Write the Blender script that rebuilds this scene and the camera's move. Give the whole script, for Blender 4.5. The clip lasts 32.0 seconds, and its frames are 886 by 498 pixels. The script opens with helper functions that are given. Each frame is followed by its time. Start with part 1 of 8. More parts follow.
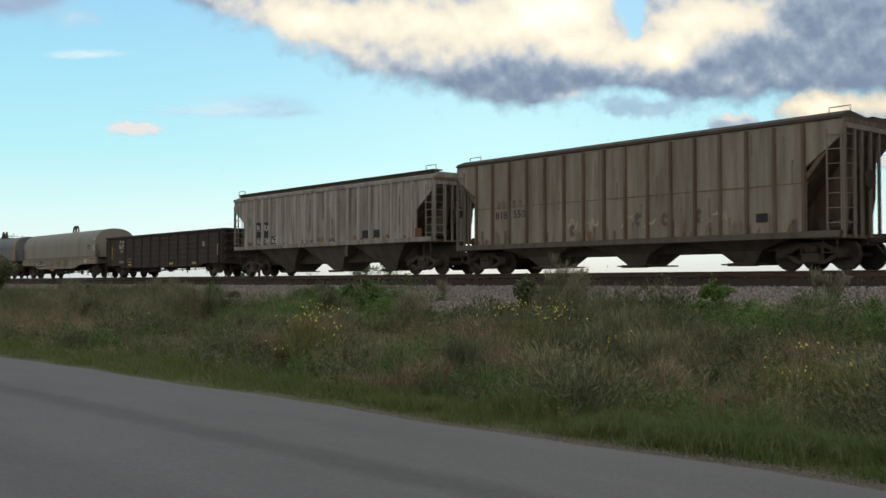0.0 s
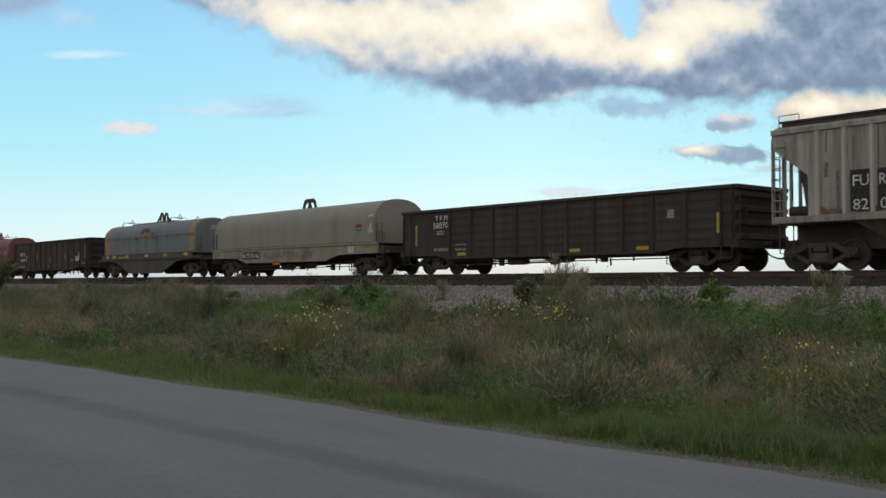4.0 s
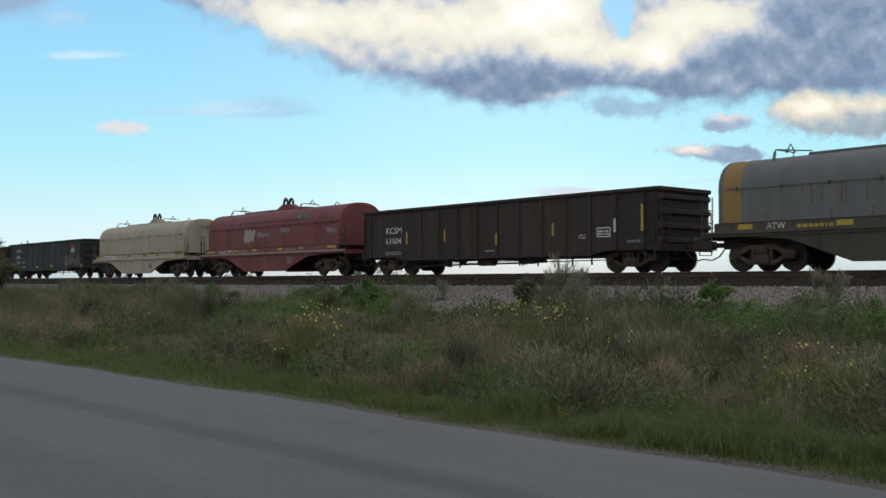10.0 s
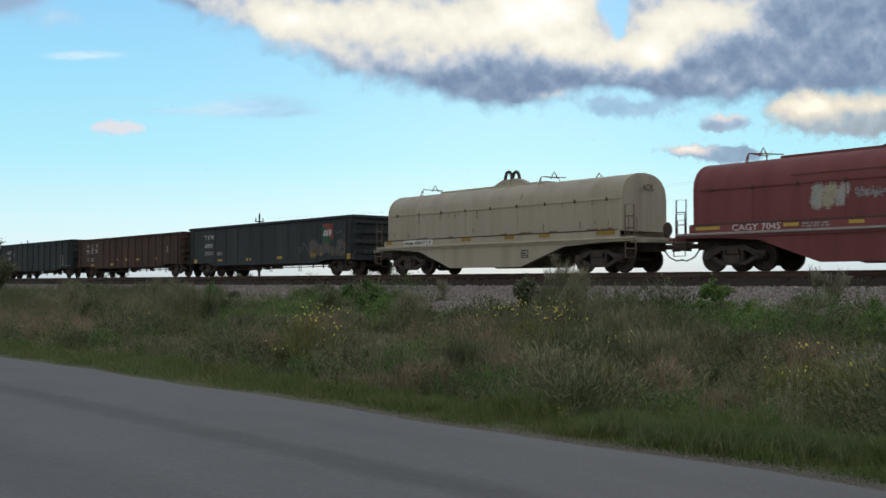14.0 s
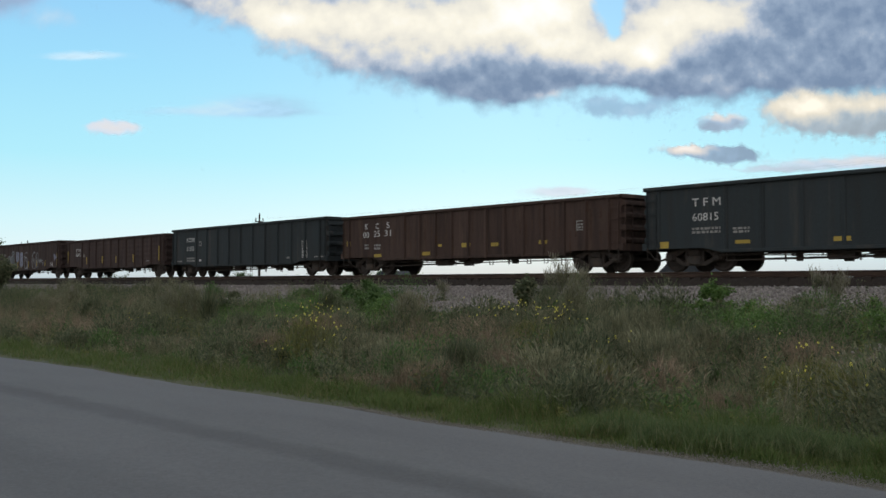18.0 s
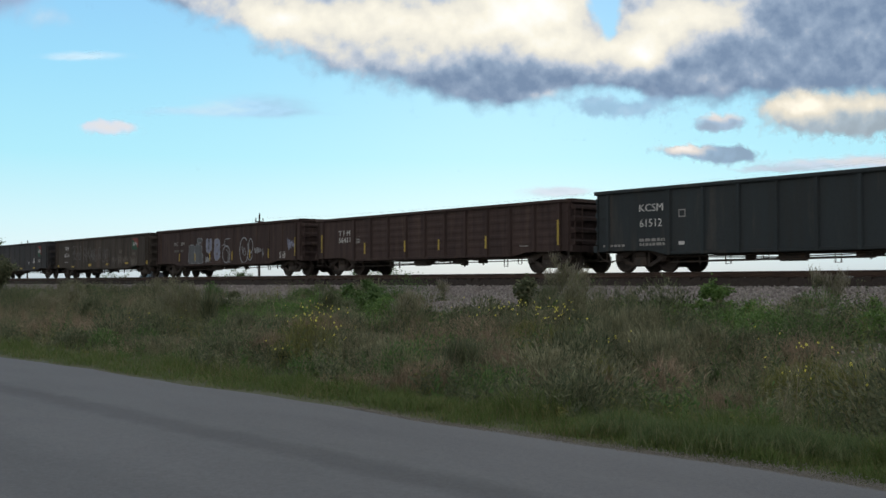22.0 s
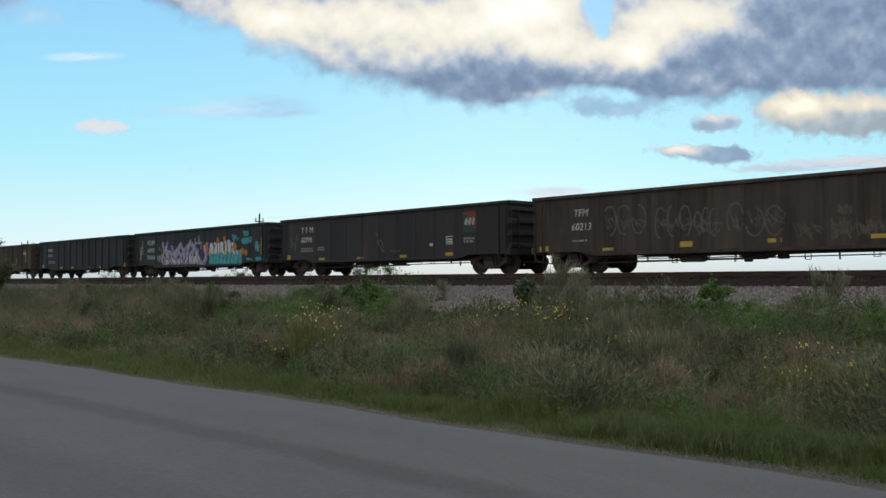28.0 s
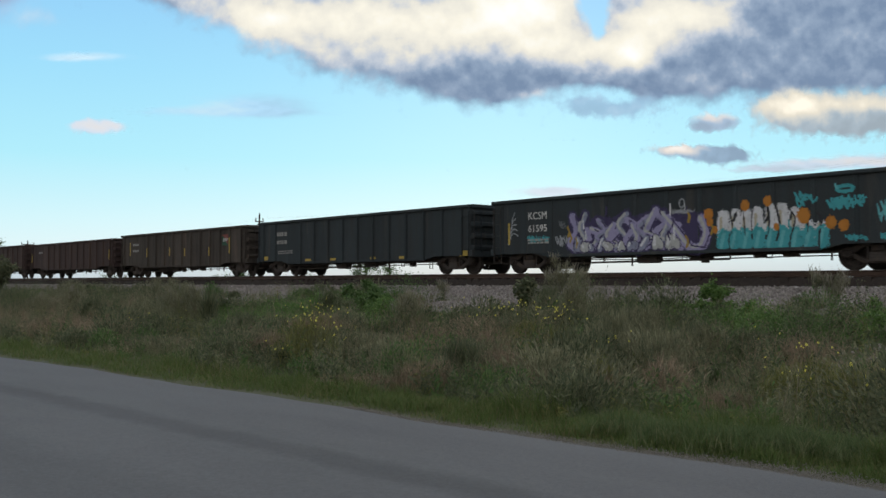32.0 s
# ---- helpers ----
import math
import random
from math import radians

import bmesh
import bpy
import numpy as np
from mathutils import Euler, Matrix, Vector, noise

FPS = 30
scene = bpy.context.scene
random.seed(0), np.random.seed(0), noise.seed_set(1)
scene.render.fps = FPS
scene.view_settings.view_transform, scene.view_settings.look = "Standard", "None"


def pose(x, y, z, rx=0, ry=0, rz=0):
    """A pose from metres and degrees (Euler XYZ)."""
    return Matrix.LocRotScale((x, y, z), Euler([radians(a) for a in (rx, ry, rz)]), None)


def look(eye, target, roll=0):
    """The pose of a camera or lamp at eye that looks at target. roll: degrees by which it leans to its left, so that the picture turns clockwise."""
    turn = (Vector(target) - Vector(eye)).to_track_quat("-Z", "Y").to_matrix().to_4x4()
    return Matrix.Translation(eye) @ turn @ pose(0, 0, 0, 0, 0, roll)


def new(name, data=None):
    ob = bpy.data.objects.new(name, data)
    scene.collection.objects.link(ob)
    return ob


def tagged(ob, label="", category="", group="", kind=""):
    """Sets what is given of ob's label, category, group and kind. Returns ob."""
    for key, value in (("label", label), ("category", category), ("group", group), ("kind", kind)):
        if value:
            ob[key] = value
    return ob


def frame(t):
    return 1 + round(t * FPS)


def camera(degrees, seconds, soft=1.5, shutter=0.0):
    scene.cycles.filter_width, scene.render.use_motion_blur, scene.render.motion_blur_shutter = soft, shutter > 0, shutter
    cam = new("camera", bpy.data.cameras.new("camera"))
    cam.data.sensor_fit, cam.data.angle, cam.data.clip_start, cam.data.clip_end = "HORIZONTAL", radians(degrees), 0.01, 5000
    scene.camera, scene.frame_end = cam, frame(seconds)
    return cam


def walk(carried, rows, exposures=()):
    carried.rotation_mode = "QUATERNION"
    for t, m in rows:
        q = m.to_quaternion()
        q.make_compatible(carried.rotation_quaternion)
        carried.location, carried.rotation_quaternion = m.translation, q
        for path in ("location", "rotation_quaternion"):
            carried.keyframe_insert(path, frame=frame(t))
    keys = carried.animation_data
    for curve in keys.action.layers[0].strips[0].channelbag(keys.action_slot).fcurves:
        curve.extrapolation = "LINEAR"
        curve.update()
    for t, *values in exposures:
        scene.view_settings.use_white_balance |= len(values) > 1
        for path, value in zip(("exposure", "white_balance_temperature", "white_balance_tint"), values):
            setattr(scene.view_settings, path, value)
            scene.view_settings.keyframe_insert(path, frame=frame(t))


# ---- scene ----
cam = camera(47.07, 32.0, soft=1.5, shutter=0.15)
EYE = Vector((0.0, 0.0, 1.6))
YAW, PITCH = radians(39.97), radians(1.894)
AIM = EYE + Vector((-math.cos(YAW), math.sin(YAW), math.tan(PITCH)))
walk(cam, [(0.0, look(EYE, AIM)), (32.0, look(EYE, AIM))],
     exposures=[(0.0, 0.07, 6950, 10), (2.5, 0.05, 6900, 10), (5.5, 0.0, 6400, 10), (32.0, 0.0, 6400, 10)])

# ---- world: pale blue evening sky, sun low behind the cloud beyond the train ----
SUN_WAY = Vector((-math.cos(YAW) + 0.075 * math.sin(YAW), math.sin(YAW) + 0.075 * math.cos(YAW), 0.30)).normalized()
world = bpy.data.worlds.new("evening_sky")
world.use_nodes = True
scene.world = world


def build_world():
    """Clear pale sky low over the track, broken cloud overhead and a warm hazy sky behind the camera."""
    nt = world.node_tree
    nt.nodes.clear()

    def make(kind, **v):
        n = nt.nodes.new("ShaderNode" + kind)
        for k, x in v.items():
            n.inputs[k].default_value = x
        return n

    def ramp(src, stops):
        r = make("ValToRGB")
        cr = r.color_ramp
        for i, (p, c) in enumerate(stops):
            e = cr.elements[i] if i < 2 else cr.elements.new(p)
            e.position, e.color = p, (*c, 1)
        nt.links.new(src, r.inputs[0])
        return r.outputs[0]

    def mix(a, b, fac, kind="MIX"):
        m = make("Mix")
        m.data_type, m.blend_type = "RGBA", kind
        for slot, v in ((6, a), (7, b), (0, fac)):
            if isinstance(v, tuple):
                m.inputs[slot].default_value = (*v, 1)
            elif isinstance(v, float):
                m.inputs[slot].default_value = v
            else:
                nt.links.new(v, m.inputs[slot])
        return m.outputs[2]

    out, bg, sky = make("OutputWorld"), make("Background"), make("TexSky")
    sky.sky_type, sky.sun_disc = "NISHITA", False
    sky.sun_elevation = math.asin(SUN_WAY.z)
    sky.sun_rotation = math.atan2(SUN_WAY.x, SUN_WAY.y)
    tc, sep = make("TexCoord"), make("SeparateXYZ")
    nt.links.new(tc.outputs["Generated"], sep.inputs[0])
    front = ramp(sep.outputs[2], SKY_FRONT)
    back = ramp(sep.outputs[2], SKY_BACK)
    dot = make("VectorMath")
    dot.operation = "DOT_PRODUCT"
    dot.inputs[1].default_value = (-math.cos(YAW), math.sin(YAW), 0)
    nt.links.new(tc.outputs["Generated"], dot.inputs[0])
    side = make("MapRange")
    side.inputs[1].default_value, side.inputs[2].default_value = 0.75, 0.1
    nt.links.new(dot.outputs["Value"], side.inputs[0])
    col = mix(front, back, side.outputs[0])
    puff = make("TexNoise", Scale=2.2, Detail=6.0, Roughness=0.55)
    nt.links.new(tc.outputs["Generated"], puff.inputs["Vector"])
    high = make("MapRange")
    high.inputs[1].default_value, high.inputs[2].default_value = 0.34, 0.6
    nt.links.new(sep.outputs[2], high.inputs[0])
    gaps = make("MapRange")
    gaps.inputs[1].default_value, gaps.inputs[2].default_value = 0.38, 0.55
    nt.links.new(puff.outputs[0], gaps.inputs[0])
    cover = make("Math")
    cover.operation = "MULTIPLY"
    nt.links.new(high.outputs[0], cover.inputs[0])
    nt.links.new(gaps.outputs[0], cover.inputs[1])
    col = mix(col, CLOUD_DECK, cover.outputs[0])
    dim = mix(sky.outputs[0], (0.06, 0.06, 0.06), 1.0, "MULTIPLY")
    col = mix(dim, col, 0.93)
    nt.links.new(col, bg.inputs[0])
    nt.links.new(bg.outputs[0], out.inputs[0])


SKY_FRONT = [(0.0, (0.53, 0.63, 0.69)), (1.0, (0.2, 0.42, 0.75)), (0.012, (0.56, 0.69, 0.75)), (0.022, (0.61, 0.77, 0.83)), (0.036, (0.74, 0.94, 0.98)), (0.06, (0.66, 0.94, 1.0)), (0.12, (0.44, 0.87, 1.0)), (0.2, (0.35, 0.76, 1.0)), (0.28, (0.29, 0.64, 0.97)), (0.5, (0.3, 0.55, 0.85))]
SKY_BACK = [(0.0, (0.70, 0.68, 0.66)), (1.0, (0.58, 0.64, 0.72)), (0.2, (0.74, 0.735, 0.73)), (0.5, (0.64, 0.67, 0.71))]
CLOUD_DECK = (0.70, 0.70, 0.70)
build_world()
sun_data = bpy.data.lights.new("sun", "SUN")
sun_data.energy, sun_data.angle, sun_data.color = 0.5, radians(12), (1.0, 0.9, 0.75)
sun_lamp = new("sun", sun_data)
sun_lamp.matrix_world = look(SUN_WAY * 400, (0, 0, 0))


# ---- materials ----
def node(nt, kind, **values):
    n = nt.nodes.new("ShaderNode" + kind)
    for key, value in values.items():
        n.inputs[key].default_value = value
    return n


def surface(name, base, second, third=None, scale=3.0, stretch=(1, 1, 1), rough=0.8, metal=0.0, grain=40.0, bump=0.2,
            amount=0.5, patch=0.5, wobble=0.15, island=False):
    """Paint, soil, stone or metal: two stain colours at a coarse scale, fine grain, relief."""
    m = bpy.data.materials.new(name)
    m.use_nodes = True
    nt = m.node_tree
    bsdf = nt.nodes["Principled BSDF"]
    bsdf.inputs["Metallic"].default_value = metal
    bsdf.inputs["Specular IOR Level"].default_value = 0.18
    tc = node(nt, "TexCoord")
    info = node(nt, "ObjectInfo")
    shift = nt.nodes.new("ShaderNodeVectorMath")
    shift.operation = "MULTIPLY_ADD"
    shift.inputs[1].default_value = (37.0, 11.0, 5.0)
    nt.links.new(info.outputs["Random"], shift.inputs[0])
    nt.links.new(tc.outputs["Object"], shift.inputs[2])
    mp = node(nt, "Mapping")
    mp.inputs["Scale"].default_value = stretch
    nt.links.new(shift.outputs[0], mp.inputs[0])
    coarse = node(nt, "TexNoise", Scale=scale, Detail=6.0, Roughness=0.6)
    fine = node(nt, "TexNoise", Scale=grain, Detail=3.0, Roughness=0.6)
    nt.links.new(mp.outputs[0], coarse.inputs["Vector"])
    nt.links.new(shift.outputs[0], fine.inputs["Vector"])

    def mix(a, b, fac, kind="MIX"):
        x = nt.nodes.new("ShaderNodeMix")
        x.data_type, x.blend_type = "RGBA", kind
        for slot, v in ((6, a), (7, b), (0, fac)):
            if isinstance(v, (tuple, float)):
                x.inputs[slot].default_value = (*v, 1) if isinstance(v, tuple) else v
            else:
                nt.links.new(v, x.inputs[slot])
        return x.outputs[2]

    def band(src, lo, hi):
        r = node(nt, "MapRange")
        r.inputs[1].default_value, r.inputs[2].default_value = lo, hi
        nt.links.new(src, r.inputs[0])
        return r.outputs[0]

    col = mix(base, second, band(coarse.outputs[0], 0.62 - 0.3 * amount, 0.72))
    if third:
        blot = node(nt, "TexNoise", Scale=scale * 0.37, Detail=8.0, Roughness=0.7)
        nt.links.new(mp.outputs[0], blot.inputs["Vector"])
        col = mix(col, third, band(blot.outputs[0], 0.7 - 0.3 * patch, 0.74))
    grey = mix((1 - wobble,) * 3, (1 + wobble,) * 3, fine.outputs[0])
    col = mix(col, grey, 1.0, "MULTIPLY")
    own = mix((0.87,) * 3, (1.13,) * 3, info.outputs["Random"])
    col = mix(col, own, 1.0, "MULTIPLY")
    if island:
        geo = node(nt, "NewGeometry")
        lum = mix((0.6,) * 3, (1.4,) * 3, geo.outputs["Random Per Island"])
        col = mix(col, lum, 1.0, "MULTIPLY")
    nt.links.new(col, bsdf.inputs["Base Color"])
    r = node(nt, "MapRange")
    r.inputs[3].default_value, r.inputs[4].default_value = rough - 0.12, min(1.0, rough + 0.12)
    nt.links.new(coarse.outputs[0], r.inputs[0])
    nt.links.new(r.outputs[0], bsdf.inputs["Roughness"])
    b = node(nt, "Bump", Strength=bump, Distance=0.02)
    nt.links.new(fine.outputs[0], b.inputs["Height"])
    nt.links.new(b.outputs[0], bsdf.inputs["Normal"])
    return m


STREAK = (1.6, 1.6, 0.16)
MAT = dict(
    asphalt=surface("asphalt", (0.158, 0.156, 0.157), (0.138, 0.137, 0.138), (0.178, 0.174, 0.168), 0.35, (0.5, 1.6, 1), 0.92, 0, 60, 0.3, 0.6, 0.6, 0.25),
    soil=surface("verge_soil", (0.075, 0.075, 0.035), (0.11, 0.08, 0.05), (0.05, 0.075, 0.025), 0.35, (1, 1, 1), 0.95, 0, 14, 1.0, 0.5, 0.6, 0.4),
    gravel=surface("road_edge_gravel", (0.24, 0.222, 0.195), (0.2, 0.182, 0.155), (0.16, 0.155, 0.125), 4, (1, 1, 1), 0.95, 0, 60, 1.0, 0.5, 0.5, 0.4),
    ballast=surface("ballast", (0.26, 0.23, 0.21), (0.17, 0.15, 0.14), (0.33, 0.31, 0.29), 9, (1, 1, 1), 0.95, 0, 28, 1.0, 0.6, 0.4, 0.5),
    stone=surface("ballast_stone", (0.29, 0.26, 0.24), (0.2, 0.17, 0.15), (0.48, 0.46, 0.44), 6, (1, 1, 1), 0.9, 0, 40, 0.4, 0.5, 0.4, 0.3, True),
    tie=surface("creosoted_tie", (0.046, 0.037, 0.032), (0.06, 0.047, 0.039), None, 4, (1, 6, 6), 0.95, 0, 50, 0.6),
    rail=surface("rusty_rail", (0.1, 0.066, 0.05), (0.07, 0.05, 0.041), None, 5, (0.3, 1, 1), 0.7, 0.3, 60, 0.3),
    railhead=surface("worn_rail_head", (0.3, 0.29, 0.28), (0.2, 0.19, 0.18), None, 5, (0.2, 1, 1), 0.35, 1.0, 60, 0.05),
    crib=surface("dark_crib_fill", (0.045, 0.036, 0.031), (0.066, 0.053, 0.045), (0.033, 0.028, 0.025), 7, (1, 1, 1), 0.95, 0, 40, 0.8, 0.5, 0.4, 0.4),
    truck=surface("truck_steel", (0.062, 0.052, 0.045), (0.09, 0.066, 0.051), (0.04, 0.036, 0.033), 5, (1, 1, 1), 0.9, 0.0, 40, 0.4),
    wheel=surface("wheel_steel", (0.07, 0.058, 0.05), (0.046, 0.04, 0.036), None, 6, (1, 1, 1), 0.75, 0.4, 50, 0.2),
    under=surface("underframe_grime", (0.07, 0.061, 0.054), (0.11, 0.08, 0.06), None, 3, (1, 1, 1), 0.95, 0.0, 40, 0.3),
    hopper_tan=surface("tan_hopper_paint", (0.265, 0.245, 0.205), (0.165, 0.142, 0.108), (0.115, 0.08, 0.052), 1.9, STREAK, 0.8, 0, 30, 0.15, 0.8, 0.45, 0.22),
    hopper_grey=surface("grey_hopper_paint", (0.335, 0.32, 0.295), (0.16, 0.14, 0.115), (0.14, 0.098, 0.066), 2.3, STREAK, 0.8, 0, 30, 0.15, 0.85, 0.45, 0.22),
    hopper_rib=surface("worn_rib_paint", (0.42, 0.4, 0.37), (0.3, 0.27, 0.23), (0.16, 0.11, 0.075), 2.2, STREAK, 0.8, 0, 30, 0.15, 0.6, 0.35),
    # rust brown; also paints in shade on tan hopper posts and end sheets
    rust_shade=surface("rust_and_shade_brown", (0.13, 0.09, 0.062), (0.2, 0.165, 0.13), (0.085, 0.052, 0.033), 3, STREAK, 0.9, 0, 30, 0.2, 0.6, 0.4),
    gon_black=surface("black_gondola_paint", (0.04, 0.039, 0.041), (0.045, 0.04, 0.037), (0.085, 0.063, 0.051), 2.3, STREAK, 0.7, 0, 30, 0.2, 0.6, 0.5, 0.3),
    gon_umber=surface("worn_umber_black_paint", (0.052, 0.044, 0.04), (0.042, 0.035, 0.032), (0.092, 0.067, 0.052), 2.3, STREAK, 0.8, 0, 30, 0.25, 0.6, 0.5, 0.3),
    gon_maroon=surface("weathered_maroon_paint", (0.066, 0.045, 0.04), (0.042, 0.031, 0.029), (0.105, 0.07, 0.054), 2.3, STREAK, 0.85, 0, 30, 0.25, 0.6, 0.5, 0.3),
    gon_brown=surface("brown_gondola_paint", (0.077, 0.05, 0.041), (0.046, 0.033, 0.028), (0.13, 0.083, 0.06), 2.3, STREAK, 0.85, 0, 30, 0.25, 0.6, 0.5, 0.3),
    gon_green=surface("dark_green_gondola_paint", (0.036, 0.044, 0.047), (0.038, 0.041, 0.041), (0.084, 0.073, 0.063), 2.3, STREAK, 0.75, 0, 30, 0.2, 0.6, 0.5, 0.3),
    gon_olive=surface("dull_brown_grey_paint", (0.072, 0.06, 0.05), (0.042, 0.036, 0.031), (0.13, 0.09, 0.066), 2.3, STREAK, 0.85, 0, 30, 0.25, 0.6, 0.5, 0.3),
    coil_grey=surface("beige_grey_hood_paint", (0.205, 0.193, 0.16), (0.182, 0.169, 0.138), (0.165, 0.14, 0.108), 0.9, STREAK, 0.6, 0, 30, 0.08, 0.65, 0.35),
    coil_blue=surface("blue_grey_hood_paint", (0.145, 0.152, 0.155), (0.115, 0.12, 0.12), (0.14, 0.11, 0.08), 0.9, STREAK, 0.6, 0, 30, 0.08, 0.6, 0.3),
    beige_sill=surface("rusty_beige_sill_paint", (0.29, 0.262, 0.21), (0.21, 0.178, 0.135), (0.22, 0.135, 0.07), 1.0, (1.4, 1.4, 0.7), 0.8, 0, 30, 0.1, 0.7, 0.5),
    coil_sill=surface("grimy_olive_sill_paint", (0.085, 0.08, 0.068), (0.065, 0.058, 0.048), (0.1, 0.07, 0.048), 1.2, STREAK, 0.8, 0, 30, 0.1, 0.6, 0.4),
    band=surface("faded_orange_band", (0.27, 0.175, 0.07), (0.2, 0.135, 0.065), (0.15, 0.1, 0.06), 1.0, STREAK, 0.7, 0, 30, 0.05, 0.6, 0.35),
    coil_red=surface("faded_red_hood_paint", (0.195, 0.064, 0.062), (0.155, 0.052, 0.052), (0.22, 0.105, 0.098), 0.9, STREAK, 0.6, 0, 30, 0.08, 0.6, 0.3),
    coil_cream=surface("cream_hood_paint", (0.385, 0.35, 0.272), (0.31, 0.278, 0.212), (0.22, 0.165, 0.11), 0.9, STREAK, 0.65, 0, 30, 0.08, 0.6, 0.25),
    bay=surface("grimy_bay_paint", (0.125, 0.112, 0.094), (0.085, 0.072, 0.059), (0.11, 0.075, 0.052), 1.6, STREAK, 0.9, 0, 30, 0.15, 0.6, 0.4),
    yellow=surface("worn_yellow_paint", (0.46, 0.33, 0.07), (0.33, 0.24, 0.07), (0.2, 0.14, 0.05), 3, (1, 1, 1), 0.7, 0, 30, 0.05, 0.5, 0.3),
    white=surface("worn_white_paint", (0.62, 0.61, 0.58), (0.42, 0.41, 0.39), None, 6, (1, 1, 1), 0.7, 0, 30, 0.05, 0.4),
    faded=surface("faded_stencil_paint", (0.3, 0.29, 0.27), (0.18, 0.17, 0.16), None, 8, (1, 1, 1), 0.8, 0, 30, 0.05, 0.4),
    black=surface("black_panel_paint", (0.03, 0.03, 0.032), (0.05, 0.048, 0.046), None, 6, (1, 1, 1), 0.7, 0, 30, 0.05, 0.4),
)


SPRAY = {k: surface(k + "_spray_paint", c, tuple(0.72 * v for v in c), None, 4, (1, 1, 1), 0.65, 0, 30, 0.05, 0.4) for k, c in dict(
    red=(0.21, 0.058, 0.047), green=(0.03, 0.085, 0.05), pale=(0.38, 0.38, 0.36), silver=(0.27, 0.28, 0.29), grey=(0.11, 0.115, 0.12), chalk=(0.115, 0.108, 0.098), lilac=(0.27, 0.245, 0.38),
    violet=(0.05, 0.04, 0.09), teal=(0.06, 0.3, 0.32), aqua=(0.12, 0.38, 0.4), orange=(0.42, 0.17, 0.03), ochre=(0.3, 0.2, 0.045), cream=(0.4, 0.36, 0.27), rust=(0.12, 0.06, 0.035),
    dust=(0.11, 0.095, 0.075), stain=(0.165, 0.14, 0.115), tanrust=(0.16, 0.105, 0.07), deeprust=(0.075, 0.043, 0.03), dark=(0.03, 0.03, 0.032), brass=(0.24, 0.17, 0.05), bluegrey=(0.22, 0.23, 0.3), white=(0.55, 0.55, 0.56)).items()}


def worn_path(m, at, half, slope, depth):
    """A darker, ragged wheel path along a road, its middle at y = at + slope * x."""
    nt = m.node_tree
    bsdf = nt.nodes["Principled BSDF"]
    old = bsdf.inputs["Base Color"].links[0].from_socket
    tc, sep = node(nt, "TexCoord"), node(nt, "SeparateXYZ")
    nt.links.new(tc.outputs["Object"], sep.inputs[0])
    rag = node(nt, "TexNoise", Scale=1.3, Detail=6.0, Roughness=0.65)
    nt.links.new(tc.outputs["Object"], rag.inputs["Vector"])

    def op(kind, a, b, c=0.0):
        n = node(nt, "Math")
        n.operation = kind
        for i, v in enumerate((a, b, c)):
            if isinstance(v, float):
                n.inputs[i].default_value = v
            else:
                nt.links.new(v, n.inputs[i])
        return n.outputs[0]

    y = op("MULTIPLY_ADD", sep.outputs[0], -slope, sep.outputs[1])
    y = op("MULTIPLY_ADD", rag.outputs[0], 0.5, y)
    d = op("ABSOLUTE", op("SUBTRACT", y, at + 0.25), 0.0)
    r = node(nt, "MapRange")
    r.interpolation_type = "SMOOTHSTEP"
    r.inputs[1].default_value, r.inputs[2].default_value, r.inputs[3].default_value, r.inputs[4].default_value = half * 0.2, half, depth, 1.0
    nt.links.new(d, r.inputs[0])
    speck = node(nt, "TexNoise", Scale=22.0, Detail=4.0, Roughness=0.7)
    nt.links.new(tc.outputs["Object"], speck.inputs["Vector"])
    sr = node(nt, "MapRange")
    sr.inputs[1].default_value, sr.inputs[2].default_value, sr.inputs[3].default_value, sr.inputs[4].default_value = 0.3, 0.7, 0.94, 1.06
    nt.links.new(speck.outputs[0], sr.inputs[0])
    both = op("MULTIPLY", r.outputs[0], sr.outputs[0])
    x = nt.nodes.new("ShaderNodeMix")
    x.data_type, x.blend_type = "RGBA", "MULTIPLY"
    x.inputs[0].default_value = 1.0
    nt.links.new(old, x.inputs[6])
    nt.links.new(both, x.inputs[7])
    nt.links.new(x.outputs[2], bsdf.inputs["Base Color"])


worn_path(MAT["asphalt"], 5.48, 0.4, 0.044, 0.76)
worn_path(MAT["asphalt"], 3.3, 0.8, 0.044, 0.88)


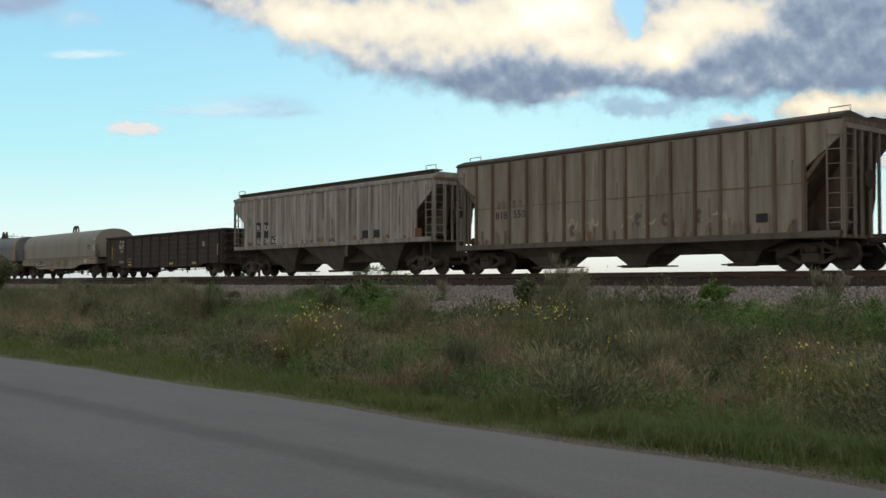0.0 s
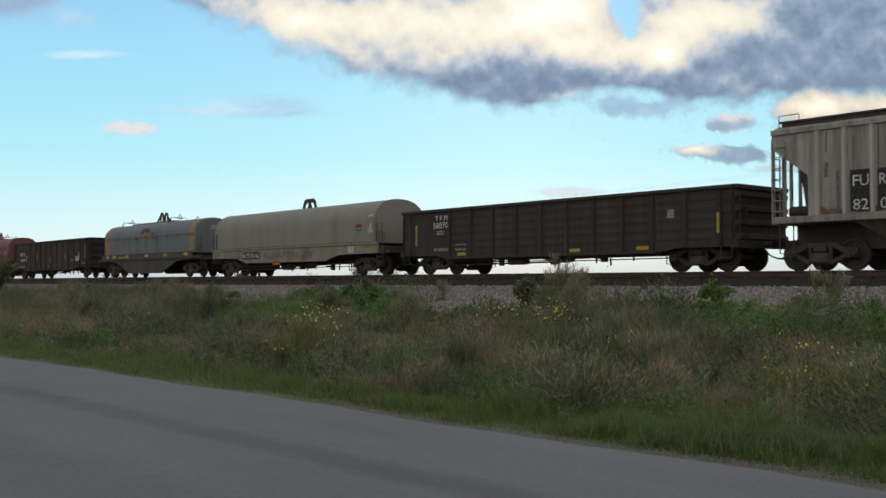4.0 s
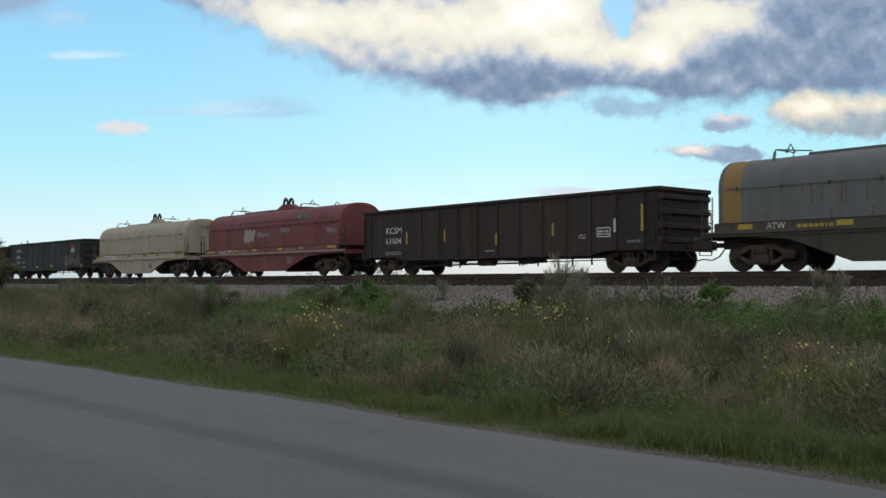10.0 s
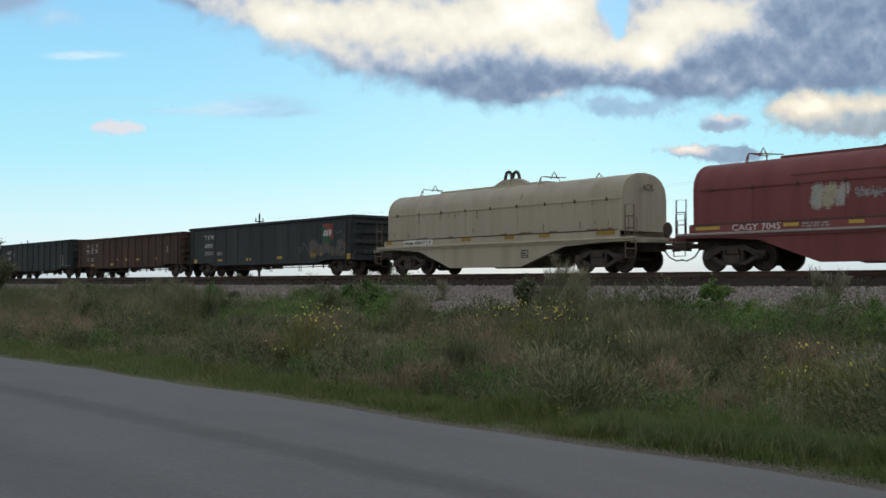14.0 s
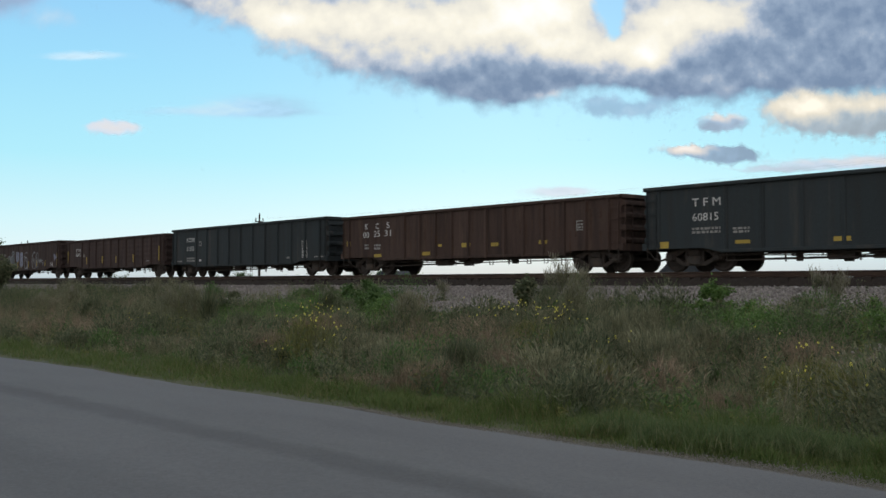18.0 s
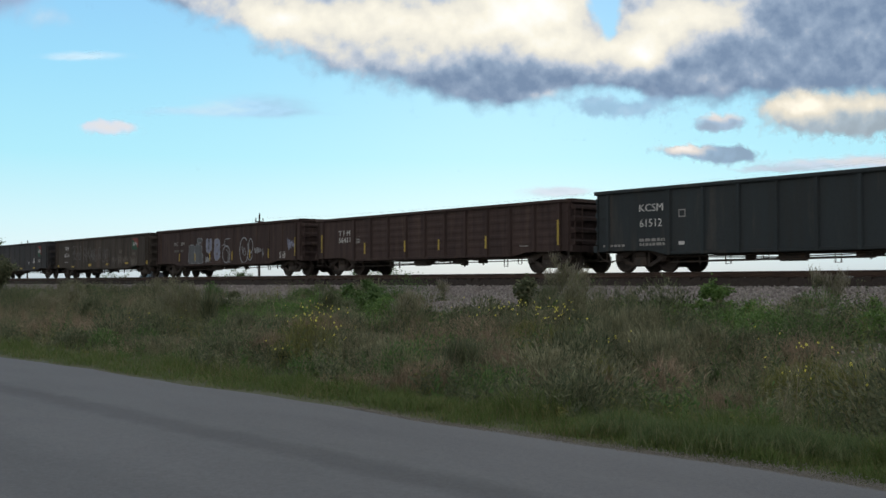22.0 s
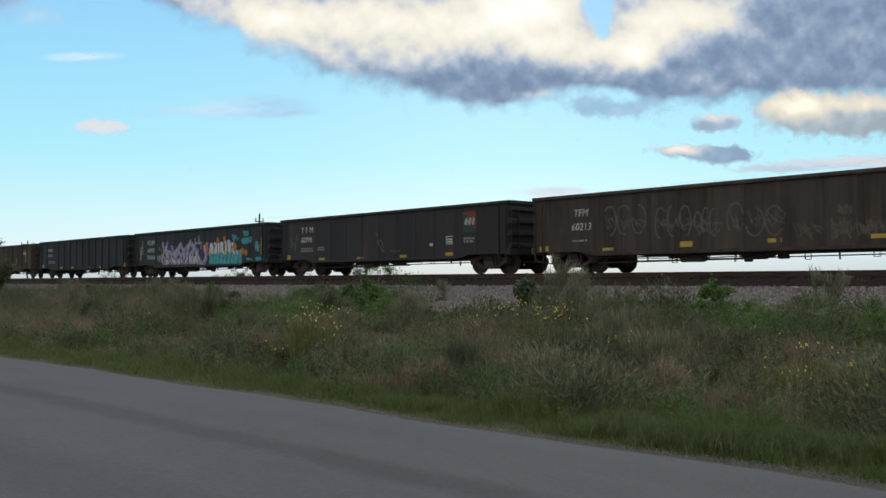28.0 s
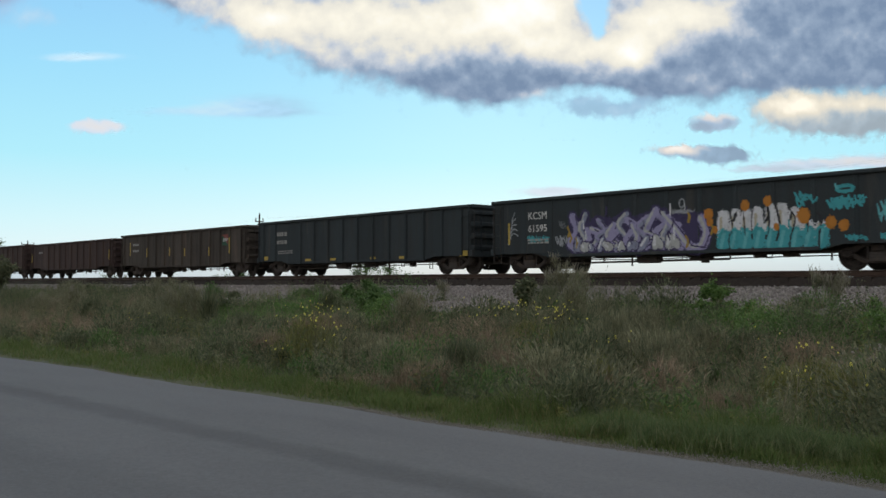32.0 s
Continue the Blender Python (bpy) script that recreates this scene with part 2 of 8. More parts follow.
# ---- mesh building ----
class Shape:
    """Vertices and faces of one mesh."""

    def __init__(self):
        self.v, self.f = [], []

    def add(self, vs, fs):
        n = len(self.v)
        self.v.extend(vs)
        self.f.extend(tuple(i + n for i in f) for f in fs)
        return self

    def box(self, x0, x1, y0, y1, z0, z1, c=0.0):
        """A box; c chamfers its long edges along x."""
        if c:
            ring = [(y0 + c, z0), (y1 - c, z0), (y1, z0 + c), (y1, z1 - c), (y1 - c, z1), (y0 + c, z1), (y0, z1 - c), (y0, z0 + c)]
            return self.extrude_x(ring, x0, x1)
        vs = [(x, y, z) for x in (x0, x1) for y in (y0, y1) for z in (z0, z1)]
        return self.add(vs, [(0, 1, 3, 2), (4, 6, 7, 5), (0, 4, 5, 1), (2, 3, 7, 6), (0, 2, 6, 4), (1, 5, 7, 3)])

    def extrude_x(self, ring, x0, x1, caps=True):
        n = len(ring)
        vs = [(x0, y, z) for y, z in ring] + [(x1, y, z) for y, z in ring]
        fs = [(i, (i + 1) % n, n + (i + 1) % n, n + i) for i in range(n)]
        if caps:
            fs += [tuple(range(n - 1, -1, -1)), tuple(range(n, 2 * n))]
        return self.add(vs, fs)

    def extrude_y(self, ring, y0, y1):
        n = len(ring)
        vs = [(x, y0, z) for x, z in ring] + [(x, y1, z) for x, z in ring]
        fs = [(i, n + i, n + (i + 1) % n, (i + 1) % n) for i in range(n)] + [tuple(range(n)), tuple(range(2 * n - 1, n - 1, -1))]
        return self.add(vs, fs)

    def loft(self, rings):
        """Rings of equal count, joined end to end and capped."""
        n = len(rings[0])
        vs = [p for ring in rings for p in ring]
        fs = [(k * n + i, k * n + (i + 1) % n, (k + 1) * n + (i + 1) % n, (k + 1) * n + i) for k in range(len(rings) - 1) for i in range(n)]
        fs += [tuple(range(n - 1, -1, -1)), tuple(range((len(rings) - 1) * n, len(rings) * n))]
        return self.add(vs, fs)

    def rod(self, a, b, r, n=6, r2=None):
        a, b = Vector(a), Vector(b)
        d = (b - a).normalized()
        u = d.orthogonal().normalized()
        w = d.cross(u)
        ring = [math.tau * i / n for i in range(n)]
        return self.loft([[tuple(p + (u * math.cos(q) + w * math.sin(q)) * rr) for q in ring] for p, rr in ((a, r), (b, r if r2 is None else r2))])

    def path(self, pts, r, n=6):
        """A bent round bar through the points, as one body."""
        p, rings, u = [Vector(q) for q in pts], [], None
        for i, q in enumerate(p):
            d = (p[min(i + 1, len(p) - 1)] - p[max(i - 1, 0)]).normalized()
            u = d.orthogonal() if u is None else u - d * u.dot(d)
            u = (u if u.length > 0.1 else d.orthogonal()).normalized()
            w = d.cross(u)
            rings.append([tuple(q + (u * math.cos(math.tau * j / n) + w * math.sin(math.tau * j / n)) * r) for j in range(n)])
        return self.loft(rings)

    def disc_y(self, x, z, radii, n=24):
        """A turned body about an axis along y: (y, radius) pairs."""
        return self.loft([[(x + r * math.cos(math.tau * i / n), y, z + r * math.sin(math.tau * i / n)) for i in range(n)] for y, r in radii])

    def mesh(self, name, material, smooth=False):
        me = bpy.data.meshes.new(name)
        me.from_pydata(self.v, [], self.f)
        bm = bmesh.new()
        bm.from_mesh(me)
        bmesh.ops.recalc_face_normals(bm, faces=bm.faces)
        bm.to_mesh(me)
        bm.free()
        if smooth:
            for p in me.polygons:
                p.use_smooth = True
            me.set_sharp_from_angle(angle=radians(35))
        me.materials.append(material)
        return me


def part(name, shape, material, parent=None, label="", smooth=False, at=None):
    """Links a Shape or a mesh as ONE mesh object under a thing or a part."""
    me = shape.mesh(name, material, smooth) if isinstance(shape, Shape) else shape
    ob = new(name, me)
    ob.parent = parent
    if at is not None:
        ob.matrix_local = at
    if label:
        ob["label"] = label
    return ob


def thing(name, label, category, group="", at=None, kind=""):
    ob = tagged(new(name), label, category, group, kind)
    ob.empty_display_size = 0.3
    if at is not None:
        ob.matrix_world = at
    return ob


# ---- ground, road, track ----
TRACK_Y, RAIL_Z = 28.25, 1.95
ROAD_TURN = -0.044           # the road draws slightly nearer to the track towards the east


def road_edge(x):
    return 8.0 + 0.044 * x + 0.06 * math.sin(x * 0.9) + 0.04 * math.sin(x * 2.3 + 1)


PROFILE = [(-400, -0.3), (-12, -0.15), (0.0, -0.03), (0.8, -0.03), (7.2, -0.03), (8.6, -0.06), (10.5, -0.16), (13.0, -0.1), (17.0, 0.22), (21.0, 0.62),
           (24.2, 0.88), (25.2, 0.9), (26.6, 1.1), (30.0, 1.2), (33.0, 0.9), (36.0, 0.85), (60.0, 0.8), (4600.0, 0.5)]


def ground_z(x, y):
    for (y0, z0), (y1, z1) in zip(PROFILE, PROFILE[1:]):
        if y <= y1:
            k = max(0.0, (y - y0) / (y1 - y0))
            k = k * k * (3 - 2 * k)
            z = z0 + (z1 - z0) * k
            break
    if 9.0 < y < 25.5 and abs(x) < 200:
        w = min(1.0, (y - 9.0) / 2, (25.5 - y) / 2)
        z += w * (0.14 * noise.noise(Vector((x * 0.18, y * 0.3, 0))) + 0.06 * noise.noise(Vector((x * 0.7, y * 0.8, 3))))
    return z


def build_ground():
    xs = sorted({*[-4600, -2500, -1200, -700, -450, -300, -200, -160], *[-130 + 1.0 * i for i in range(151)], *[40, 60, 90, 140, 250, 500, 1200, 3000, 4600]})
    ys = sorted({*[-400, -150, -60, -20, -8, -3], *[0.5 * i for i in range(0, 75)], *[40, 45, 50, 60, 80, 120, 200, 400, 800, 1600, 3000, 4600]})
    vs = [(x, y, ground_z(x, y)) for y in ys for x in xs]
    n = len(xs)
    fs = [(j * n + i, j * n + i + 1, (j + 1) * n + i + 1, (j + 1) * n + i) for j in range(len(ys) - 1) for i in range(n - 1)]
    ob = part("ground", Shape().add(vs, fs), MAT["soil"], smooth=True)
    tagged(ob, "grassy ground with a low railway embankment", "ground", kind="structure")


build_ground()


def build_road():
    s = Shape()
    xs = [-400, -250, -160, -120] + [-100 + 1.0 * i for i in range(121)] + [40, 80, 160]
    rows = []
    for x in xs:
        far, near = road_edge(x), road_edge(x) - 7.0
        if x < -100 or x > 20:
            far, near = 8.0 + 0.044 * x, 1.0 + 0.044 * x
        ys = [near, near + 1.75, near + 3.5, near + 5.25, far - 0.25, far]
        zs = [-0.028, 0.01, 0.03, 0.012, -0.004, -0.022]
        rows.append([(x, y, z) for y, z in zip(ys, zs)])
    n = 6
    fs = [(k * n + i, (k + 1) * n + i, (k + 1) * n + i + 1, k * n + i + 1) for k in range(len(rows) - 1) for i in range(n - 1)]
    s.add([p for r in rows for p in r], fs)
    ob = part("road", s, MAT["asphalt"], smooth=True)
    tagged(ob, "worn grey asphalt country road without markings", "road", kind="structure")


build_road()

X_FAR, X_NEAR = -460.0, 60.0


def build_track():
    ballast = Shape()
    ring = [(TRACK_Y - 6.3, 0.5), (TRACK_Y - 5.9, 0.8), (TRACK_Y - 3.2, 1.12), (TRACK_Y - 1.75, 1.42), (TRACK_Y - 1.3, 1.47), (TRACK_Y + 1.3, 1.58), (TRACK_Y + 1.75, 1.53), (TRACK_Y + 3.6, 0.75)]
    ballast.extrude_x(ring, X_FAR, X_NEAR)
    part("crib_fill", Shape().extrude_x([(TRACK_Y - 1.5, 1.2), (TRACK_Y - 1.38, 1.5), (TRACK_Y - 1.285, RAIL_Z - 0.23), (TRACK_Y - 1.1, RAIL_Z - 0.2), (TRACK_Y + 1.22, RAIL_Z - 0.2), (TRACK_Y + 1.3, 1.3)], X_FAR, X_NEAR), MAT["crib"])
    tagged(bpy.data.objects["crib_fill"], "dark fill between the ties", "ballast", kind="structure")
    tagged(part("ballast_bed", ballast, MAT["ballast"]), "grey crushed stone ballast bed under the track", "ballast", kind="structure")
    track = tagged(new("railway_track"), "single railway track with rusty rails on wooden ties", "track", kind="structure")
    track.location = (0, TRACK_Y, 0)
    z = RAIL_Z
    half = [(-0.07, z - 0.172), (-0.07, z - 0.16), (-0.012, z - 0.135), (-0.009, z - 0.045), (-0.036, z - 0.036), (-0.036, z - 0.006), (-0.026, z)]
    ring = half + [(-y, q) for y, q in reversed(half)]
    for y in (-0.755, 0.755):
        rail = part("rail", Shape().extrude_x([(y + a, b) for a, b in ring], X_FAR, X_NEAR), MAT["rail"], track)
        part("running_surface", Shape().box(X_FAR, X_NEAR, y - 0.022, y + 0.022, z - 0.002, z + 0.003), MAT["railhead"], rail)
    tie = Shape().box(-0.125, 0.125, -1.3, 1.3, z - 0.39, z - 0.178).mesh("tie", MAT["tie"])
    plate = Shape().box(-0.09, 0.09, -0.18, 0.18, z - 0.178, z - 0.155).mesh("tie_plate", MAT["rail"])
    rnd = random.Random(4)
    far = Shape()
    x = 14.0
    count = 0
    while x > -150:
        if count < 230:
            t = part("tie", tie, None, track, at=pose(x + rnd.uniform(-.03, .03), rnd.uniform(-.06, .06), rnd.uniform(-.012, 0), 0, 0, rnd.uniform(-1.5, 1.5)))
            if count < 150:
                part("tie_plate", plate, None, t, at=pose(0, -0.755, 0))
        else:
            far.box(x - 0.115, x + 0.115, -1.3, 1.3, z - 0.35, z - 0.178)
        count += 1
        x -= 0.5
    tagged(part("far_ties", far, MAT["tie"], track), kind="stuff")


build_track()


# ---- running gear shared by all the cars ----
def truck_meshes():
    s = Shape()
    for y in (-1.02, 1.02):
        a, b = y - 0.07, y + 0.07
        s.extrude_y([(-1.12, 0.46), (-1.12, 0.62), (-0.72, 0.66), (-0.45, 0.80), (0.45, 0.80), (0.72, 0.66), (1.12, 0.62), (1.12, 0.46), (0.7, 0.5), (0.42, 0.66), (-0.42, 0.66), (-0.7, 0.5)], a, b)
        s.extrude_y([(-0.42, 0.19), (-0.86, 0.4), (-0.78, 0.5), (-0.38, 0.31), (0.38, 0.31), (0.78, 0.5), (0.86, 0.4), (0.42, 0.19)], a, b)
        for x in (-0.36, 0.28):
            s.box(x, x + 0.08, a, b, 0.29, 0.68)
        s.box(-1.06, -0.74, a - 0.05, b + 0.03, 0.36, 0.56, 0.03)
        s.box(0.74, 1.06, a - 0.05, b + 0.03, 0.36, 0.56, 0.03)
    s.box(-0.2, 0.2, -1.14, 1.14, 0.5, 0.74, 0.05)
    frame_me = s.mesh("side_frame", MAT["truck"])
    spring_me = []
    for y in (-1.1, 1.1):
        prof = [(0.24 + 0.26 * i / 12, 0.9 + 0.1 * (i % 2)) for i in range(13)]
        sp = Shape().loft([[(0.3 * k * math.cos(math.tau * j / 12), y + 0.09 * k * math.sin(math.tau * j / 12), z) for j in range(12)] for z, k in prof])
        spring_me.append(sp.mesh("spring_nest", MAT["under"]))
    w = Shape()
    for k in (-1, 1):
        w.disc_y(0, 0, [(k * (0.69), 0.20), (k * 0.69, 0.45), (k * 0.72, 0.475), (k * 0.735, 0.46), (k * 0.82, 0.452), (k * 0.83, 0.40), (k * 0.79, 0.36), (k * 0.76, 0.17), (k * 0.84, 0.15), (k * 0.84, 0.09)])
    w.disc_y(0, 0, [(-1.1, 0.085), (1.1, 0.085)], 12)
    for k in (-1, 1):
        w.disc_y(0, 0, [(k * 1.05, 0.02), (k * 1.05, 0.125), (k * 1.15, 0.12), (k * 1.18, 0.09)], 14)
        for i in range(3):
            q = math.tau * i / 3
            w.box(0.06 * math.cos(q) - 0.018, 0.06 * math.cos(q) + 0.018, k * 1.18 - 0.015, k * 1.18 + 0.015, 0.06 * math.sin(q) - 0.018, 0.06 * math.sin(q) + 0.018)
    wheel_me = w.mesh("wheelset", MAT["wheel"], True)
    c = Shape()
    c.box(-0.1, 0.55, -0.09, 0.09, 0.78, 0.94, 0.03)
    c.extrude_y([(0.5, 0.70), (0.86, 0.74), (0.92, 0.86), (0.84, 1.0), (0.5, 1.0)], -0.14, 0.14)
    coupler_me = c.mesh("coupler", MAT["truck"])
    h = Shape().path([(0.3, -0.3, 0.75), (0.5, -0.28, 0.5), (0.75, -0.2, 0.38), (0.95, -0.12, 0.42)], 0.025)
    hose_me = h.mesh("air_hose", MAT["under"])
    return frame_me, spring_me, wheel_me, coupler_me, hose_me


TRUCK, SPRING, WHEELSET, COUPLER, HOSE = truck_meshes()
WHEELS, CARS, STAKES, PROUD = [], [], {}, {}


def running_gear(car, half, inset, ahead=0.0):
    """Two four-wheel trucks, and a coupler with its hose at each end."""
    for k in (-1, 1):
        t = part("truck", TRUCK, None, car, "grimy cast steel truck", at=pose(k * (half - inset) + ahead, 0, 0))
        for nest in SPRING:
            part("spring_nest", nest, None, t)
        for x in (-0.89, 0.89):
            WHEELS.append(part("wheelset", WHEELSET, None, t, at=pose(x, 0, 0.457)))
        turn = pose(0, 0, 0, 0, 0, 0 if k > 0 else 180)
        part("coupler", COUPLER, None, car, at=pose(k * half, 0, 0) @ turn)
        part("air_hose", HOSE, None, car, at=pose(k * half, 0, 0) @ turn)


WALL = -1.452                # painted face of a gondola's near side


def lettering(text, x, z, size, car, material=None, y=WALL, squeeze=1.0, lean=0.0, across=None, name="lettering", at=None):
    """Painted characters on the near side; (x, z) is the lower left corner. across: the width that they fill."""
    cu = bpy.data.curves.new(name, "FONT")
    cu.body, cu.size, cu.extrude, cu.shear = text, size * 1.37, 0.002, lean
    cu.resolution_u = 2
    tmp = bpy.data.objects.new(name, cu)
    me = bpy.data.meshes.new_from_object(tmp)
    bpy.data.objects.remove(tmp)
    if across:
        xs = [v.co.x for v in me.vertices]
        squeeze = across / (max(xs) - min(xs))
    for v in me.vertices:
        v.co.x *= squeeze
    link = list(range(len(me.vertices)))

    def root(i):
        while link[i] != i:
            link[i] = link[link[i]]
            i = link[i]
        return i

    for e in me.edges:
        a, b = root(e.vertices[0]), root(e.vertices[1])
        link[a] = b
    signs = {}
    for p in me.polygons:
        signs.setdefault(root(p.vertices[0]), []).append(list(p.vertices))
    for faces in signs.values():
        used = sorted({i for f in faces for i in f})
        slot = {v: i for i, v in enumerate(used)}
        one = bpy.data.meshes.new(name)
        one.from_pydata([tuple(me.vertices[i].co) for i in used], [], [[slot[i] for i in f] for f in faces])
        one.materials.append(material or MAT["white"])
        part(name, one, None, car, at=pose(x, y, z, 90, 0, 0) if at is None else at)
    bpy.data.meshes.remove(me)


def bars(car, x0, x1, z0, z1, rows=2, y=WALL, material=None, seed=0):
    """Small unreadable stencilling as rows of short bars."""
    s = Shape()
    rnd = random.Random(seed + int(100 * x1))
    h = (z1 - z0) / (rows * 1.5)
    for i in range(rows):
        z, x = z0 + (z1 - z0) * i / rows, x0
        while x < x1 - 0.03:
            w = rnd.uniform(0.05, 0.22)
            s.box(x, min(x + w, x1), y - 0.003, y + 0.003, z, z + h)
            x += w + 0.05
    tagged(part("stencil_line", s, material or MAT["faded"], car), kind="stuff")


def plate(car, x0, x1, z0, z1, material=None, y=WALL, name="marker_plate"):
    return part(name, Shape().box(x0, x1, y - 0.006, y + 0.004, z0, z1), material or MAT["yellow"], car)


def strips(car, items, material=None):
    """Upright reflective strips on the faces of the nearest posts: (x, z0, z1)."""
    for x, z0, z1 in items:
        near = min(STAKES[car.name], key=lambda p: abs(p - x))
        y = -1.442 - PROUD[car.name]
        if abs(near - x) > 0.3:
            near, y = x, WALL
        part("reflector_strip", Shape().box(near - 0.045, near + 0.045, y - 0.006, y + 0.003, z0, z1), material or MAT["yellow"], car)


def outline(car, x0, x1, z0, z1, material=None, y=WALL, t=0.035, bars_in=True):
    """A stencilled box: four bars round a table of small bars."""
    m = material or MAT["faded"]
    s = Shape().box(x0, x1, y - 0.003, y + 0.003, z0, z0 + t).box(x0, x1, y - 0.003, y + 0.003, z1 - t, z1)
    s.box(x0, x0 + t, y - 0.003, y + 0.003, z0 + t, z1 - t).box(x1 - t, x1, y - 0.003, y + 0.003, z0 + t, z1 - t)
    part("stencil_box", s, m, car)
    if bars_in:
        bars(car, x0 + 2 * t, x1 - 2 * t, z0 + 2 * t, z1 - 2 * t, 2, y, m)


def stake_depth(car):
    """Depth of the painted near side at (x, z): the wall, or the posts that stand proud of it."""
    stakes, high = np.array(STAKES[car.name]), max(0.0, PROUD[car.name] - 0.006)

    def depth(x, z):
        d = np.abs(x[..., None] - stakes).min(-1)
        return -(1.451 + np.clip((0.085 - d) / 0.034, 0, 1) * high)
    return depth


def hood_depth(hw, z1, ztop):
    def depth(x, z):
        k = np.clip((z - z1) / (ztop - z1), 0, 0.999)
        s = k ** (1 / 0.9)
        return -(hw + 0.006) * np.where(z > z1, np.sqrt(1 - s * s) ** 0.85, 1.0)
    return depth


def curve_points(pts, n=8):
    """A smooth line through the points."""
    p = [pts[0]] + list(pts) + [pts[-1]]
    out = []
    for a, b, c, d in zip(p, p[1:], p[2:], p[3:]):
        for i in range(n):
            t = i / n
            out.append(tuple(0.5 * (2 * b[k] + (c[k] - a[k]) * t + (2 * a[k] - 5 * b[k] + 4 * c[k] - d[k]) * t * t + (3 * b[k] - a[k] - 3 * c[k] + d[k]) * t ** 3) for k in (0, 1)))
    return out + [tuple(pts[-1])]


def sprayed(car, name, label, strokes, depth, cell=0.03, ragged=0.25, seed=0):
    """Sprayed or smeared paint that follows the car's side: strokes of (colour, width, points), later ones on top."""
    cols = sorted({c for c, w, p in strokes})
    xs = [q[0] for c, w, p in strokes for q in p]
    zs = [q[1] for c, w, p in strokes for q in p]
    wide = max(w for c, w, p in strokes)
    x0, z0 = min(xs) - wide, min(zs) - wide
    nx, nz = int((max(xs) + wide - x0) / cell) + 1, int((max(zs) + wide - z0) / cell) + 1
    gx, gz = np.meshgrid(x0 + cell * (np.arange(nx) + 0.5), z0 + cell * (np.arange(nz) + 0.5))
    rag = np.random.default_rng(seed)
    paint = np.full(gx.shape, -1)
    for col, w, pts in strokes:
        best = np.full(gx.shape, 9.0)
        for (ax, az), (bx, bz) in zip(pts, pts[1:] if len(pts) > 1 else pts):
            dx, dz = bx - ax, bz - az
            t = np.clip(((gx - ax) * dx + (gz - az) * dz) / max(dx * dx + dz * dz, 1e-9), 0, 1)
            best = np.minimum(best, np.hypot(gx - ax - t * dx, gz - az - t * dz))
        paint[best < w / 2 * (1 + ragged * rag.uniform(-1, 1, gx.shape))] = cols.index(col)
    jz, jx = np.nonzero(paint >= 0)
    ex, ez = x0 + cell * np.arange(nx + 1), z0 + cell * np.arange(nz + 1)
    vx = np.stack([ex[jx], ex[jx + 1], ex[jx + 1], ex[jx]], 1)
    vz = np.stack([ez[jz], ez[jz], ez[jz + 1], ez[jz + 1]], 1)
    v = np.stack([vx, depth(vx, vz), vz], -1).reshape(-1, 3)
    me = bpy.data.meshes.new(name)
    me.from_pydata(v.tolist(), [], np.arange(len(v)).reshape(-1, 4).tolist())
    for c in cols:
        me.materials.append(SPRAY[c])
    me.polygons.foreach_set("material_index", paint[jz, jx].astype(np.int32))
    tagged(part(name, me, None, car, label), label, kind="stuff")


def emblem(car, x0, x1, z0, z1, depth, tilt=0.0):
    """A red and green block with pale shapes across its middle."""
    h, w = z1 - z0, x1 - x0
    levels = [0.06 + 0.08 * i for i in range(12)]
    st = [("green", h / 9, [(x0 + 0.05, z0 + h * k), (x0 + 0.05 + (w - 0.1) * min(1.0, 1.15 - k), z0 + h * k)]) for k in levels]
    st += [("red", h / 9, [(x0 + 0.05 + (w - 0.1) * min(1.0, 1.12 - k) * (k < 0.9), z0 + h * k), (x1 - 0.05 + tilt * 0.1, z0 + h * k)]) for k in levels if k > 0.18]
    st += [("pale", h * 0.2, [(x0 + w * a, z0 + h * 0.44), (x0 + w * (a + 0.07), z0 + h * 0.6)]) for a in (0.2, 0.46, 0.74)]
    sprayed(car, "emblem", "faded red and green painted emblem", st, depth, 0.03, 0.05)


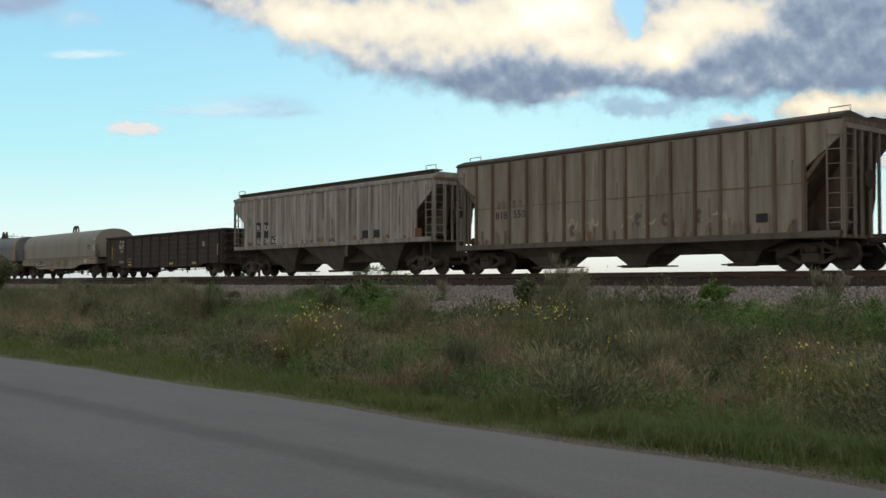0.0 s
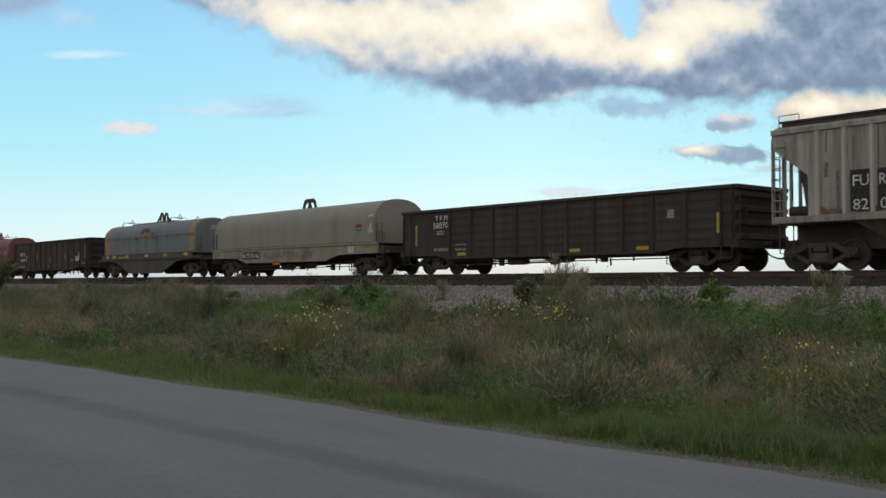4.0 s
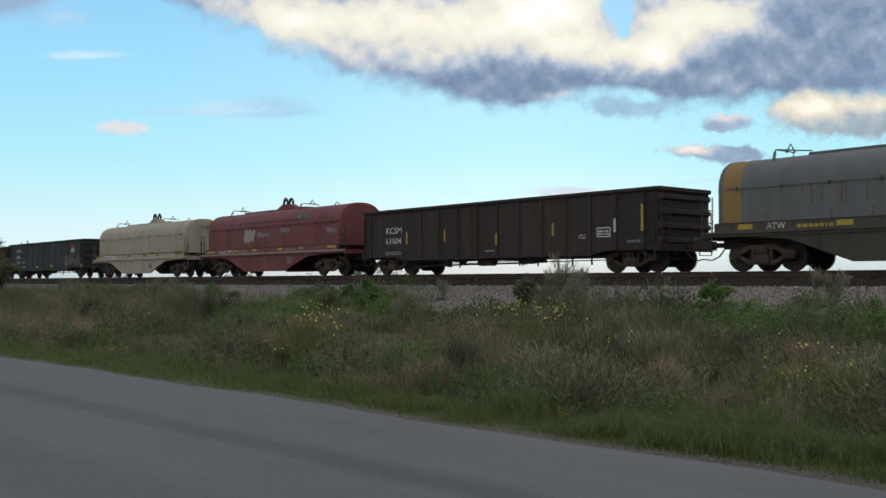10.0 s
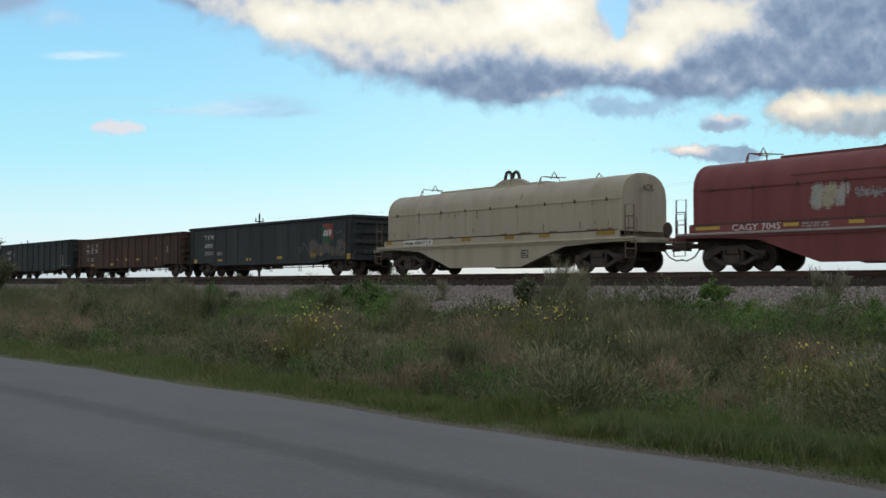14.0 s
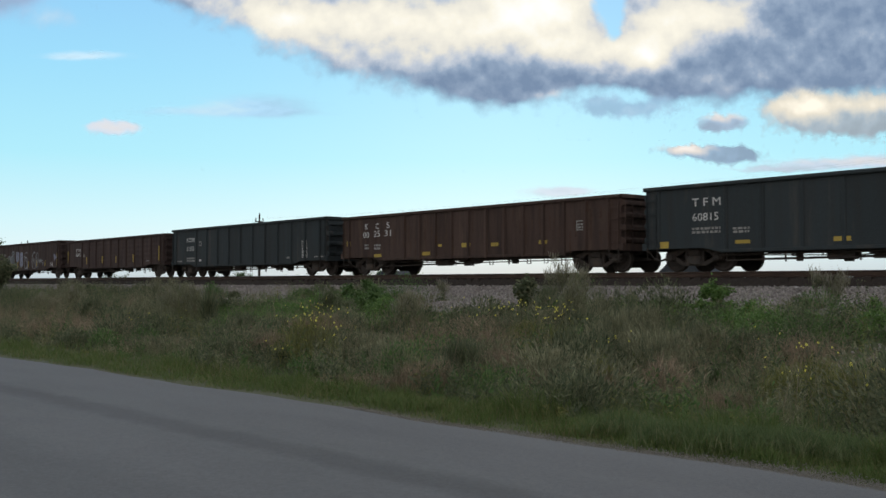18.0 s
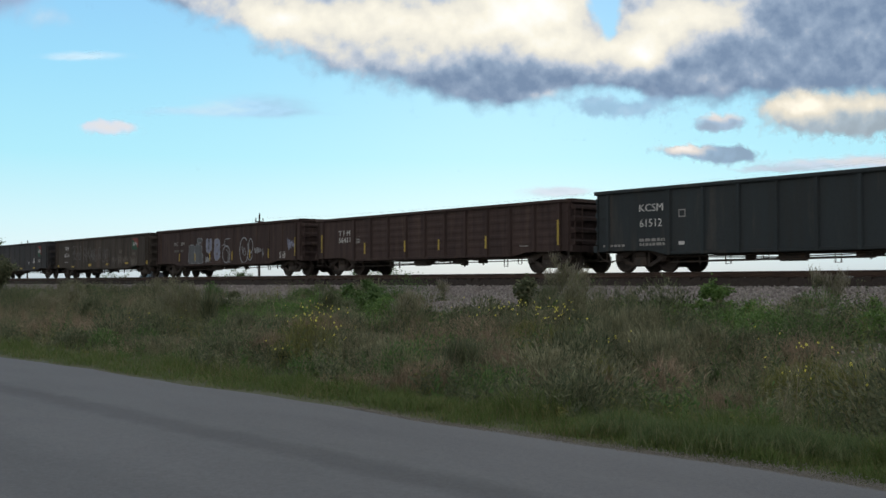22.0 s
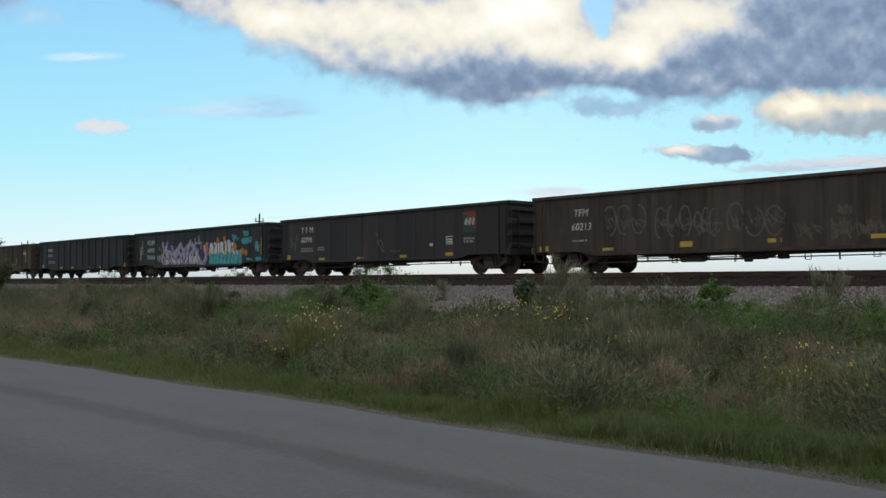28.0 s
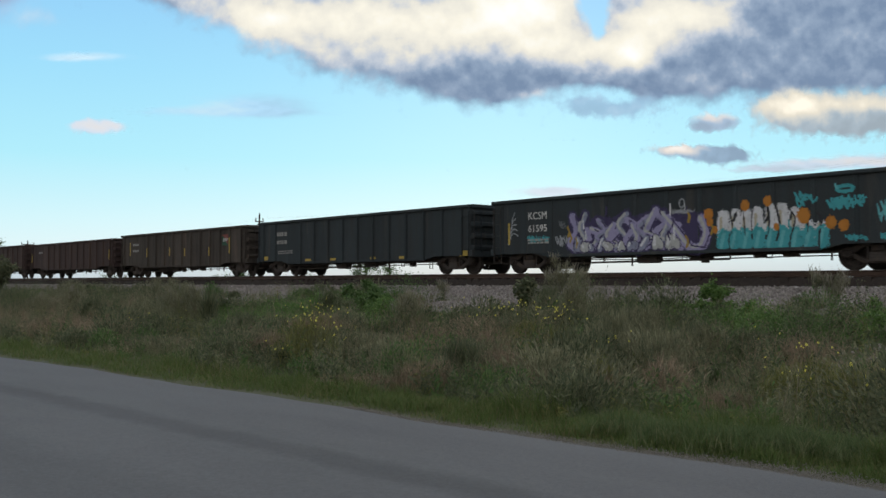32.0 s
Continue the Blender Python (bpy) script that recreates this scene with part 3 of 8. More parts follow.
def underside(car, half, zb, seed):
    """Brake gear slung below the floor: reservoir, cylinder, rods and hangers."""
    rnd = random.Random(seed)
    u = Shape().box(-half + 0.3, half - 0.3, -0.17, 0.17, zb - 0.04, zb + 0.2)
    part("center_sill", u, MAT["under"], car)
    x = rnd.uniform(-2.4, -1.0)
    part("air_reservoir", Shape().rod((x, -0.85, zb - 0.16), (x + 0.85, -0.85, zb - 0.16), 0.17, 12), MAT["under"], car, smooth=True)
    x += 1.8 + rnd.uniform(0, 0.8)
    part("brake_cylinder", Shape().rod((x, -0.8, zb - 0.15), (x + 0.5, -0.8, zb - 0.15), 0.13, 12).box(x + 0.5, x + 0.75, -0.9, -0.7, zb - 0.24, zb), MAT["under"], car)
    part("train_pipe", Shape().rod((-half + 2.4, -1.15, zb - 0.12), (half - 2.4, -1.15, zb - 0.09), 0.022, 6), MAT["under"], car)
    r = Shape()
    r.path([(-half + 2.6, -1.0, zb - 0.12), (-1.5, -0.9, zb - 0.2), (half - 2.6, -1.0, zb - 0.06)], 0.018, 5)
    r.rod((-half + 2.5, -0.5, zb - 0.25), (half - 2.5, -0.5, zb - 0.18), 0.02, 5)
    part("brake_rod", r, MAT["under"], car)
    for i in range(4):
        x = rnd.uniform(-half * 0.45, half * 0.5)
        w, d = rnd.uniform(0.15, 0.5), rnd.uniform(0.18, 0.38)
        part("brake_lever", Shape().box(x, x + w, -0.75, -0.6, zb - d, zb, 0.02).box(x + 0.05, x + w - 0.05, -1.08, -0.75, zb - d * 0.6, zb - d * 0.4), MAT["under"], car)
    part("brake_rod", Shape().rod((-half + 2.9, -1.2, zb - 0.3), (rnd.uniform(0.5, 2.5), -1.2, zb - 0.26), 0.02, 5), MAT["under"], car)
    for i in range(11):
        x = -half + 3 + i * (2 * half - 6) / 10 + rnd.uniform(-0.3, 0.3)
        d = rnd.uniform(0.2, 0.42)
        h = Shape().box(x, x + 0.03, -1.03, -0.97, zb - d, zb)
        if rnd.random() < 0.5:
            h = Shape().path([(x, -1, zb), (x, -1, zb - d), (x + 0.19, -1, zb - d), (x + 0.19, -1, zb)], 0.02, 4)
        part("hanger", h, MAT["under"], car)


def ladder(car, x, y, z0, z1, width, rungs, material, along="x"):
    s = Shape()
    for i in range(rungs):
        z = z0 + (z1 - z0) * (i + 0.5) / rungs
        if along == "x":
            s.box(x, x + width, y - 0.09, y - 0.06, z, z + 0.025)
        else:
            s.box(x - 0.015, x + 0.015, y, y + width, z, z + 0.025)
    for k in (0, width - 0.03):
        if along == "x":
            s.box(x + k, x + k + 0.03, y - 0.06, y, z0, z1)
        else:
            s.box(x - 0.03, x, y + k, y + k + 0.03, z0, z1)
    return part("ladder", s, material, car)


def gondola(x0, x1, top, bottom, paint, label, posts=13, style="posts", seed=0, clear=(-6.62, -5.25), proud=0.085, inset=1.5):
    """An open gondola with its sides, chords, posts and gear; local x forward, origin on the rails at mid length."""
    half = (x1 - x0) / 2
    car = thing("gondola_car", label, "freight car", "cars of the freight train", pose((x0 + x1) / 2, TRACK_Y, RAIL_Z))
    hw = 1.42
    m = MAT[paint]
    stakes = []
    for k, nm in ((-1, "side_wall"), (1, "side_wall")):
        s = Shape()
        drop = bottom + 0.16
        ring = [(-half, drop), (-half, top - 0.05), (half, top - 0.05), (half, drop), (half - 2.2, drop), (half - 3.0, bottom), (-half + 3.0, bottom), (-half + 2.2, drop)]
        s.extrude_y(ring, k * hw - 0.02, k * hw + 0.02)
        if style == "ribbed":
            step = (2 * half - 1.0) / posts
            for i in range(posts):
                xa = -half + 0.5 + i * step
                if clear and k < 0 and xa < clear[1] and xa + step > clear[0]:
                    continue
                for j in range(5):
                    z = bottom + 0.38 + j * (top - bottom - 0.55) / 5
                    y = k * (hw + 0.02)
                    s.add([(xa + 0.12, y, z), (xa + 0.18, y + k * 0.016, z + 0.06), (xa + step - 0.18, y + k * 0.016, z + 0.06), (xa + step - 0.12, y, z),
                           (xa + 0.12, y, z + 0.2), (xa + 0.18, y + k * 0.016, z + 0.14), (xa + step - 0.18, y + k * 0.016, z + 0.14), (xa + step - 0.12, y, z + 0.2)],
                          [(0, 3, 2, 1), (1, 2, 6, 5), (4, 5, 6, 7), (0, 1, 5, 4), (3, 7, 6, 2)])
        part(nm, s, m, car)
        y0, y1 = sorted((k * (hw - 0.02), k * (hw + 0.11)))
        part("top_chord", Shape().box(-half - 0.03, half + 0.03, y0, y1, top - 0.13, top, 0.03), m, car)
        y0, y1 = sorted((k * hw, k * (hw + 0.07)))
        part("side_sill", Shape().box(-half + 2.9, half - 2.9, y0, y1, bottom, bottom + 0.11, 0.015), m, car)
        if k < 0 and style == "posts":
            step = (2 * half - 1.0) / posts
            for i in range(posts):
                xa = -half + 0.5 + i * step
                low = bottom + (0.17 if abs(xa + step / 2) > half - 3.0 else 0.115)
                part("side_panel", Shape().box(xa + 0.004, xa + step - 0.004, -hw - 0.026, -hw - 0.016, low, top - 0.135), m, car)
        for i in range(posts + 1):
            x = -half + 0.5 + i * (2 * half - 1.0) / posts
            if clear and k < 0 and clear[0] < x < clear[1]:
                continue
            if k < 0:
                stakes.append(x)
            low = bottom + (0.18 if abs(x) > half - 2.4 else 0.0)
            d = k * (hw + 0.02)
            p = Shape()
            w = 0.085
            p.loft([[(x - w, d, z), (x - w * 0.6, d + k * proud * e, z), (x + w * 0.6, d + k * proud * e, z), (x + w, d, z)] for z, e in ((low, 0.9), (low + 0.3, 1.0), (top - 0.13, 1.0))])
            part("side_post", p, m, car)
    for k in (-1, 1):
        s = Shape().box(k * half - 0.03, k * half + 0.03, -hw, hw, bottom + 0.2, top - 0.04)
        part("end_wall", s, m, car)
        for j in range(4):
            z = bottom + 0.35 + j * (top - bottom - 0.5) / 3.6
            p = Shape().loft([[(k * (half + 0.03), -hw + 0.02, z), (k * (half + 0.15), -hw + 0.06, z + 0.06), (k * (half + 0.15), -hw + 0.06, z + 0.17), (k * (half + 0.03), -hw + 0.02, z + 0.24)],
                              [(k * (half + 0.03), hw - 0.02, z), (k * (half + 0.15), hw - 0.06, z + 0.06), (k * (half + 0.15), hw - 0.06, z + 0.17), (k * (half + 0.03), hw - 0.02, z + 0.24)]])
            part("end_rib", p, m, car)
        xa, xb = sorted((k * (half - 0.02), k * (half + 0.16)))
        part("end_sill", Shape().box(xa, xb, -hw - 0.05, hw + 0.05, bottom + 0.12, bottom + 0.36, 0.02), m, car)
        part("end_chord", Shape().box(xa, xb - 0.02, -hw, hw, top - 0.12, top + 0.005), m, car)
    part("floor", Shape().box(-half + 0.05, half - 0.05, -hw + 0.03, hw - 0.03, bottom + 0.18, bottom + 0.3), MAT["under"], car)
    ladder(car, -half + 0.02, -hw - 0.02, bottom + 0.2, top - 0.25, 0.42, 4, m)
    ladder(car, half - 0.44, -hw - 0.02, bottom + 0.2, top - 0.25, 0.42, 4, m)
    ladder(car, half + 0.19, -hw + 0.05, bottom + 0.3, top - 0.3, 0.42, 4, m, "y")
    for k in (-1, 1):
        x = k * (half - 0.25)
        part("sill_step", Shape().path([(x - 0.2, -hw - 0.04, bottom + 0.2), (x - 0.2, -hw - 0.04, bottom - 0.18), (x + 0.2, -hw - 0.04, bottom - 0.18), (x + 0.2, -hw - 0.04, bottom + 0.2)], 0.018, 5), MAT["under"], car)
    underside(car, half, bottom + 0.06, seed)
    running_gear(car, half, inset, 0.14)
    CARS.append(car)
    STAKES[car.name] = stakes
    PROUD[car.name] = proud
    return car


def arch(hw, z0, z1, z2, n=14):
    """Hood section: upright sides to z1, then an arched top at z2."""
    pts = [(-hw, z0), (-hw, z1)]
    for i in range(1, n):
        q = math.pi * i / n
        c, s = math.cos(q), math.sin(q)
        pts.append((-hw * math.copysign(abs(c) ** 0.85, c), z1 + (z2 - z1) * s ** 0.9))
    return pts + [(hw, z1), (hw, z0)]


def coil_car(x0, x1, h0, h1, hw, z1, ztop, paint, sill_paint, label, belly=True, walkway=True, handle="twin"):
    half, mid = (x1 - x0) / 2, (x0 + x1) / 2
    car = thing("coil_car", label, "freight car", "cars of the freight train", pose(mid, TRACK_Y, RAIL_Z))
    m, ms = MAT[paint], MAT[sill_paint]
    a, b = h0 - mid, h1 - mid
    zs = 1.44
    ring = arch(hw, zs, z1, ztop)
    small = arch(hw - 0.06, zs, z1 - 0.01, ztop - 0.07)
    hood = part("hood", Shape().loft([[(x, y, z) for y, z in r] for x, r in ((a, small), (a + 0.08, ring), (b - 0.08, ring), (b, small))]), m, car, smooth=True)
    smooth_hood = handle == "loops"
    # on the smooth hood a dark strip stands in for the shaded gap
    part("hood_seam", Shape().box(a + 0.3, b - 0.1, -hw - 0.03, -hw + 0.01, (zs + 0.02 if smooth_hood else z1 - 0.03), (zs + 0.06 if smooth_hood else z1 + 0.03)), MAT["under"] if smooth_hood else m, hood)
    for x in (a + 0.02, b - 0.14):
        r2 = [(y * 1.012, z + 0.012) for y, z in ring]
        part("hood_band", Shape().extrude_x(r2, x, x + 0.12), m, hood)
    for i in range(0 if smooth_hood else 9):
        x = a + 0.7 + i * (b - a - 1.4) / 8
        part("lug", Shape().box(x - 0.035, x + 0.035, -hw - 0.045, -hw + 0.01, z1 - 0.08, z1 + 0.04), MAT["under"], hood)
        if i % 2:
            part("hood_joint", Shape().box(x - 0.012, x + 0.012, -hw - 0.012, -hw + 0.01, zs + 0.06, z1 - 0.08), m, hood)
    c = (a + b) / 2
    if handle == "twin":
        for dx, dy in ((-0.16, -0.1), (0.06, 0.1)):
            pts = [(c + dx - 0.17 + 0.21 * (1 - math.cos(math.pi * i / 10)), dy, ztop - 0.05 + 0.66 * math.sin(math.pi * i / 10) ** 0.55) for i in range(11)]
            part("lifting_handle", Shape().path(pts, 0.065, 8), MAT["under"], hood)
        if paint == "coil_blue":
            for p, w in (([(c - 1.15, 0, ztop - 0.04), (c - 0.6, 0, ztop + 0.42)], 0.06), ([(c + 0.45, 0, ztop + 0.42), (c + 1.0, 0, ztop - 0.04)], 0.06), ([(c - 0.07, 0, ztop - 0.04), (c - 0.07, 0, ztop + 0.4)], 0.08)):
                part("handle_brace", Shape().path(p, w, 6), MAT["under"], hood)
        s = Shape().extrude_y([(c - 1.25, ztop - 0.04), (c - 0.4, ztop + 0.3), (c + 0.45, ztop + 0.3), (c + 1.3, ztop - 0.04)], -0.16, 0.16) if belly and paint != "coil_blue" else None
        if s:
            part("handle_base", s, m, hood)
    else:
        h = Shape().extrude_y([(c - 0.66, ztop - 0.06), (c - 0.58, ztop + 0.22), (c - 0.46, ztop + 0.42), (c - 0.3, ztop + 0.5), (c + 0.36, ztop + 0.5), (c + 0.5, ztop + 0.42), (c + 0.58, ztop + 0.22), (c + 0.66, ztop - 0.06),
                               (c + 0.48, ztop - 0.06), (c + 0.46, ztop + 0.16), (c + 0.36, ztop + 0.3), (c + 0.08, ztop + 0.3), (c + 0.22, ztop - 0.06), (c - 0.26, ztop - 0.06), (c - 0.1, ztop + 0.14), (c - 0.1, ztop + 0.28), (c - 0.3, ztop + 0.3), (c - 0.42, ztop + 0.16), (c - 0.48, ztop - 0.06)], -0.035, 0.035)
        part("lifting_handle", h, MAT["under"], hood)
    if walkway:
        part("roof_walk", Shape().box(a + 2.6, c + 2.2, -0.32, 0.32, ztop - 0.02, ztop + 0.06), m, hood)
        for x in (a + 1.6, c + 2.1):
            g = Shape().path([(x, -0.55, ztop - 0.2), (x, -0.5, ztop + 0.22), (x, 0.5, ztop + 0.22), (x, 0.55, ztop - 0.2)], 0.02, 5)
            g.path([(x, -0.5, ztop + 0.22), (x + 1.1, -0.3, ztop + 0.1)], 0.02, 5)
            g.path([(x + 0.02, -0.85, ztop - 0.5), (x + 0.0, -0.55, ztop + 0.16)], 0.03, 5)
            part("grab_rail", g, MAT["under"] if paint == "coil_blue" else m, hood)
            l = Shape().path([(x + 0.12, -0.1, ztop + 0.15), (x + 0.2, 0, ztop + 0.42), (x + 0.3, 0.1, ztop + 0.15)], 0.03, 6)
            part("lifting_eye", l, m, hood)
        part("lifting_eye", Shape().path([(b - 2.2, -0.1, ztop - 0.03), (b - 2.1, 0, ztop + 0.18), (b - 2.0, 0.1, ztop - 0.03)], 0.03, 6), m, hood)
    # underframe
    sw = 1.46
    zt = 1.44
    if belly:
        part("deck", Shape().box(-half, half, -sw + 0.05, sw - 0.05, 1.06, 1.2), ms, car)
        for k in (-1, 1):
            y0, y1 = sorted((k * (sw - 0.12), k * (sw - 0.04)))
            part("side_sill", Shape().box(a, b, y0, y1, 1.2, zt + 0.02), ms, car)
            y0, y1 = sorted((k * (sw - 0.1), k * (sw - 0.03)))
            part("hood_gasket", Shape().box(a + 0.05, b - 0.05, y0, y1, zt + 0.0, zt + 0.045), MAT["under"], car, "dark strip along the foot of the hood")
            y0, y1 = sorted((k * (sw - 0.14), k * sw))
            part("deck_lip", Shape().box(-half + 0.05, half - 0.05, y0, y1, 1.13, 1.21, 0.015), MAT["faded"] if paint == "coil_red" else ms, car)
            y0, y1 = sorted((k * (sw - 0.22), k * (sw - 0.1)))
            part("belly_panel", Shape().extrude_y([(-half + 0.9, 1.08), (half - 0.9, 1.08), (half - 3.4, 0.95), (half - 5.6, 0.24), (-half + 5.0, 0.24), (-half + 3.0, 0.95)], y0, y1), ms, car)
    else:
        part("deck", Shape().box(-half, half, -sw + 0.1, sw - 0.1, 0.95, 1.3), MAT["under"], car)
        for k in (-1, 1):
            y0, y1 = sorted((k * (sw - 0.1), k * sw))
            part("side_sill", Shape().extrude_y([(-half, 0.98), (-half, zt), (half - 0.35, zt), (half - 0.35, 0.98), (half - 3.4, 0.95), (half - 4.6, 0.68), (-half + 3.8, 0.68), (-half + 2.8, 0.95)], y0, y1), ms, car)
            y0, y1 = sorted((k * (sw - 0.06), k * (sw + 0.05)))
            part("sill_flange", Shape().box(-half, half - 0.4, y0, y1, zt - 0.05, zt + 0.03), ms, car)
        underside(car, half, 0.62, 77)
    iron = MAT["rust_shade"] if paint == "coil_cream" else MAT["truck"]
    for k in (-1, 1):
        part("end_platform", Shape().box(k * half - 0.35, k * half + 0.35, -1.3, 1.3, 1.0, 1.1), MAT["under"] if not belly else ms, car)
        for y in (-1.38, 1.3):
            x = k * (half - 0.35)
            part("grab_iron", Shape().path([(x, y, 1.2), (x, y, 1.85), (x + 0.35 * k, y, 1.85), (x + 0.35 * k, y, 1.2)], 0.018, 5), iron, car)
        x = k * (half - 0.2)
        part("end_step", Shape().path([(x - 0.22, -sw, 1.1), (x - 0.22, -sw, 0.5), (x + 0.22, -sw, 0.5), (x + 0.22, -sw, 1.1)], 0.02, 5)
             .path([(x - 0.22, -sw, 0.8), (x + 0.22, -sw, 0.8)], 0.02, 5), iron, car)
    part("brake_wheel", Shape().disc_y(0, 0, [(-0.02, 0.16), (-0.02, 0.24), (0.02, 0.24), (0.02, 0.16)], 16).box(-0.22, 0.22, -0.012, 0.012, -0.02, 0.02).box(-0.02, 0.02, -0.012, 0.012, -0.22, 0.22), MAT["under"], car, at=pose(half - 0.05, 0.35, 1.5, 0, 0, 90))
    part("brake_stand", Shape().box(half - 0.14, half - 0.06, 0.28, 0.42, 1.1, 1.6), MAT["under"], car)
    for k in (-1, 1):
        x = k * (half - 0.45)
        part("ladder", Shape().path([(x, -sw + 0.02, 1.15), (x, -sw + 0.02, 2.3), (x + 0.38 * k, -sw + 0.02, 2.3), (x + 0.38 * k, -sw + 0.02, 1.15)], 0.022, 5)
             .path([(x, -sw + 0.02, 1.5), (x + 0.38 * k, -sw + 0.02, 1.5)], 0.018, 5).path([(x, -sw + 0.02, 1.9), (x + 0.38 * k, -sw + 0.02, 1.9)], 0.018, 5), iron, car)
    part("draft_sill", Shape().box(-half, half, -0.2, 0.2, 0.72, 1.06), MAT["under"], car)
    running_gear(car, half, 1.95 if belly else 1.6)
    CARS.append(car)
    return car


def hopper(x0, x1, eave, top, side_low, paint, label, panels, bays, ribs=True, board=0.55, posts_in=None, at=()):
    """A covered hopper: ribbed sides, sloped ends between open ladder frames, outlet bays, roof walk with hatches."""
    half = (x1 - x0) / 2
    car = thing("covered_hopper_car", label, "freight car", "cars of the freight train", pose((x0 + x1) / 2, TRACK_Y, RAIL_Z))
    m, hw = MAT[paint], 1.5
    knee = eave - 1.55
    at = at or [-half + 1.2 + i * (2 * half - 2.4) / panels for i in range(panels + 1)]
    cut = 2.15
    for k in (-1, 1):
        s = Shape()
        ring = [(-half + cut - 1.15, side_low), (-half + cut - 1.15, knee), (-half, eave - 0.5), (-half, eave), (half, eave), (half, eave - 0.5), (half - cut, knee), (half - cut + 0.0, side_low)]
        if ribs:
            ring[0], ring[1] = (-half + 1.15, side_low), (-half + 1.15, knee + 0.2)
            ring[6], ring[7] = (half - 1.15, knee + 0.2), (half - 1.15, side_low)
        s.extrude_y(ring, k * hw - 0.03, k * hw + 0.03)
        part("side_sheet", s, m, car)
        y0, y1 = sorted((k * (hw - 0.02), k * (hw + 0.09)))
        part("side_sill", Shape().box(-half + 0.1, half - 0.1, y0, y1, side_low - 0.1, side_low + 0.1, 0.02), MAT["bay"] if posts_in else m, car)
        part("eave_rail", Shape().box(-half, half, y0, y1, eave - (0.05 if posts_in else 0.1), eave + (0.0 if posts_in else 0.06), 0.015), MAT["under"] if posts_in else m, car)
        for i in range(panels + 1):
            x = at[i]
            d = k * (hw + 0.03)
            p = Shape().loft([[(x - 0.06, d, z), (x - 0.04, d + k * 0.09, z), (x + 0.04, d + k * 0.09, z), (x + 0.06, d, z)] for z in (side_low + 0.1, eave - 0.1)])
            # tan cars: dark posts also stand for the shadow lines beside them
            part("side_post", p, MAT[posts_in or "hopper_rib"], car)
        for i in range(panels):
            xa, xb = at[i], at[i + 1]
            y0, y1 = sorted((k * (hw + 0.024), k * (hw + 0.034)))
            part("side_panel", Shape().box(xa + 0.05, xb - 0.05, y0, y1, side_low + 0.105, eave - 0.105), m, car)
    part("roof", Shape().extrude_x([(-hw - 0.05, eave - 0.02), (-hw - 0.05, eave + 0.05), (-hw + 0.35, eave + 0.2), (0, top - 0.12), (hw - 0.35, eave + 0.2), (hw + 0.05, eave + 0.05), (hw + 0.05, eave - 0.02)], -half, half), MAT["under"] if posts_in else MAT[paint], car)
    walk_part = Shape().box(-half + 0.15, half - 0.15, -board - 0.42, -board + 0.05, top - 0.03, top + 0.02).box(-half + 0.15, half - 0.15, board - 0.05, board + 0.42, top - 0.03, top + 0.02)
    part("running_board", walk_part, MAT["under"], car)
    if board > 0.8:
        part("board_riser", Shape().box(-half + 0.2, half - 0.2, -board - 0.36, -board - 0.34, top - 0.24, top - 0.03), MAT["under"], car)
    for i in range(14):
        x = -half + 0.5 + i * (2 * half - 1) / 13
        part("board_bracket", Shape().box(x - 0.03, x + 0.03, -board - 0.38, board + 0.38, top - 0.2, top - 0.03), MAT["under"], car)
    for i in range(8):
        x = -half + 1.6 + i * (2 * half - 3.2) / 7
        part("hatch_cover", Shape().box(x - 0.7, x + 0.7, -0.3, 0.3, top - 0.15, top + 0.03, 0.03), m, car)
    for k in (-1, 1):
        xo, xi = k * half, k * (half - 2.3)
        # sloped end sheet coloured dark brown to put in the shade under the eave
        part("end_sheet", Shape().add([(xo, -hw, eave - 0.35), (xo, hw, eave - 0.35), (xi, hw, side_low + 0.15), (xi, -hw, side_low + 0.15),
                                       (xo, -hw, eave), (xo, hw, eave), (xi - 0.05 * k, hw, side_low + 0.15), (xi - 0.05 * k, -hw, side_low + 0.15)],
                                      [(0, 1, 2, 3), (4, 5, 1, 0), (7, 6, 5, 4), (3, 2, 6, 7), (0, 3, 7, 4), (1, 5, 6, 2)]), MAT["rust_shade"], car)
        for y in (-0.45, 0.95):
            web = [(xo - 0.55 * k, side_low - 0.05), (xi, side_low - 0.05), (xi + 0.1 * k, side_low + 0.2), (xo - 0.3 * k, eave - 0.75), (xo - 0.35 * k, side_low + 1.1)]
            part("end_web", Shape().extrude_y(web, y - 0.02, y + 0.02), MAT["rust_shade"], car)
        part("brake_cylinder", Shape().rod((xo - 0.75 * k, -0.75, side_low + 0.28), (xo - 0.15 * k, -0.75, side_low + 0.28), 0.17, 12).box(min(xo - 1.1 * k, xo - 0.75 * k), max(xo - 1.1 * k, xo - 0.75 * k), -0.95, -0.55, side_low - 0.02, side_low + 0.5), MAT["under"], car)
        f = Shape()
        for y in (-hw + 0.03, -0.9, -0.5, 0.0, 0.5, hw - 0.03):
            f.box(xo - 0.04, xo + 0.04, y - 0.04, y + 0.04, side_low - 0.1, eave - 0.2)
        f.box(xo - 0.05, xo + 0.05, -hw, hw, eave - 0.32, eave - 0.18)
        part("end_frame", f, m, car)
        part("roof_handrail", Shape().path([(xo - 0.75 * k, -board - 0.35, top), (xo - 0.75 * k, -board - 0.35, top + 0.2), (xo - 0.1 * k, -board - 0.35, top + 0.2), (xo - 0.1 * k, -board - 0.35, top - 0.4)], 0.018, 5), m, car)
        xa, xb = sorted((xo, k * (half - 1.2)))
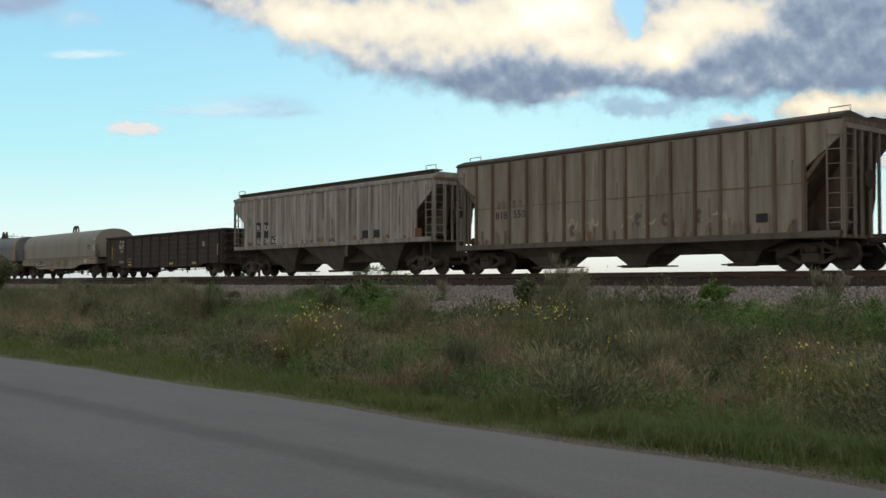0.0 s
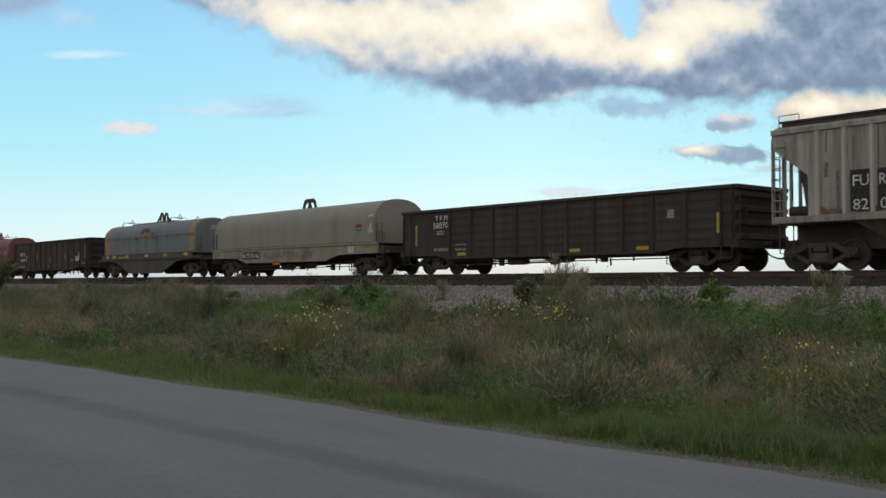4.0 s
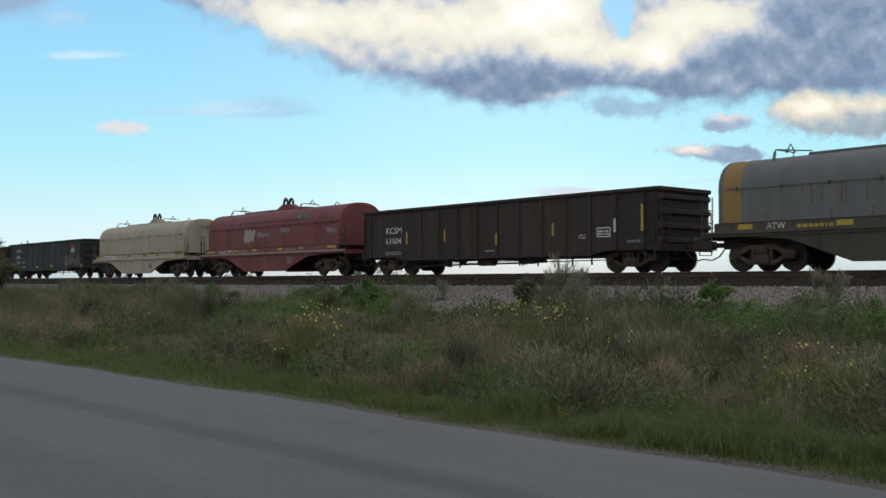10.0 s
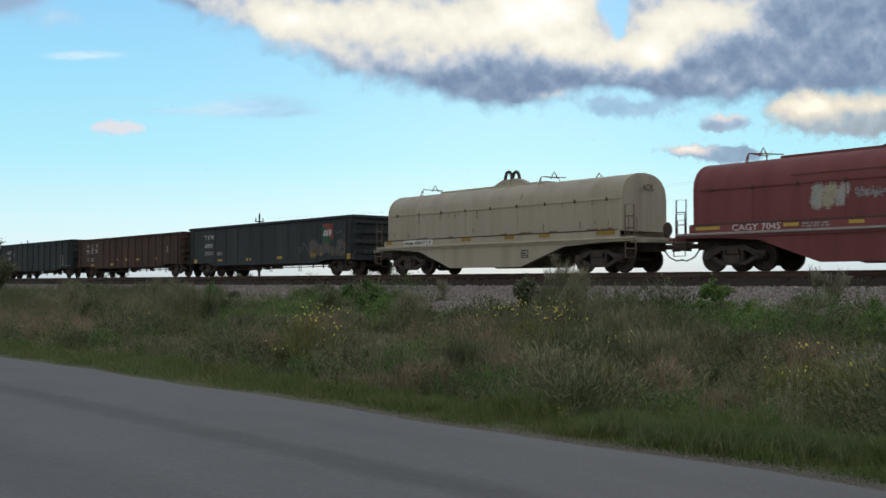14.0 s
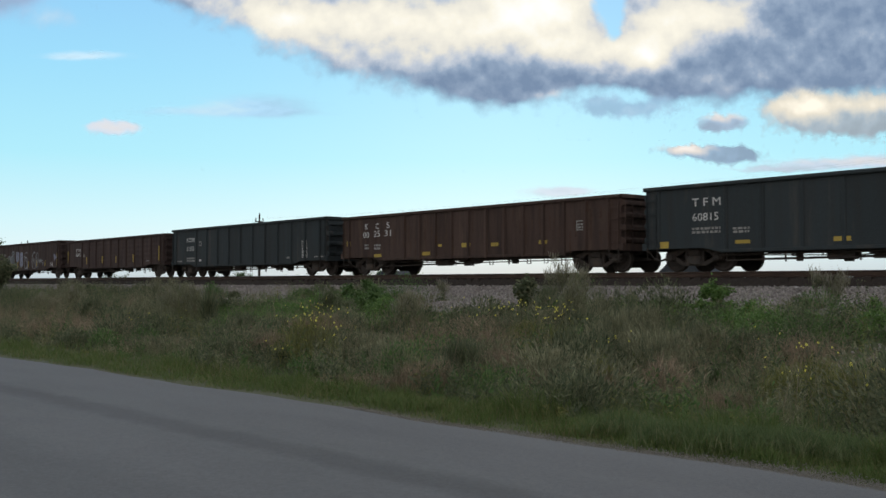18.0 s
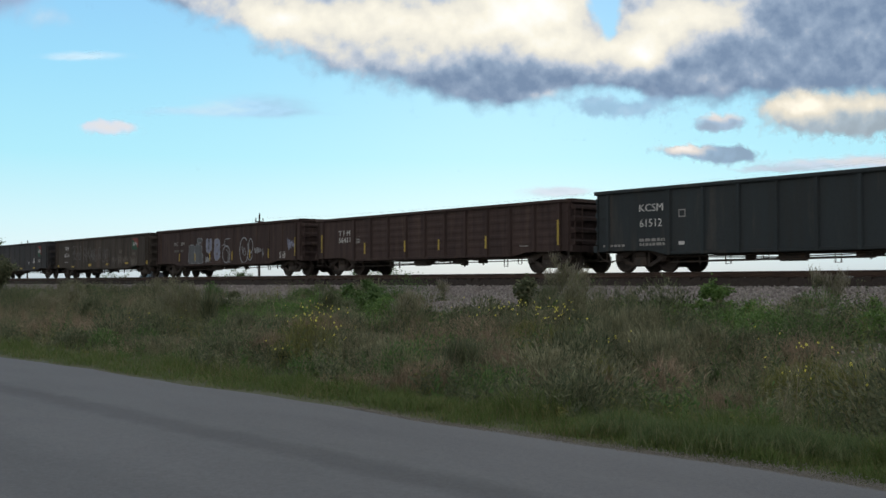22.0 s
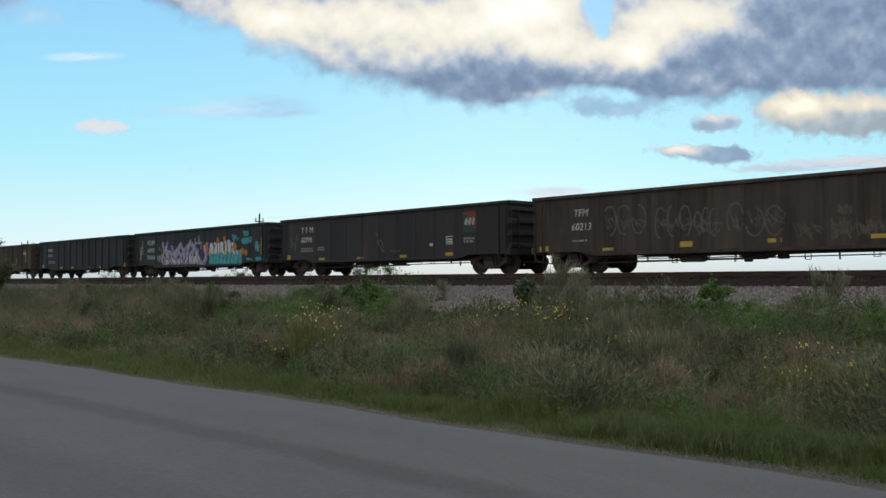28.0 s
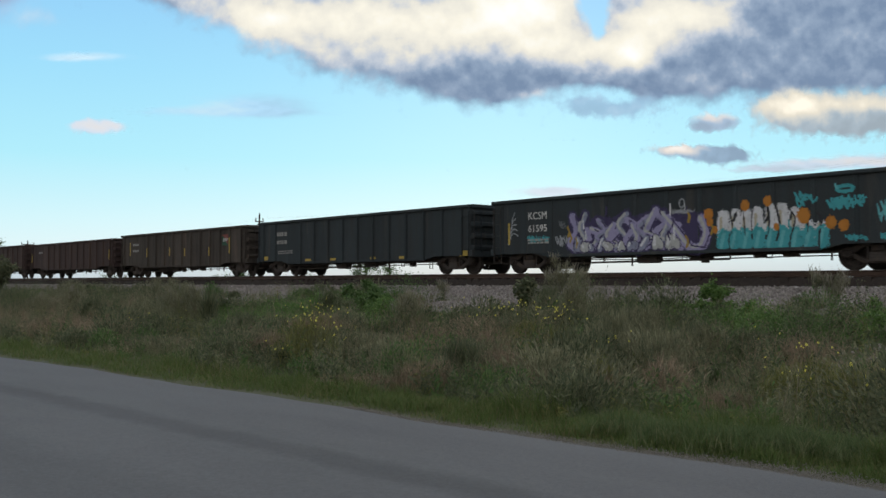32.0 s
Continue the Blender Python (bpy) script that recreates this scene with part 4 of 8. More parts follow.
        part("end_platform", Shape().box(xa, xb, -hw, hw, side_low - 0.12, side_low - 0.02), MAT["rust_shade"], car)
        ladder(car, xo - 0.5 * (k > 0), -hw, side_low + 0.1, eave - 0.3, 0.46, 7, m)
        ladder(car, xo + 0.05 * k, -hw + 0.05, side_low + 0.1, eave - 0.3, 0.45, 7, m, "y")
        part("sill_step", Shape().path([(xo - 0.22 * k, -hw, side_low - 0.1), (xo - 0.22 * k, -hw, 0.5), (xo - 0.66 * k, -hw, 0.5), (xo - 0.66 * k, -hw, side_low - 0.1)], 0.02, 5), MAT["under"], car)
    part("brake_wheel", Shape().disc_y(0, 0, [(-0.015, 0.2), (-0.015, 0.28), (0.015, 0.28), (0.015, 0.2)], 18).box(-0.27, 0.27, -0.01, 0.01, -0.02, 0.02).box(-0.02, 0.02, -0.01, 0.01, -0.27, 0.27), MAT["under"], car, at=pose(half + 0.14, -0.3, 2.6, 0, 0, 90))
    part("center_sill", Shape().box(-half, half, -0.2, 0.2, 0.72, side_low - 0.05).box(-half + 2.4, half - 2.4, -0.6, 0.6, 0.6, side_low), MAT["under"], car)
    for i in range(bays):
        c = 0.15 + 4.3 * (i - (bays - 1) / 2)
        w = 2.13
        rings = []
        for z, kx, ky in ((side_low + 0.02, 1.0, hw - 0.06), (0.62, 0.36, 0.85), (0.28, 0.19, 0.62), (0.24, 0.19, 0.62)):
            rings.append([(c - w * kx, -ky, z), (c + w * kx, -ky, z), (c + w * kx, ky, z), (c - w * kx, ky, z)])
        part("hopper_bay", Shape().loft(rings), MAT["bay"], car)
        part("outlet_gate", Shape().box(c - 0.85, c + 0.85, -0.62, 0.62, 0.2, 0.245).box(c - 0.5, c + 0.5, -0.8, -0.6, 0.16, 0.26), MAT["truck"], car)
    running_gear(car, half, 1.25)
    CARS.append(car)
    return car


# ---- the train, from its head to its tail; places are those at the clip's start ----
hop_lead = hopper(-12.9, 3.6, 4.32, 4.5, 1.02, "hopper_tan", "tan covered hopper car with rust-stained ribbed sides", 15, 3, posts_in="rust_shade")
hop_tan = hopper(-31.0, -14.5, 4.32, 4.5, 1.02, "hopper_tan", "weathered tan covered hopper car with rust-streaked ribbed sides", 15, 3, posts_in="rust_shade")
hop_grey = hopper(-49.5, -32.5, 4.08, 4.38, 1.47, "hopper_grey", "dirty pale grey covered hopper car with rust stains", 17, 3, True, 0.95,
                  at=(-7.04, -6.23, -5.42, -4.68, -3.9, -3.07, -2.2, -1.32, -0.42, 0.52, 1.42, 2.34, 3.19, 4.07, 4.93, 5.68, 6.42, 7.13))
gon_a = gondola(-67.4, -50.9, 2.68, 0.6, "gon_umber", "dark weathered gondola car with pressed ribbed side panels", 12, "ribbed", 1, inset=1.72)
coil_a = coil_car(-84.9, -68.9, -84.75, -69.5, 1.42, 2.35, 3.45, "coil_grey", "beige_sill", "long coil car with a smooth beige-grey hood", False, False, "loops")
coil_b = coil_car(-101.7, -86.3, -101.2, -87.6, 1.2, 2.55, 3.5, "coil_blue", "coil_sill", "coil car with a blue-grey hood, yellow end bands and rust stains")
gon_b = gondola(-119.85, -103.45, 2.83, 0.58, "gon_umber", "brownish-black gondola car with yellow reflector strips", 13, "posts", 2)
coil_c = coil_car(-136.0, -121.4, -135.45, -122.1, 1.2, 2.58, 3.48, "coil_red", "coil_red", "coil car with a faded red hood and white scribbles")
coil_d = coil_car(-152.3, -137.6, -151.7, -138.35, 1.2, 2.58, 3.48, "coil_cream", "coil_cream", "coil car with a dirty cream hood")
gon_c = gondola(-170.6, -154.15, 2.78, 0.58, "gon_green", "dark green gondola car with a faded emblem and smeared paint", 12, "posts", 3, proud=0.035)
gon_d = gondola(-188.3, -171.75, 2.67, 0.62, "gon_brown", "rusty brown gondola car with yellow marker plates", 15, "posts", 4, (-6.8, -4.5))
gon_e = gondola(-206.35, -189.8, 2.80, 0.56, "gon_green", "dark green gondola car with upright posts", 12, "posts", 5)
gon_f = gondola(-224.1, -207.65, 2.66, 0.63, "gon_maroon", "dark brown gondola car with pressed ribbed side panels and yellow strips", 12, "ribbed", 6)
gon_g = gondola(-242.1, -225.6, 2.81, 0.62, "gon_maroon", "dark brown gondola car covered with silver scrawled graffiti", 12, "posts", 7, proud=0.035)
gon_h = gondola(-260.0, -243.4, 2.78, 0.58, "gon_olive", "dull brown gondola car with chalk scrawls and an emblem", 13, "posts", 8, proud=0.035)
gon_i = gondola(-278.0, -261.5, 2.80, 0.6, "gon_black", "black gondola car with a red and green emblem and yellow plates", 12, "posts", 9, proud=0.035)
gon_j = gondola(-296.05, -279.5, 2.78, 0.57, "gon_green", "dark gondola car with lilac, white and turquoise graffiti", 12, "posts", 10, proud=0.035)
gon_k = gondola(-314.1, -297.45, 2.77, 0.57, "gon_green", "dark green-grey gondola car with upright posts", 13, "posts", 11)
gon_l = gondola(-332.0, -315.5, 2.73, 0.58, "gon_olive", "rusty brown-grey gondola car with yellow strips", 13, "posts", 12)
gon_m = gondola(-350.0, -333.5, 2.62, 0.6, "gon_maroon", "dark rust-brown gondola car", 13, "posts", 13)
gon_n = gondola(-368.0, -351.5, 2.7, 0.6, "gon_maroon", "dark brown gondola car at the end of the view", 12, "posts", 14)


# ---- vegetation on the embankment ----
def leaf_surface(name, stops, rough=0.75, patch=0.6):
    """Leaf colours picked blade by blade, with slow drifts over the ground."""
    m = bpy.data.materials.new(name)
    m.use_nodes = True
    nt = m.node_tree
    bsdf = nt.nodes["Principled BSDF"]
    bsdf.inputs["Roughness"].default_value = rough
    bsdf.inputs["Specular IOR Level"].default_value = 0.15
    geo, tc = node(nt, "NewGeometry"), node(nt, "TexCoord")
    drift = node(nt, "TexNoise", Scale=0.9, Detail=4.0, Roughness=0.7)
    nt.links.new(tc.outputs["Object"], drift.inputs["Vector"])
    add = node(nt, "Math")
    add.operation = "MULTIPLY_ADD"
    add.inputs[1].default_value = patch * 2
    nt.links.new(drift.outputs[0], add.inputs[0])
    off = node(nt, "Math")
    off.operation = "MULTIPLY_ADD"
    off.inputs[1].default_value, off.inputs[2].default_value = 0.7, 0.15 - patch
    nt.links.new(geo.outputs["Random Per Island"], off.inputs[0])
    nt.links.new(off.outputs[0], add.inputs[2])
    ramp = node(nt, "ValToRGB")
    cr = ramp.color_ramp
    for i, (p, c) in enumerate(stops):
        e = cr.elements[i] if i < 2 else cr.elements.new(p)
        e.position, e.color = p, (*c, 1)
    nt.links.new(add.outputs[0], ramp.inputs[0])
    nt.links.new(ramp.outputs[0], bsdf.inputs["Base Color"])
    thin = node(nt, "BsdfTranslucent")
    nt.links.new(ramp.outputs[0], thin.inputs[0])
    mixer = node(nt, "MixShader", Fac=0.35)
    nt.links.new(bsdf.outputs[0], mixer.inputs[1])
    nt.links.new(thin.outputs[0], mixer.inputs[2])
    nt.links.new(mixer.outputs[0], nt.nodes["Material Output"].inputs[0])
    return m


GREEN = leaf_surface("green_grass", [(0.0, (0.066, 0.097, 0.040)), (1.0, (0.304, 0.296, 0.160)), (0.35, (0.117, 0.173, 0.068)), (0.7, (0.161, 0.197, 0.086))])
MOWN = leaf_surface("mown_grass", [(0.0, (0.075, 0.118, 0.034)), (1.0, (0.275, 0.22, 0.115)), (0.45, (0.112, 0.162, 0.046)), (0.75, (0.165, 0.18, 0.07))], 0.7, 0.4)
DRY = leaf_surface("dry_grass", [(0.0, (0.15, 0.122, 0.08)), (1.0, (0.62, 0.51, 0.35)), (0.3, (0.262, 0.198, 0.138)), (0.6, (0.32, 0.236, 0.165)), (0.85, (0.4, 0.315, 0.212))])
LEAF = leaf_surface("weed_leaves", [(0.0, (0.045, 0.085, 0.03)), (1.0, (0.21, 0.3, 0.11)), (0.5, (0.102, 0.175, 0.058))], 0.6)
GREYLEAF = leaf_surface("grey_green_leaves", [(0.0, (0.08, 0.09, 0.053)), (1.0, (0.41, 0.38, 0.24)), (0.5, (0.2, 0.2, 0.12))], 0.8)
FRESH = leaf_surface("fresh_leaves", [(0.0, (0.07, 0.13, 0.036)), (1.0, (0.24, 0.35, 0.11)), (0.5, (0.13, 0.225, 0.062))], 0.55)
PLUME = leaf_surface("pale_plumes", [(0.0, (0.24, 0.215, 0.165)), (1.0, (0.4, 0.365, 0.295))], 0.9)
PETAL = leaf_surface("yellow_petals", [(0.0, (0.85, 0.74, 0.1)), (1.0, (0.9, 0.84, 0.2))], 0.6)
STEM = leaf_surface("weed_stems", [(0.0, (0.09, 0.085, 0.05)), (1.0, (0.17, 0.15, 0.095))], 0.9)
RUST_WEED = leaf_surface("rusty_dry_weeds", [(0.0, (0.125, 0.094, 0.066)), (1.0, (0.52, 0.405, 0.285)), (0.5, (0.27, 0.203, 0.14))], 0.85)
OLIVE = leaf_surface("olive_weeds", [(0.0, (0.089, 0.101, 0.036)), (1.0, (0.364, 0.342, 0.131)), (0.5, (0.185, 0.190, 0.067))], 0.75)
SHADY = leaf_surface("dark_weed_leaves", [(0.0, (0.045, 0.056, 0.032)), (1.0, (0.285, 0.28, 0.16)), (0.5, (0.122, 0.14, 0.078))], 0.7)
rng = np.random.default_rng(7)


def fast_mesh(name, verts, tris, material):
    me = bpy.data.meshes.new(name)
    me.vertices.add(len(verts))
    me.vertices.foreach_set("co", np.asarray(verts, dtype=np.float32).ravel())
    n = len(tris)
    me.loops.add(n * 3)
    me.loops.foreach_set("vertex_index", np.asarray(tris, dtype=np.int32).ravel())
    me.polygons.add(n)
    me.polygons.foreach_set("loop_start", np.arange(0, n * 3, 3, dtype=np.int32))
    me.update(calc_edges=True)
    me.materials.append(material)
    return me


def blades(base, h, lean, width):
    """Bent tapering blades: five points and three triangles each."""
    n = len(base)
    az = rng.uniform(0, math.tau, n)
    way = np.c_[np.cos(az), np.sin(az), np.zeros(n)]
    tw = az + math.pi / 2 + rng.uniform(-0.9, 0.9, n)
    across = np.c_[np.cos(tw), np.sin(tw), np.zeros(n)] * width[:, None]
    up = np.array([0, 0, 1.0])

    def at(t):
        return base + way * (lean * h * t ** 1.7)[:, None] + up * (h * (t - 0.3 * lean * t * t))[:, None]

    mid, tip = at(0.55), at(1.0)
    v = np.stack([base - across * 0.5, base + across * 0.5, mid - across * 0.42, mid + across * 0.42, tip], 1).reshape(-1, 3)
    k = np.arange(n)[:, None] * 5
    t = np.concatenate([k + [0, 1, 3], k + [0, 3, 2], k + [2, 3, 4]])
    return v, t


def leaves(base, size):
    """Small pointed leaves at any angle: four points, two triangles, folded along the midrib."""
    n = len(base)
    a = rng.normal(size=(n, 3))
    a[:, 2] = np.abs(a[:, 2]) * 0.6
    a /= np.linalg.norm(a, axis=1)[:, None]
    b = np.cross(a, rng.normal(size=(n, 3)))
    b /= np.linalg.norm(b, axis=1)[:, None]
    s = size[:, None]
    v = np.stack([base, base + a * s * 0.5 + b * s * 0.3, base + a * s, base + a * s * 0.5 - b * s * 0.3], 1).reshape(-1, 3)
    k = np.arange(n)[:, None] * 4
    return v, np.concatenate([k + [0, 1, 2], k + [0, 2, 3]])


def ground_at(xs, ys):
    return np.array([ground_z(x, y) for x, y in zip(xs, ys)])


def field(n, y0, y1, reach=1.0):
    """Random places on the verge, denser along the stretch that lies beside the road."""
    ys = np.sqrt(rng.uniform(y0 * y0, y1 * y1, n))
    xs = ys * rng.uniform(-3.7 * reach, -0.3, n) + rng.uniform(-2, 3, n)
    return xs, ys


def mask(xs, ys, scale, seed):
    return np.array([noise.noise(Vector((x * scale, y * scale * 1.4, seed))) for x, y in zip(xs, ys)])


def tufts(name, material, label, n, per, y0, y1, h0, h1, lean, width, spread, keep):
    xs, ys = field(n, y0, y1)
    ok = keep(xs, ys) & (ys < top_edge(xs) + rng.uniform(-0.5, 0.5, n)) & (bare(xs, ys) < rng.uniform(0.1, 1, n))
    xs, ys = xs[ok], ys[ok]
    zs = ground_at(xs, ys)
    size = rng.uniform(0.65, 1.2, len(xs)) * np.clip(0.95 + 1.3 * mask(xs, ys, 0.55, 2.2), 0.45, 1.7)
    m = len(xs) * per
    base = np.repeat(np.c_[xs, ys, zs - 0.02], per, 0)
    base[:, :2] += rng.normal(scale=spread, size=(m, 2))
    h = rng.uniform(h0, h1, m) * np.repeat(size, per)
    v, t = blades(base, h, rng.uniform(0.1, lean, m), rng.uniform(0.6, 1.3, m) * width)
    tagged(part(name, fast_mesh(name, v, t, material), None), label, "grass", kind="stuff")


# dry where the mask is high; the upper bank and some hollows stay green
def dryness(xs, ys):
    low = np.where((ys < 12.0) & (xs > -20), -0.25, 0.0) + np.clip((-18 - xs) * 0.04, 0, 0.5)
    low = low - 0.6 * np.exp(-((xs + 26) / 5.5) ** 2 - ((ys - 17.5) / 3.5) ** 2)
    return mask(xs, ys, 0.22, 1.7) + 0.25 * mask(xs, ys, 0.7, 5.1) - 0.025 * (ys - 15.0) + low


def top_edge(xs):
    """How far up the bank the growth reaches, below the open ballast."""
    return 24.3 + 0.9 * mask(xs, xs * 0, 0.35, 8.8)


BARE = [(-25.2, 22.8, 3.4, 2.6, 1.0), (-21.8, 22.6, 1.6, 1.6, 0.8), (-40.5, 22.5, 3.2, 2.2, 0.9), (-8.9, 18.6, 1.7, 4.2, 0.75), (-11.2, 23.2, 2.2, 1.3, 0.7), (-17.5, 24.7, 5.5, 1.2, 1.0)]   # x, y, reaches, strength


def bare(xs, ys):
    """Stony patches on the bank where little grows."""
    out = np.zeros(len(xs))
    for x, y, a, b, w in BARE:
        out = np.maximum(out, w * np.clip(1.6 - 1.6 * np.hypot((xs - x) / a, (ys - y) / b) + 0.5 * mask(xs, ys, 1.1, 4.4), 0, 1))
    return out


# patches of the bank with a growth of their own: x, y, reaches
LUSH = [(-32.0, 19.6, 6.5, 4.0), (-25.5, 18.6, 4.0, 2.6), (-14.2, 21.6, 3.4, 1.5), (-10.6, 22.3, 1.6, 1.3)]
PARCHED = [(-36.0, 12.0, 10.0, 2.3), (-48.0, 14.5, 12.0, 4.0), (-40.0, 18.5, 3.5, 2.0), (-17.3, 14.6, 3.0, 1.9), (-7.8, 15.2, 1.8, 2.2), (-9.6, 12.6, 1.3, 0.9), (-24.0, 13.6, 1.6, 1.2), (-8.6, 16.4, 1.2, 1.0), (-13.6, 12.3, 1.0, 0.7)]


def within(xs, ys, patches):
    """One in the middle of a patch, falling raggedly to nothing at its rim."""
    out = np.zeros(len(xs))
    for x, y, a, b in patches:
        out = np.maximum(out, np.clip(1.7 - 1.5 * np.hypot((xs - x) / a, (ys - y) / b), 0, 1))
    return np.clip(out + 0.55 * mask(xs, ys, 0.8, 41.0) * (out > 0), 0, 1)


THIN = [(-23.6, 20.6, 3.6, 2.3), (-29.5, 16.4, 5.0, 2.0), (-8.4, 16.6, 1.6, 1.8), (-39.0, 20.5, 3.0, 2.0), (-13.4, 20.0, 2.2, 1.0)]   # where the weeds stay low


def from_edge(xs, ys):
    return ys - 8.0 - 0.044 * xs


def growth(xs, ys):
    """Height of the weeds: billows a stride or two across with hollows between, low beside the road and on the lush patches."""
    h = 0.7 + 1.3 * mask(xs, ys, 0.42, 61.0) + 1.0 * mask(xs, ys, 1.05, 62.0)
    h *= np.clip((from_edge(xs, ys) - 0.8) / 2.0, 0.25, 1.0) * np.clip((25.2 - ys) / 3.0, 0.4, 1.0)
    return np.clip(h * (1 - 0.45 * within(xs, ys, LUSH)) * (1 - 0.6 * within(xs, ys, THIN)), 0.16, 1.4)


def stand(name, label, material, n, keep, tall, stems, per, leaf, broad, lean, spread=0.07, y0=9.0, y1=25.0):
    """Many weeds of one kind: stems that fan out from each root, leaves up every stem."""
    xs, ys = field(n, y0, y1)
    chance = keep(xs, ys) * (ys < top_edge(xs) + rng.uniform(-0.5, 0.3, n)) * (1 - np.clip(1.2 * bare(xs, ys), 0, 1)) * (from_edge(xs, ys) > 1.3)
    ok = rng.uniform(size=n) < chance
    xs, ys = xs[ok], ys[ok]
    root = np.c_[xs, ys, ground_at(xs, ys) - 0.03]
    h = growth(xs, ys) * tall * rng.uniform(0.75, 1.2, len(xs))
    k = len(xs) * stems
    foot = np.repeat(root, stems, 0)
    foot[:, :2] += rng.normal(scale=spread, size=(k, 2))
    az = rng.uniform(0, math.tau, k)
    tilt = np.abs(rng.normal(scale=lean, size=k))
    way = np.c_[np.cos(az) * np.sin(tilt), np.sin(az) * np.sin(tilt), np.cos(tilt)]
    run = np.repeat(h, stems) * rng.uniform(0.55, 1.08, k)
    m = k * per
    f = np.tile((np.arange(per) + 0.5) / per, k) + rng.uniform(-0.06, 0.06, m)
    sag = np.repeat(np.c_[way[:, :2], np.zeros(k)] * run[:, None] * 0.35, per, 0) * (f ** 2)[:, None]
    base = np.repeat(foot, per, 0) + np.repeat(way * run[:, None], per, 0) * f[:, None] + sag
    q = rng.uniform(0, math.tau, m)
    out = np.c_[np.cos(q), np.sin(q), rng.uniform(0.0, 2.2, m)]
    out /= np.linalg.norm(out, axis=1)[:, None]
    side = np.cross(out, rng.normal(size=(m, 3)))
    side /= np.linalg.norm(side, axis=1)[:, None]
    size = (rng.uniform(*leaf, m) * (1.15 - 0.55 * np.clip(f, 0, 1)))[:, None]
    v = np.stack([base, base + out * size * 0.5 + side * size * broad, base + out * size - [0, 0, 0.012], base + out * size * 0.5 - side * size * broad], 1).reshape(-1, 3)
    i = np.arange(m)[:, None] * 4
    t = np.concatenate([i + [0, 1, 2], i + [0, 2, 3]])
    cross = np.c_[-np.sin(az), np.cos(az), np.zeros(k)] * 0.0035
    tip = foot + way * run[:, None] * 1.02 + np.c_[way[:, :2], np.zeros(k)] * run[:, None] * 0.35
    sv = np.stack([foot - cross, foot + cross, tip], 1).reshape(-1, 3)
    st = np.arange(k * 3).reshape(-1, 3) + len(v)
    tagged(part(name, fast_mesh(name, np.concatenate([v, sv]), np.concatenate([t, st]), material), None), label, "weeds", kind="stuff")


def mounds(name, label, material, n, keep, leaf, broad, per=1100):
    """Dense rounded weeds: leaves crowd on the skin of an uneven dome and point outwards."""
    xs, ys = field(n, 9.8, 24.2, 0.75)
    chance = keep(xs, ys) * (bare(xs, ys) < 0.15) * (within(xs, ys, THIN) < 0.3) * (ys < top_edge(xs) - 0.4) * (from_edge(xs, ys) > 2.1)
    ok = rng.uniform(size=n) < chance
    xs, ys = xs[ok], ys[ok]
    k = len(xs)
    m = k * per
    r = np.repeat(rng.uniform(0.32, 0.85, k), per)
    tall = np.repeat(rng.uniform(0.7, 1.35, k), per) * r * np.repeat(np.clip((from_edge(xs, ys) - 0.6) / 2.5, 0.4, 1), per)
    q, f = rng.uniform(0, math.tau, m), rng.uniform(0, 1, m) ** 0.8
    ph = np.repeat(rng.uniform(0, 6, k), per)
    lump = 1 + 0.22 * np.sin(2 * q + ph) + 0.2 * np.sin(4 * q + 6 * f + 2 * ph) + 0.15 * np.sin(9 * q + 9 * f + 3 * ph)
    skin = 1 - 0.4 * rng.uniform(0, 1, m) ** 2
    wide = np.sqrt(np.clip(1 - f ** 2.4, 0.02, 1)) * lump * skin
    away = np.c_[np.cos(q) * wide, np.sin(q) * wide, f * (0.7 + 0.3 * lump) * skin]
    base = np.repeat(np.c_[xs, ys, ground_at(xs, ys) - 0.04], per, 0) + away * np.c_[r, r, tall]
    out = away + [0, 0, 0.55] + rng.normal(scale=0.4, size=(m, 3))
    out /= np.linalg.norm(out, axis=1)[:, None]
    side = np.cross(out, rng.normal(size=(m, 3)))
    side /= np.linalg.norm(side, axis=1)[:, None]
    size = rng.uniform(*leaf, m)[:, None]
    v = np.stack([base, base + out * size * 0.5 + side * size * broad, base + out * size, base + out * size * 0.5 - side * size * broad], 1).reshape(-1, 3)
    i = np.arange(m)[:, None] * 4
    tagged(part(name, fast_mesh(name, v, np.concatenate([i + [0, 1, 2], i + [0, 2, 3]]), material), None), label, "weeds", kind="stuff")


def lush(x, y):
    return within(x, y, LUSH)


def parched(x, y):
    return np.clip(within(x, y, PARCHED) + np.clip(2.2 * dryness(x, y), 0, 0.6), 0, 1)


tufts("low_grass", GREEN, "low green grass and weeds on the railway bank", 7500, 11, 9.0, 24.6, 0.08, 0.24, 0.9, 0.009, 0.1, lambda x, y: from_edge(x, y) > 1.0)
tufts("dry_undergrowth", DRY, "low dry brown grass on the railway bank", 4200, 12, 9.0, 24.4, 0.1, 0.3, 0.9, 0.007, 0.1, lambda x, y: (from_edge(x, y) > 1.3) & (parched(x, y) > rng.uniform(0.15, 0.9, len(x))))
tufts("tall_dry_grass", DRY, "tall reddish-brown dry grass", 3400, 18, 9.4, 22.5, 0.3, 0.75, 0.8, 0.005, 0.09, lambda x, y: (from_edge(x, y) > 1.9) & (within(x, y, PARCHED) > rng.uniform(0.1, 0.9, len(x))))
tufts("tall_green_grass", GREEN, "tall green grass on the railway bank", 2600, 16, 9.4, 24.0, 0.2, 0.55, 0.95, 0.007, 0.08, lambda x, y: (from_edge(x, y) > 1.3) & (parched(x, y) < 0.5))


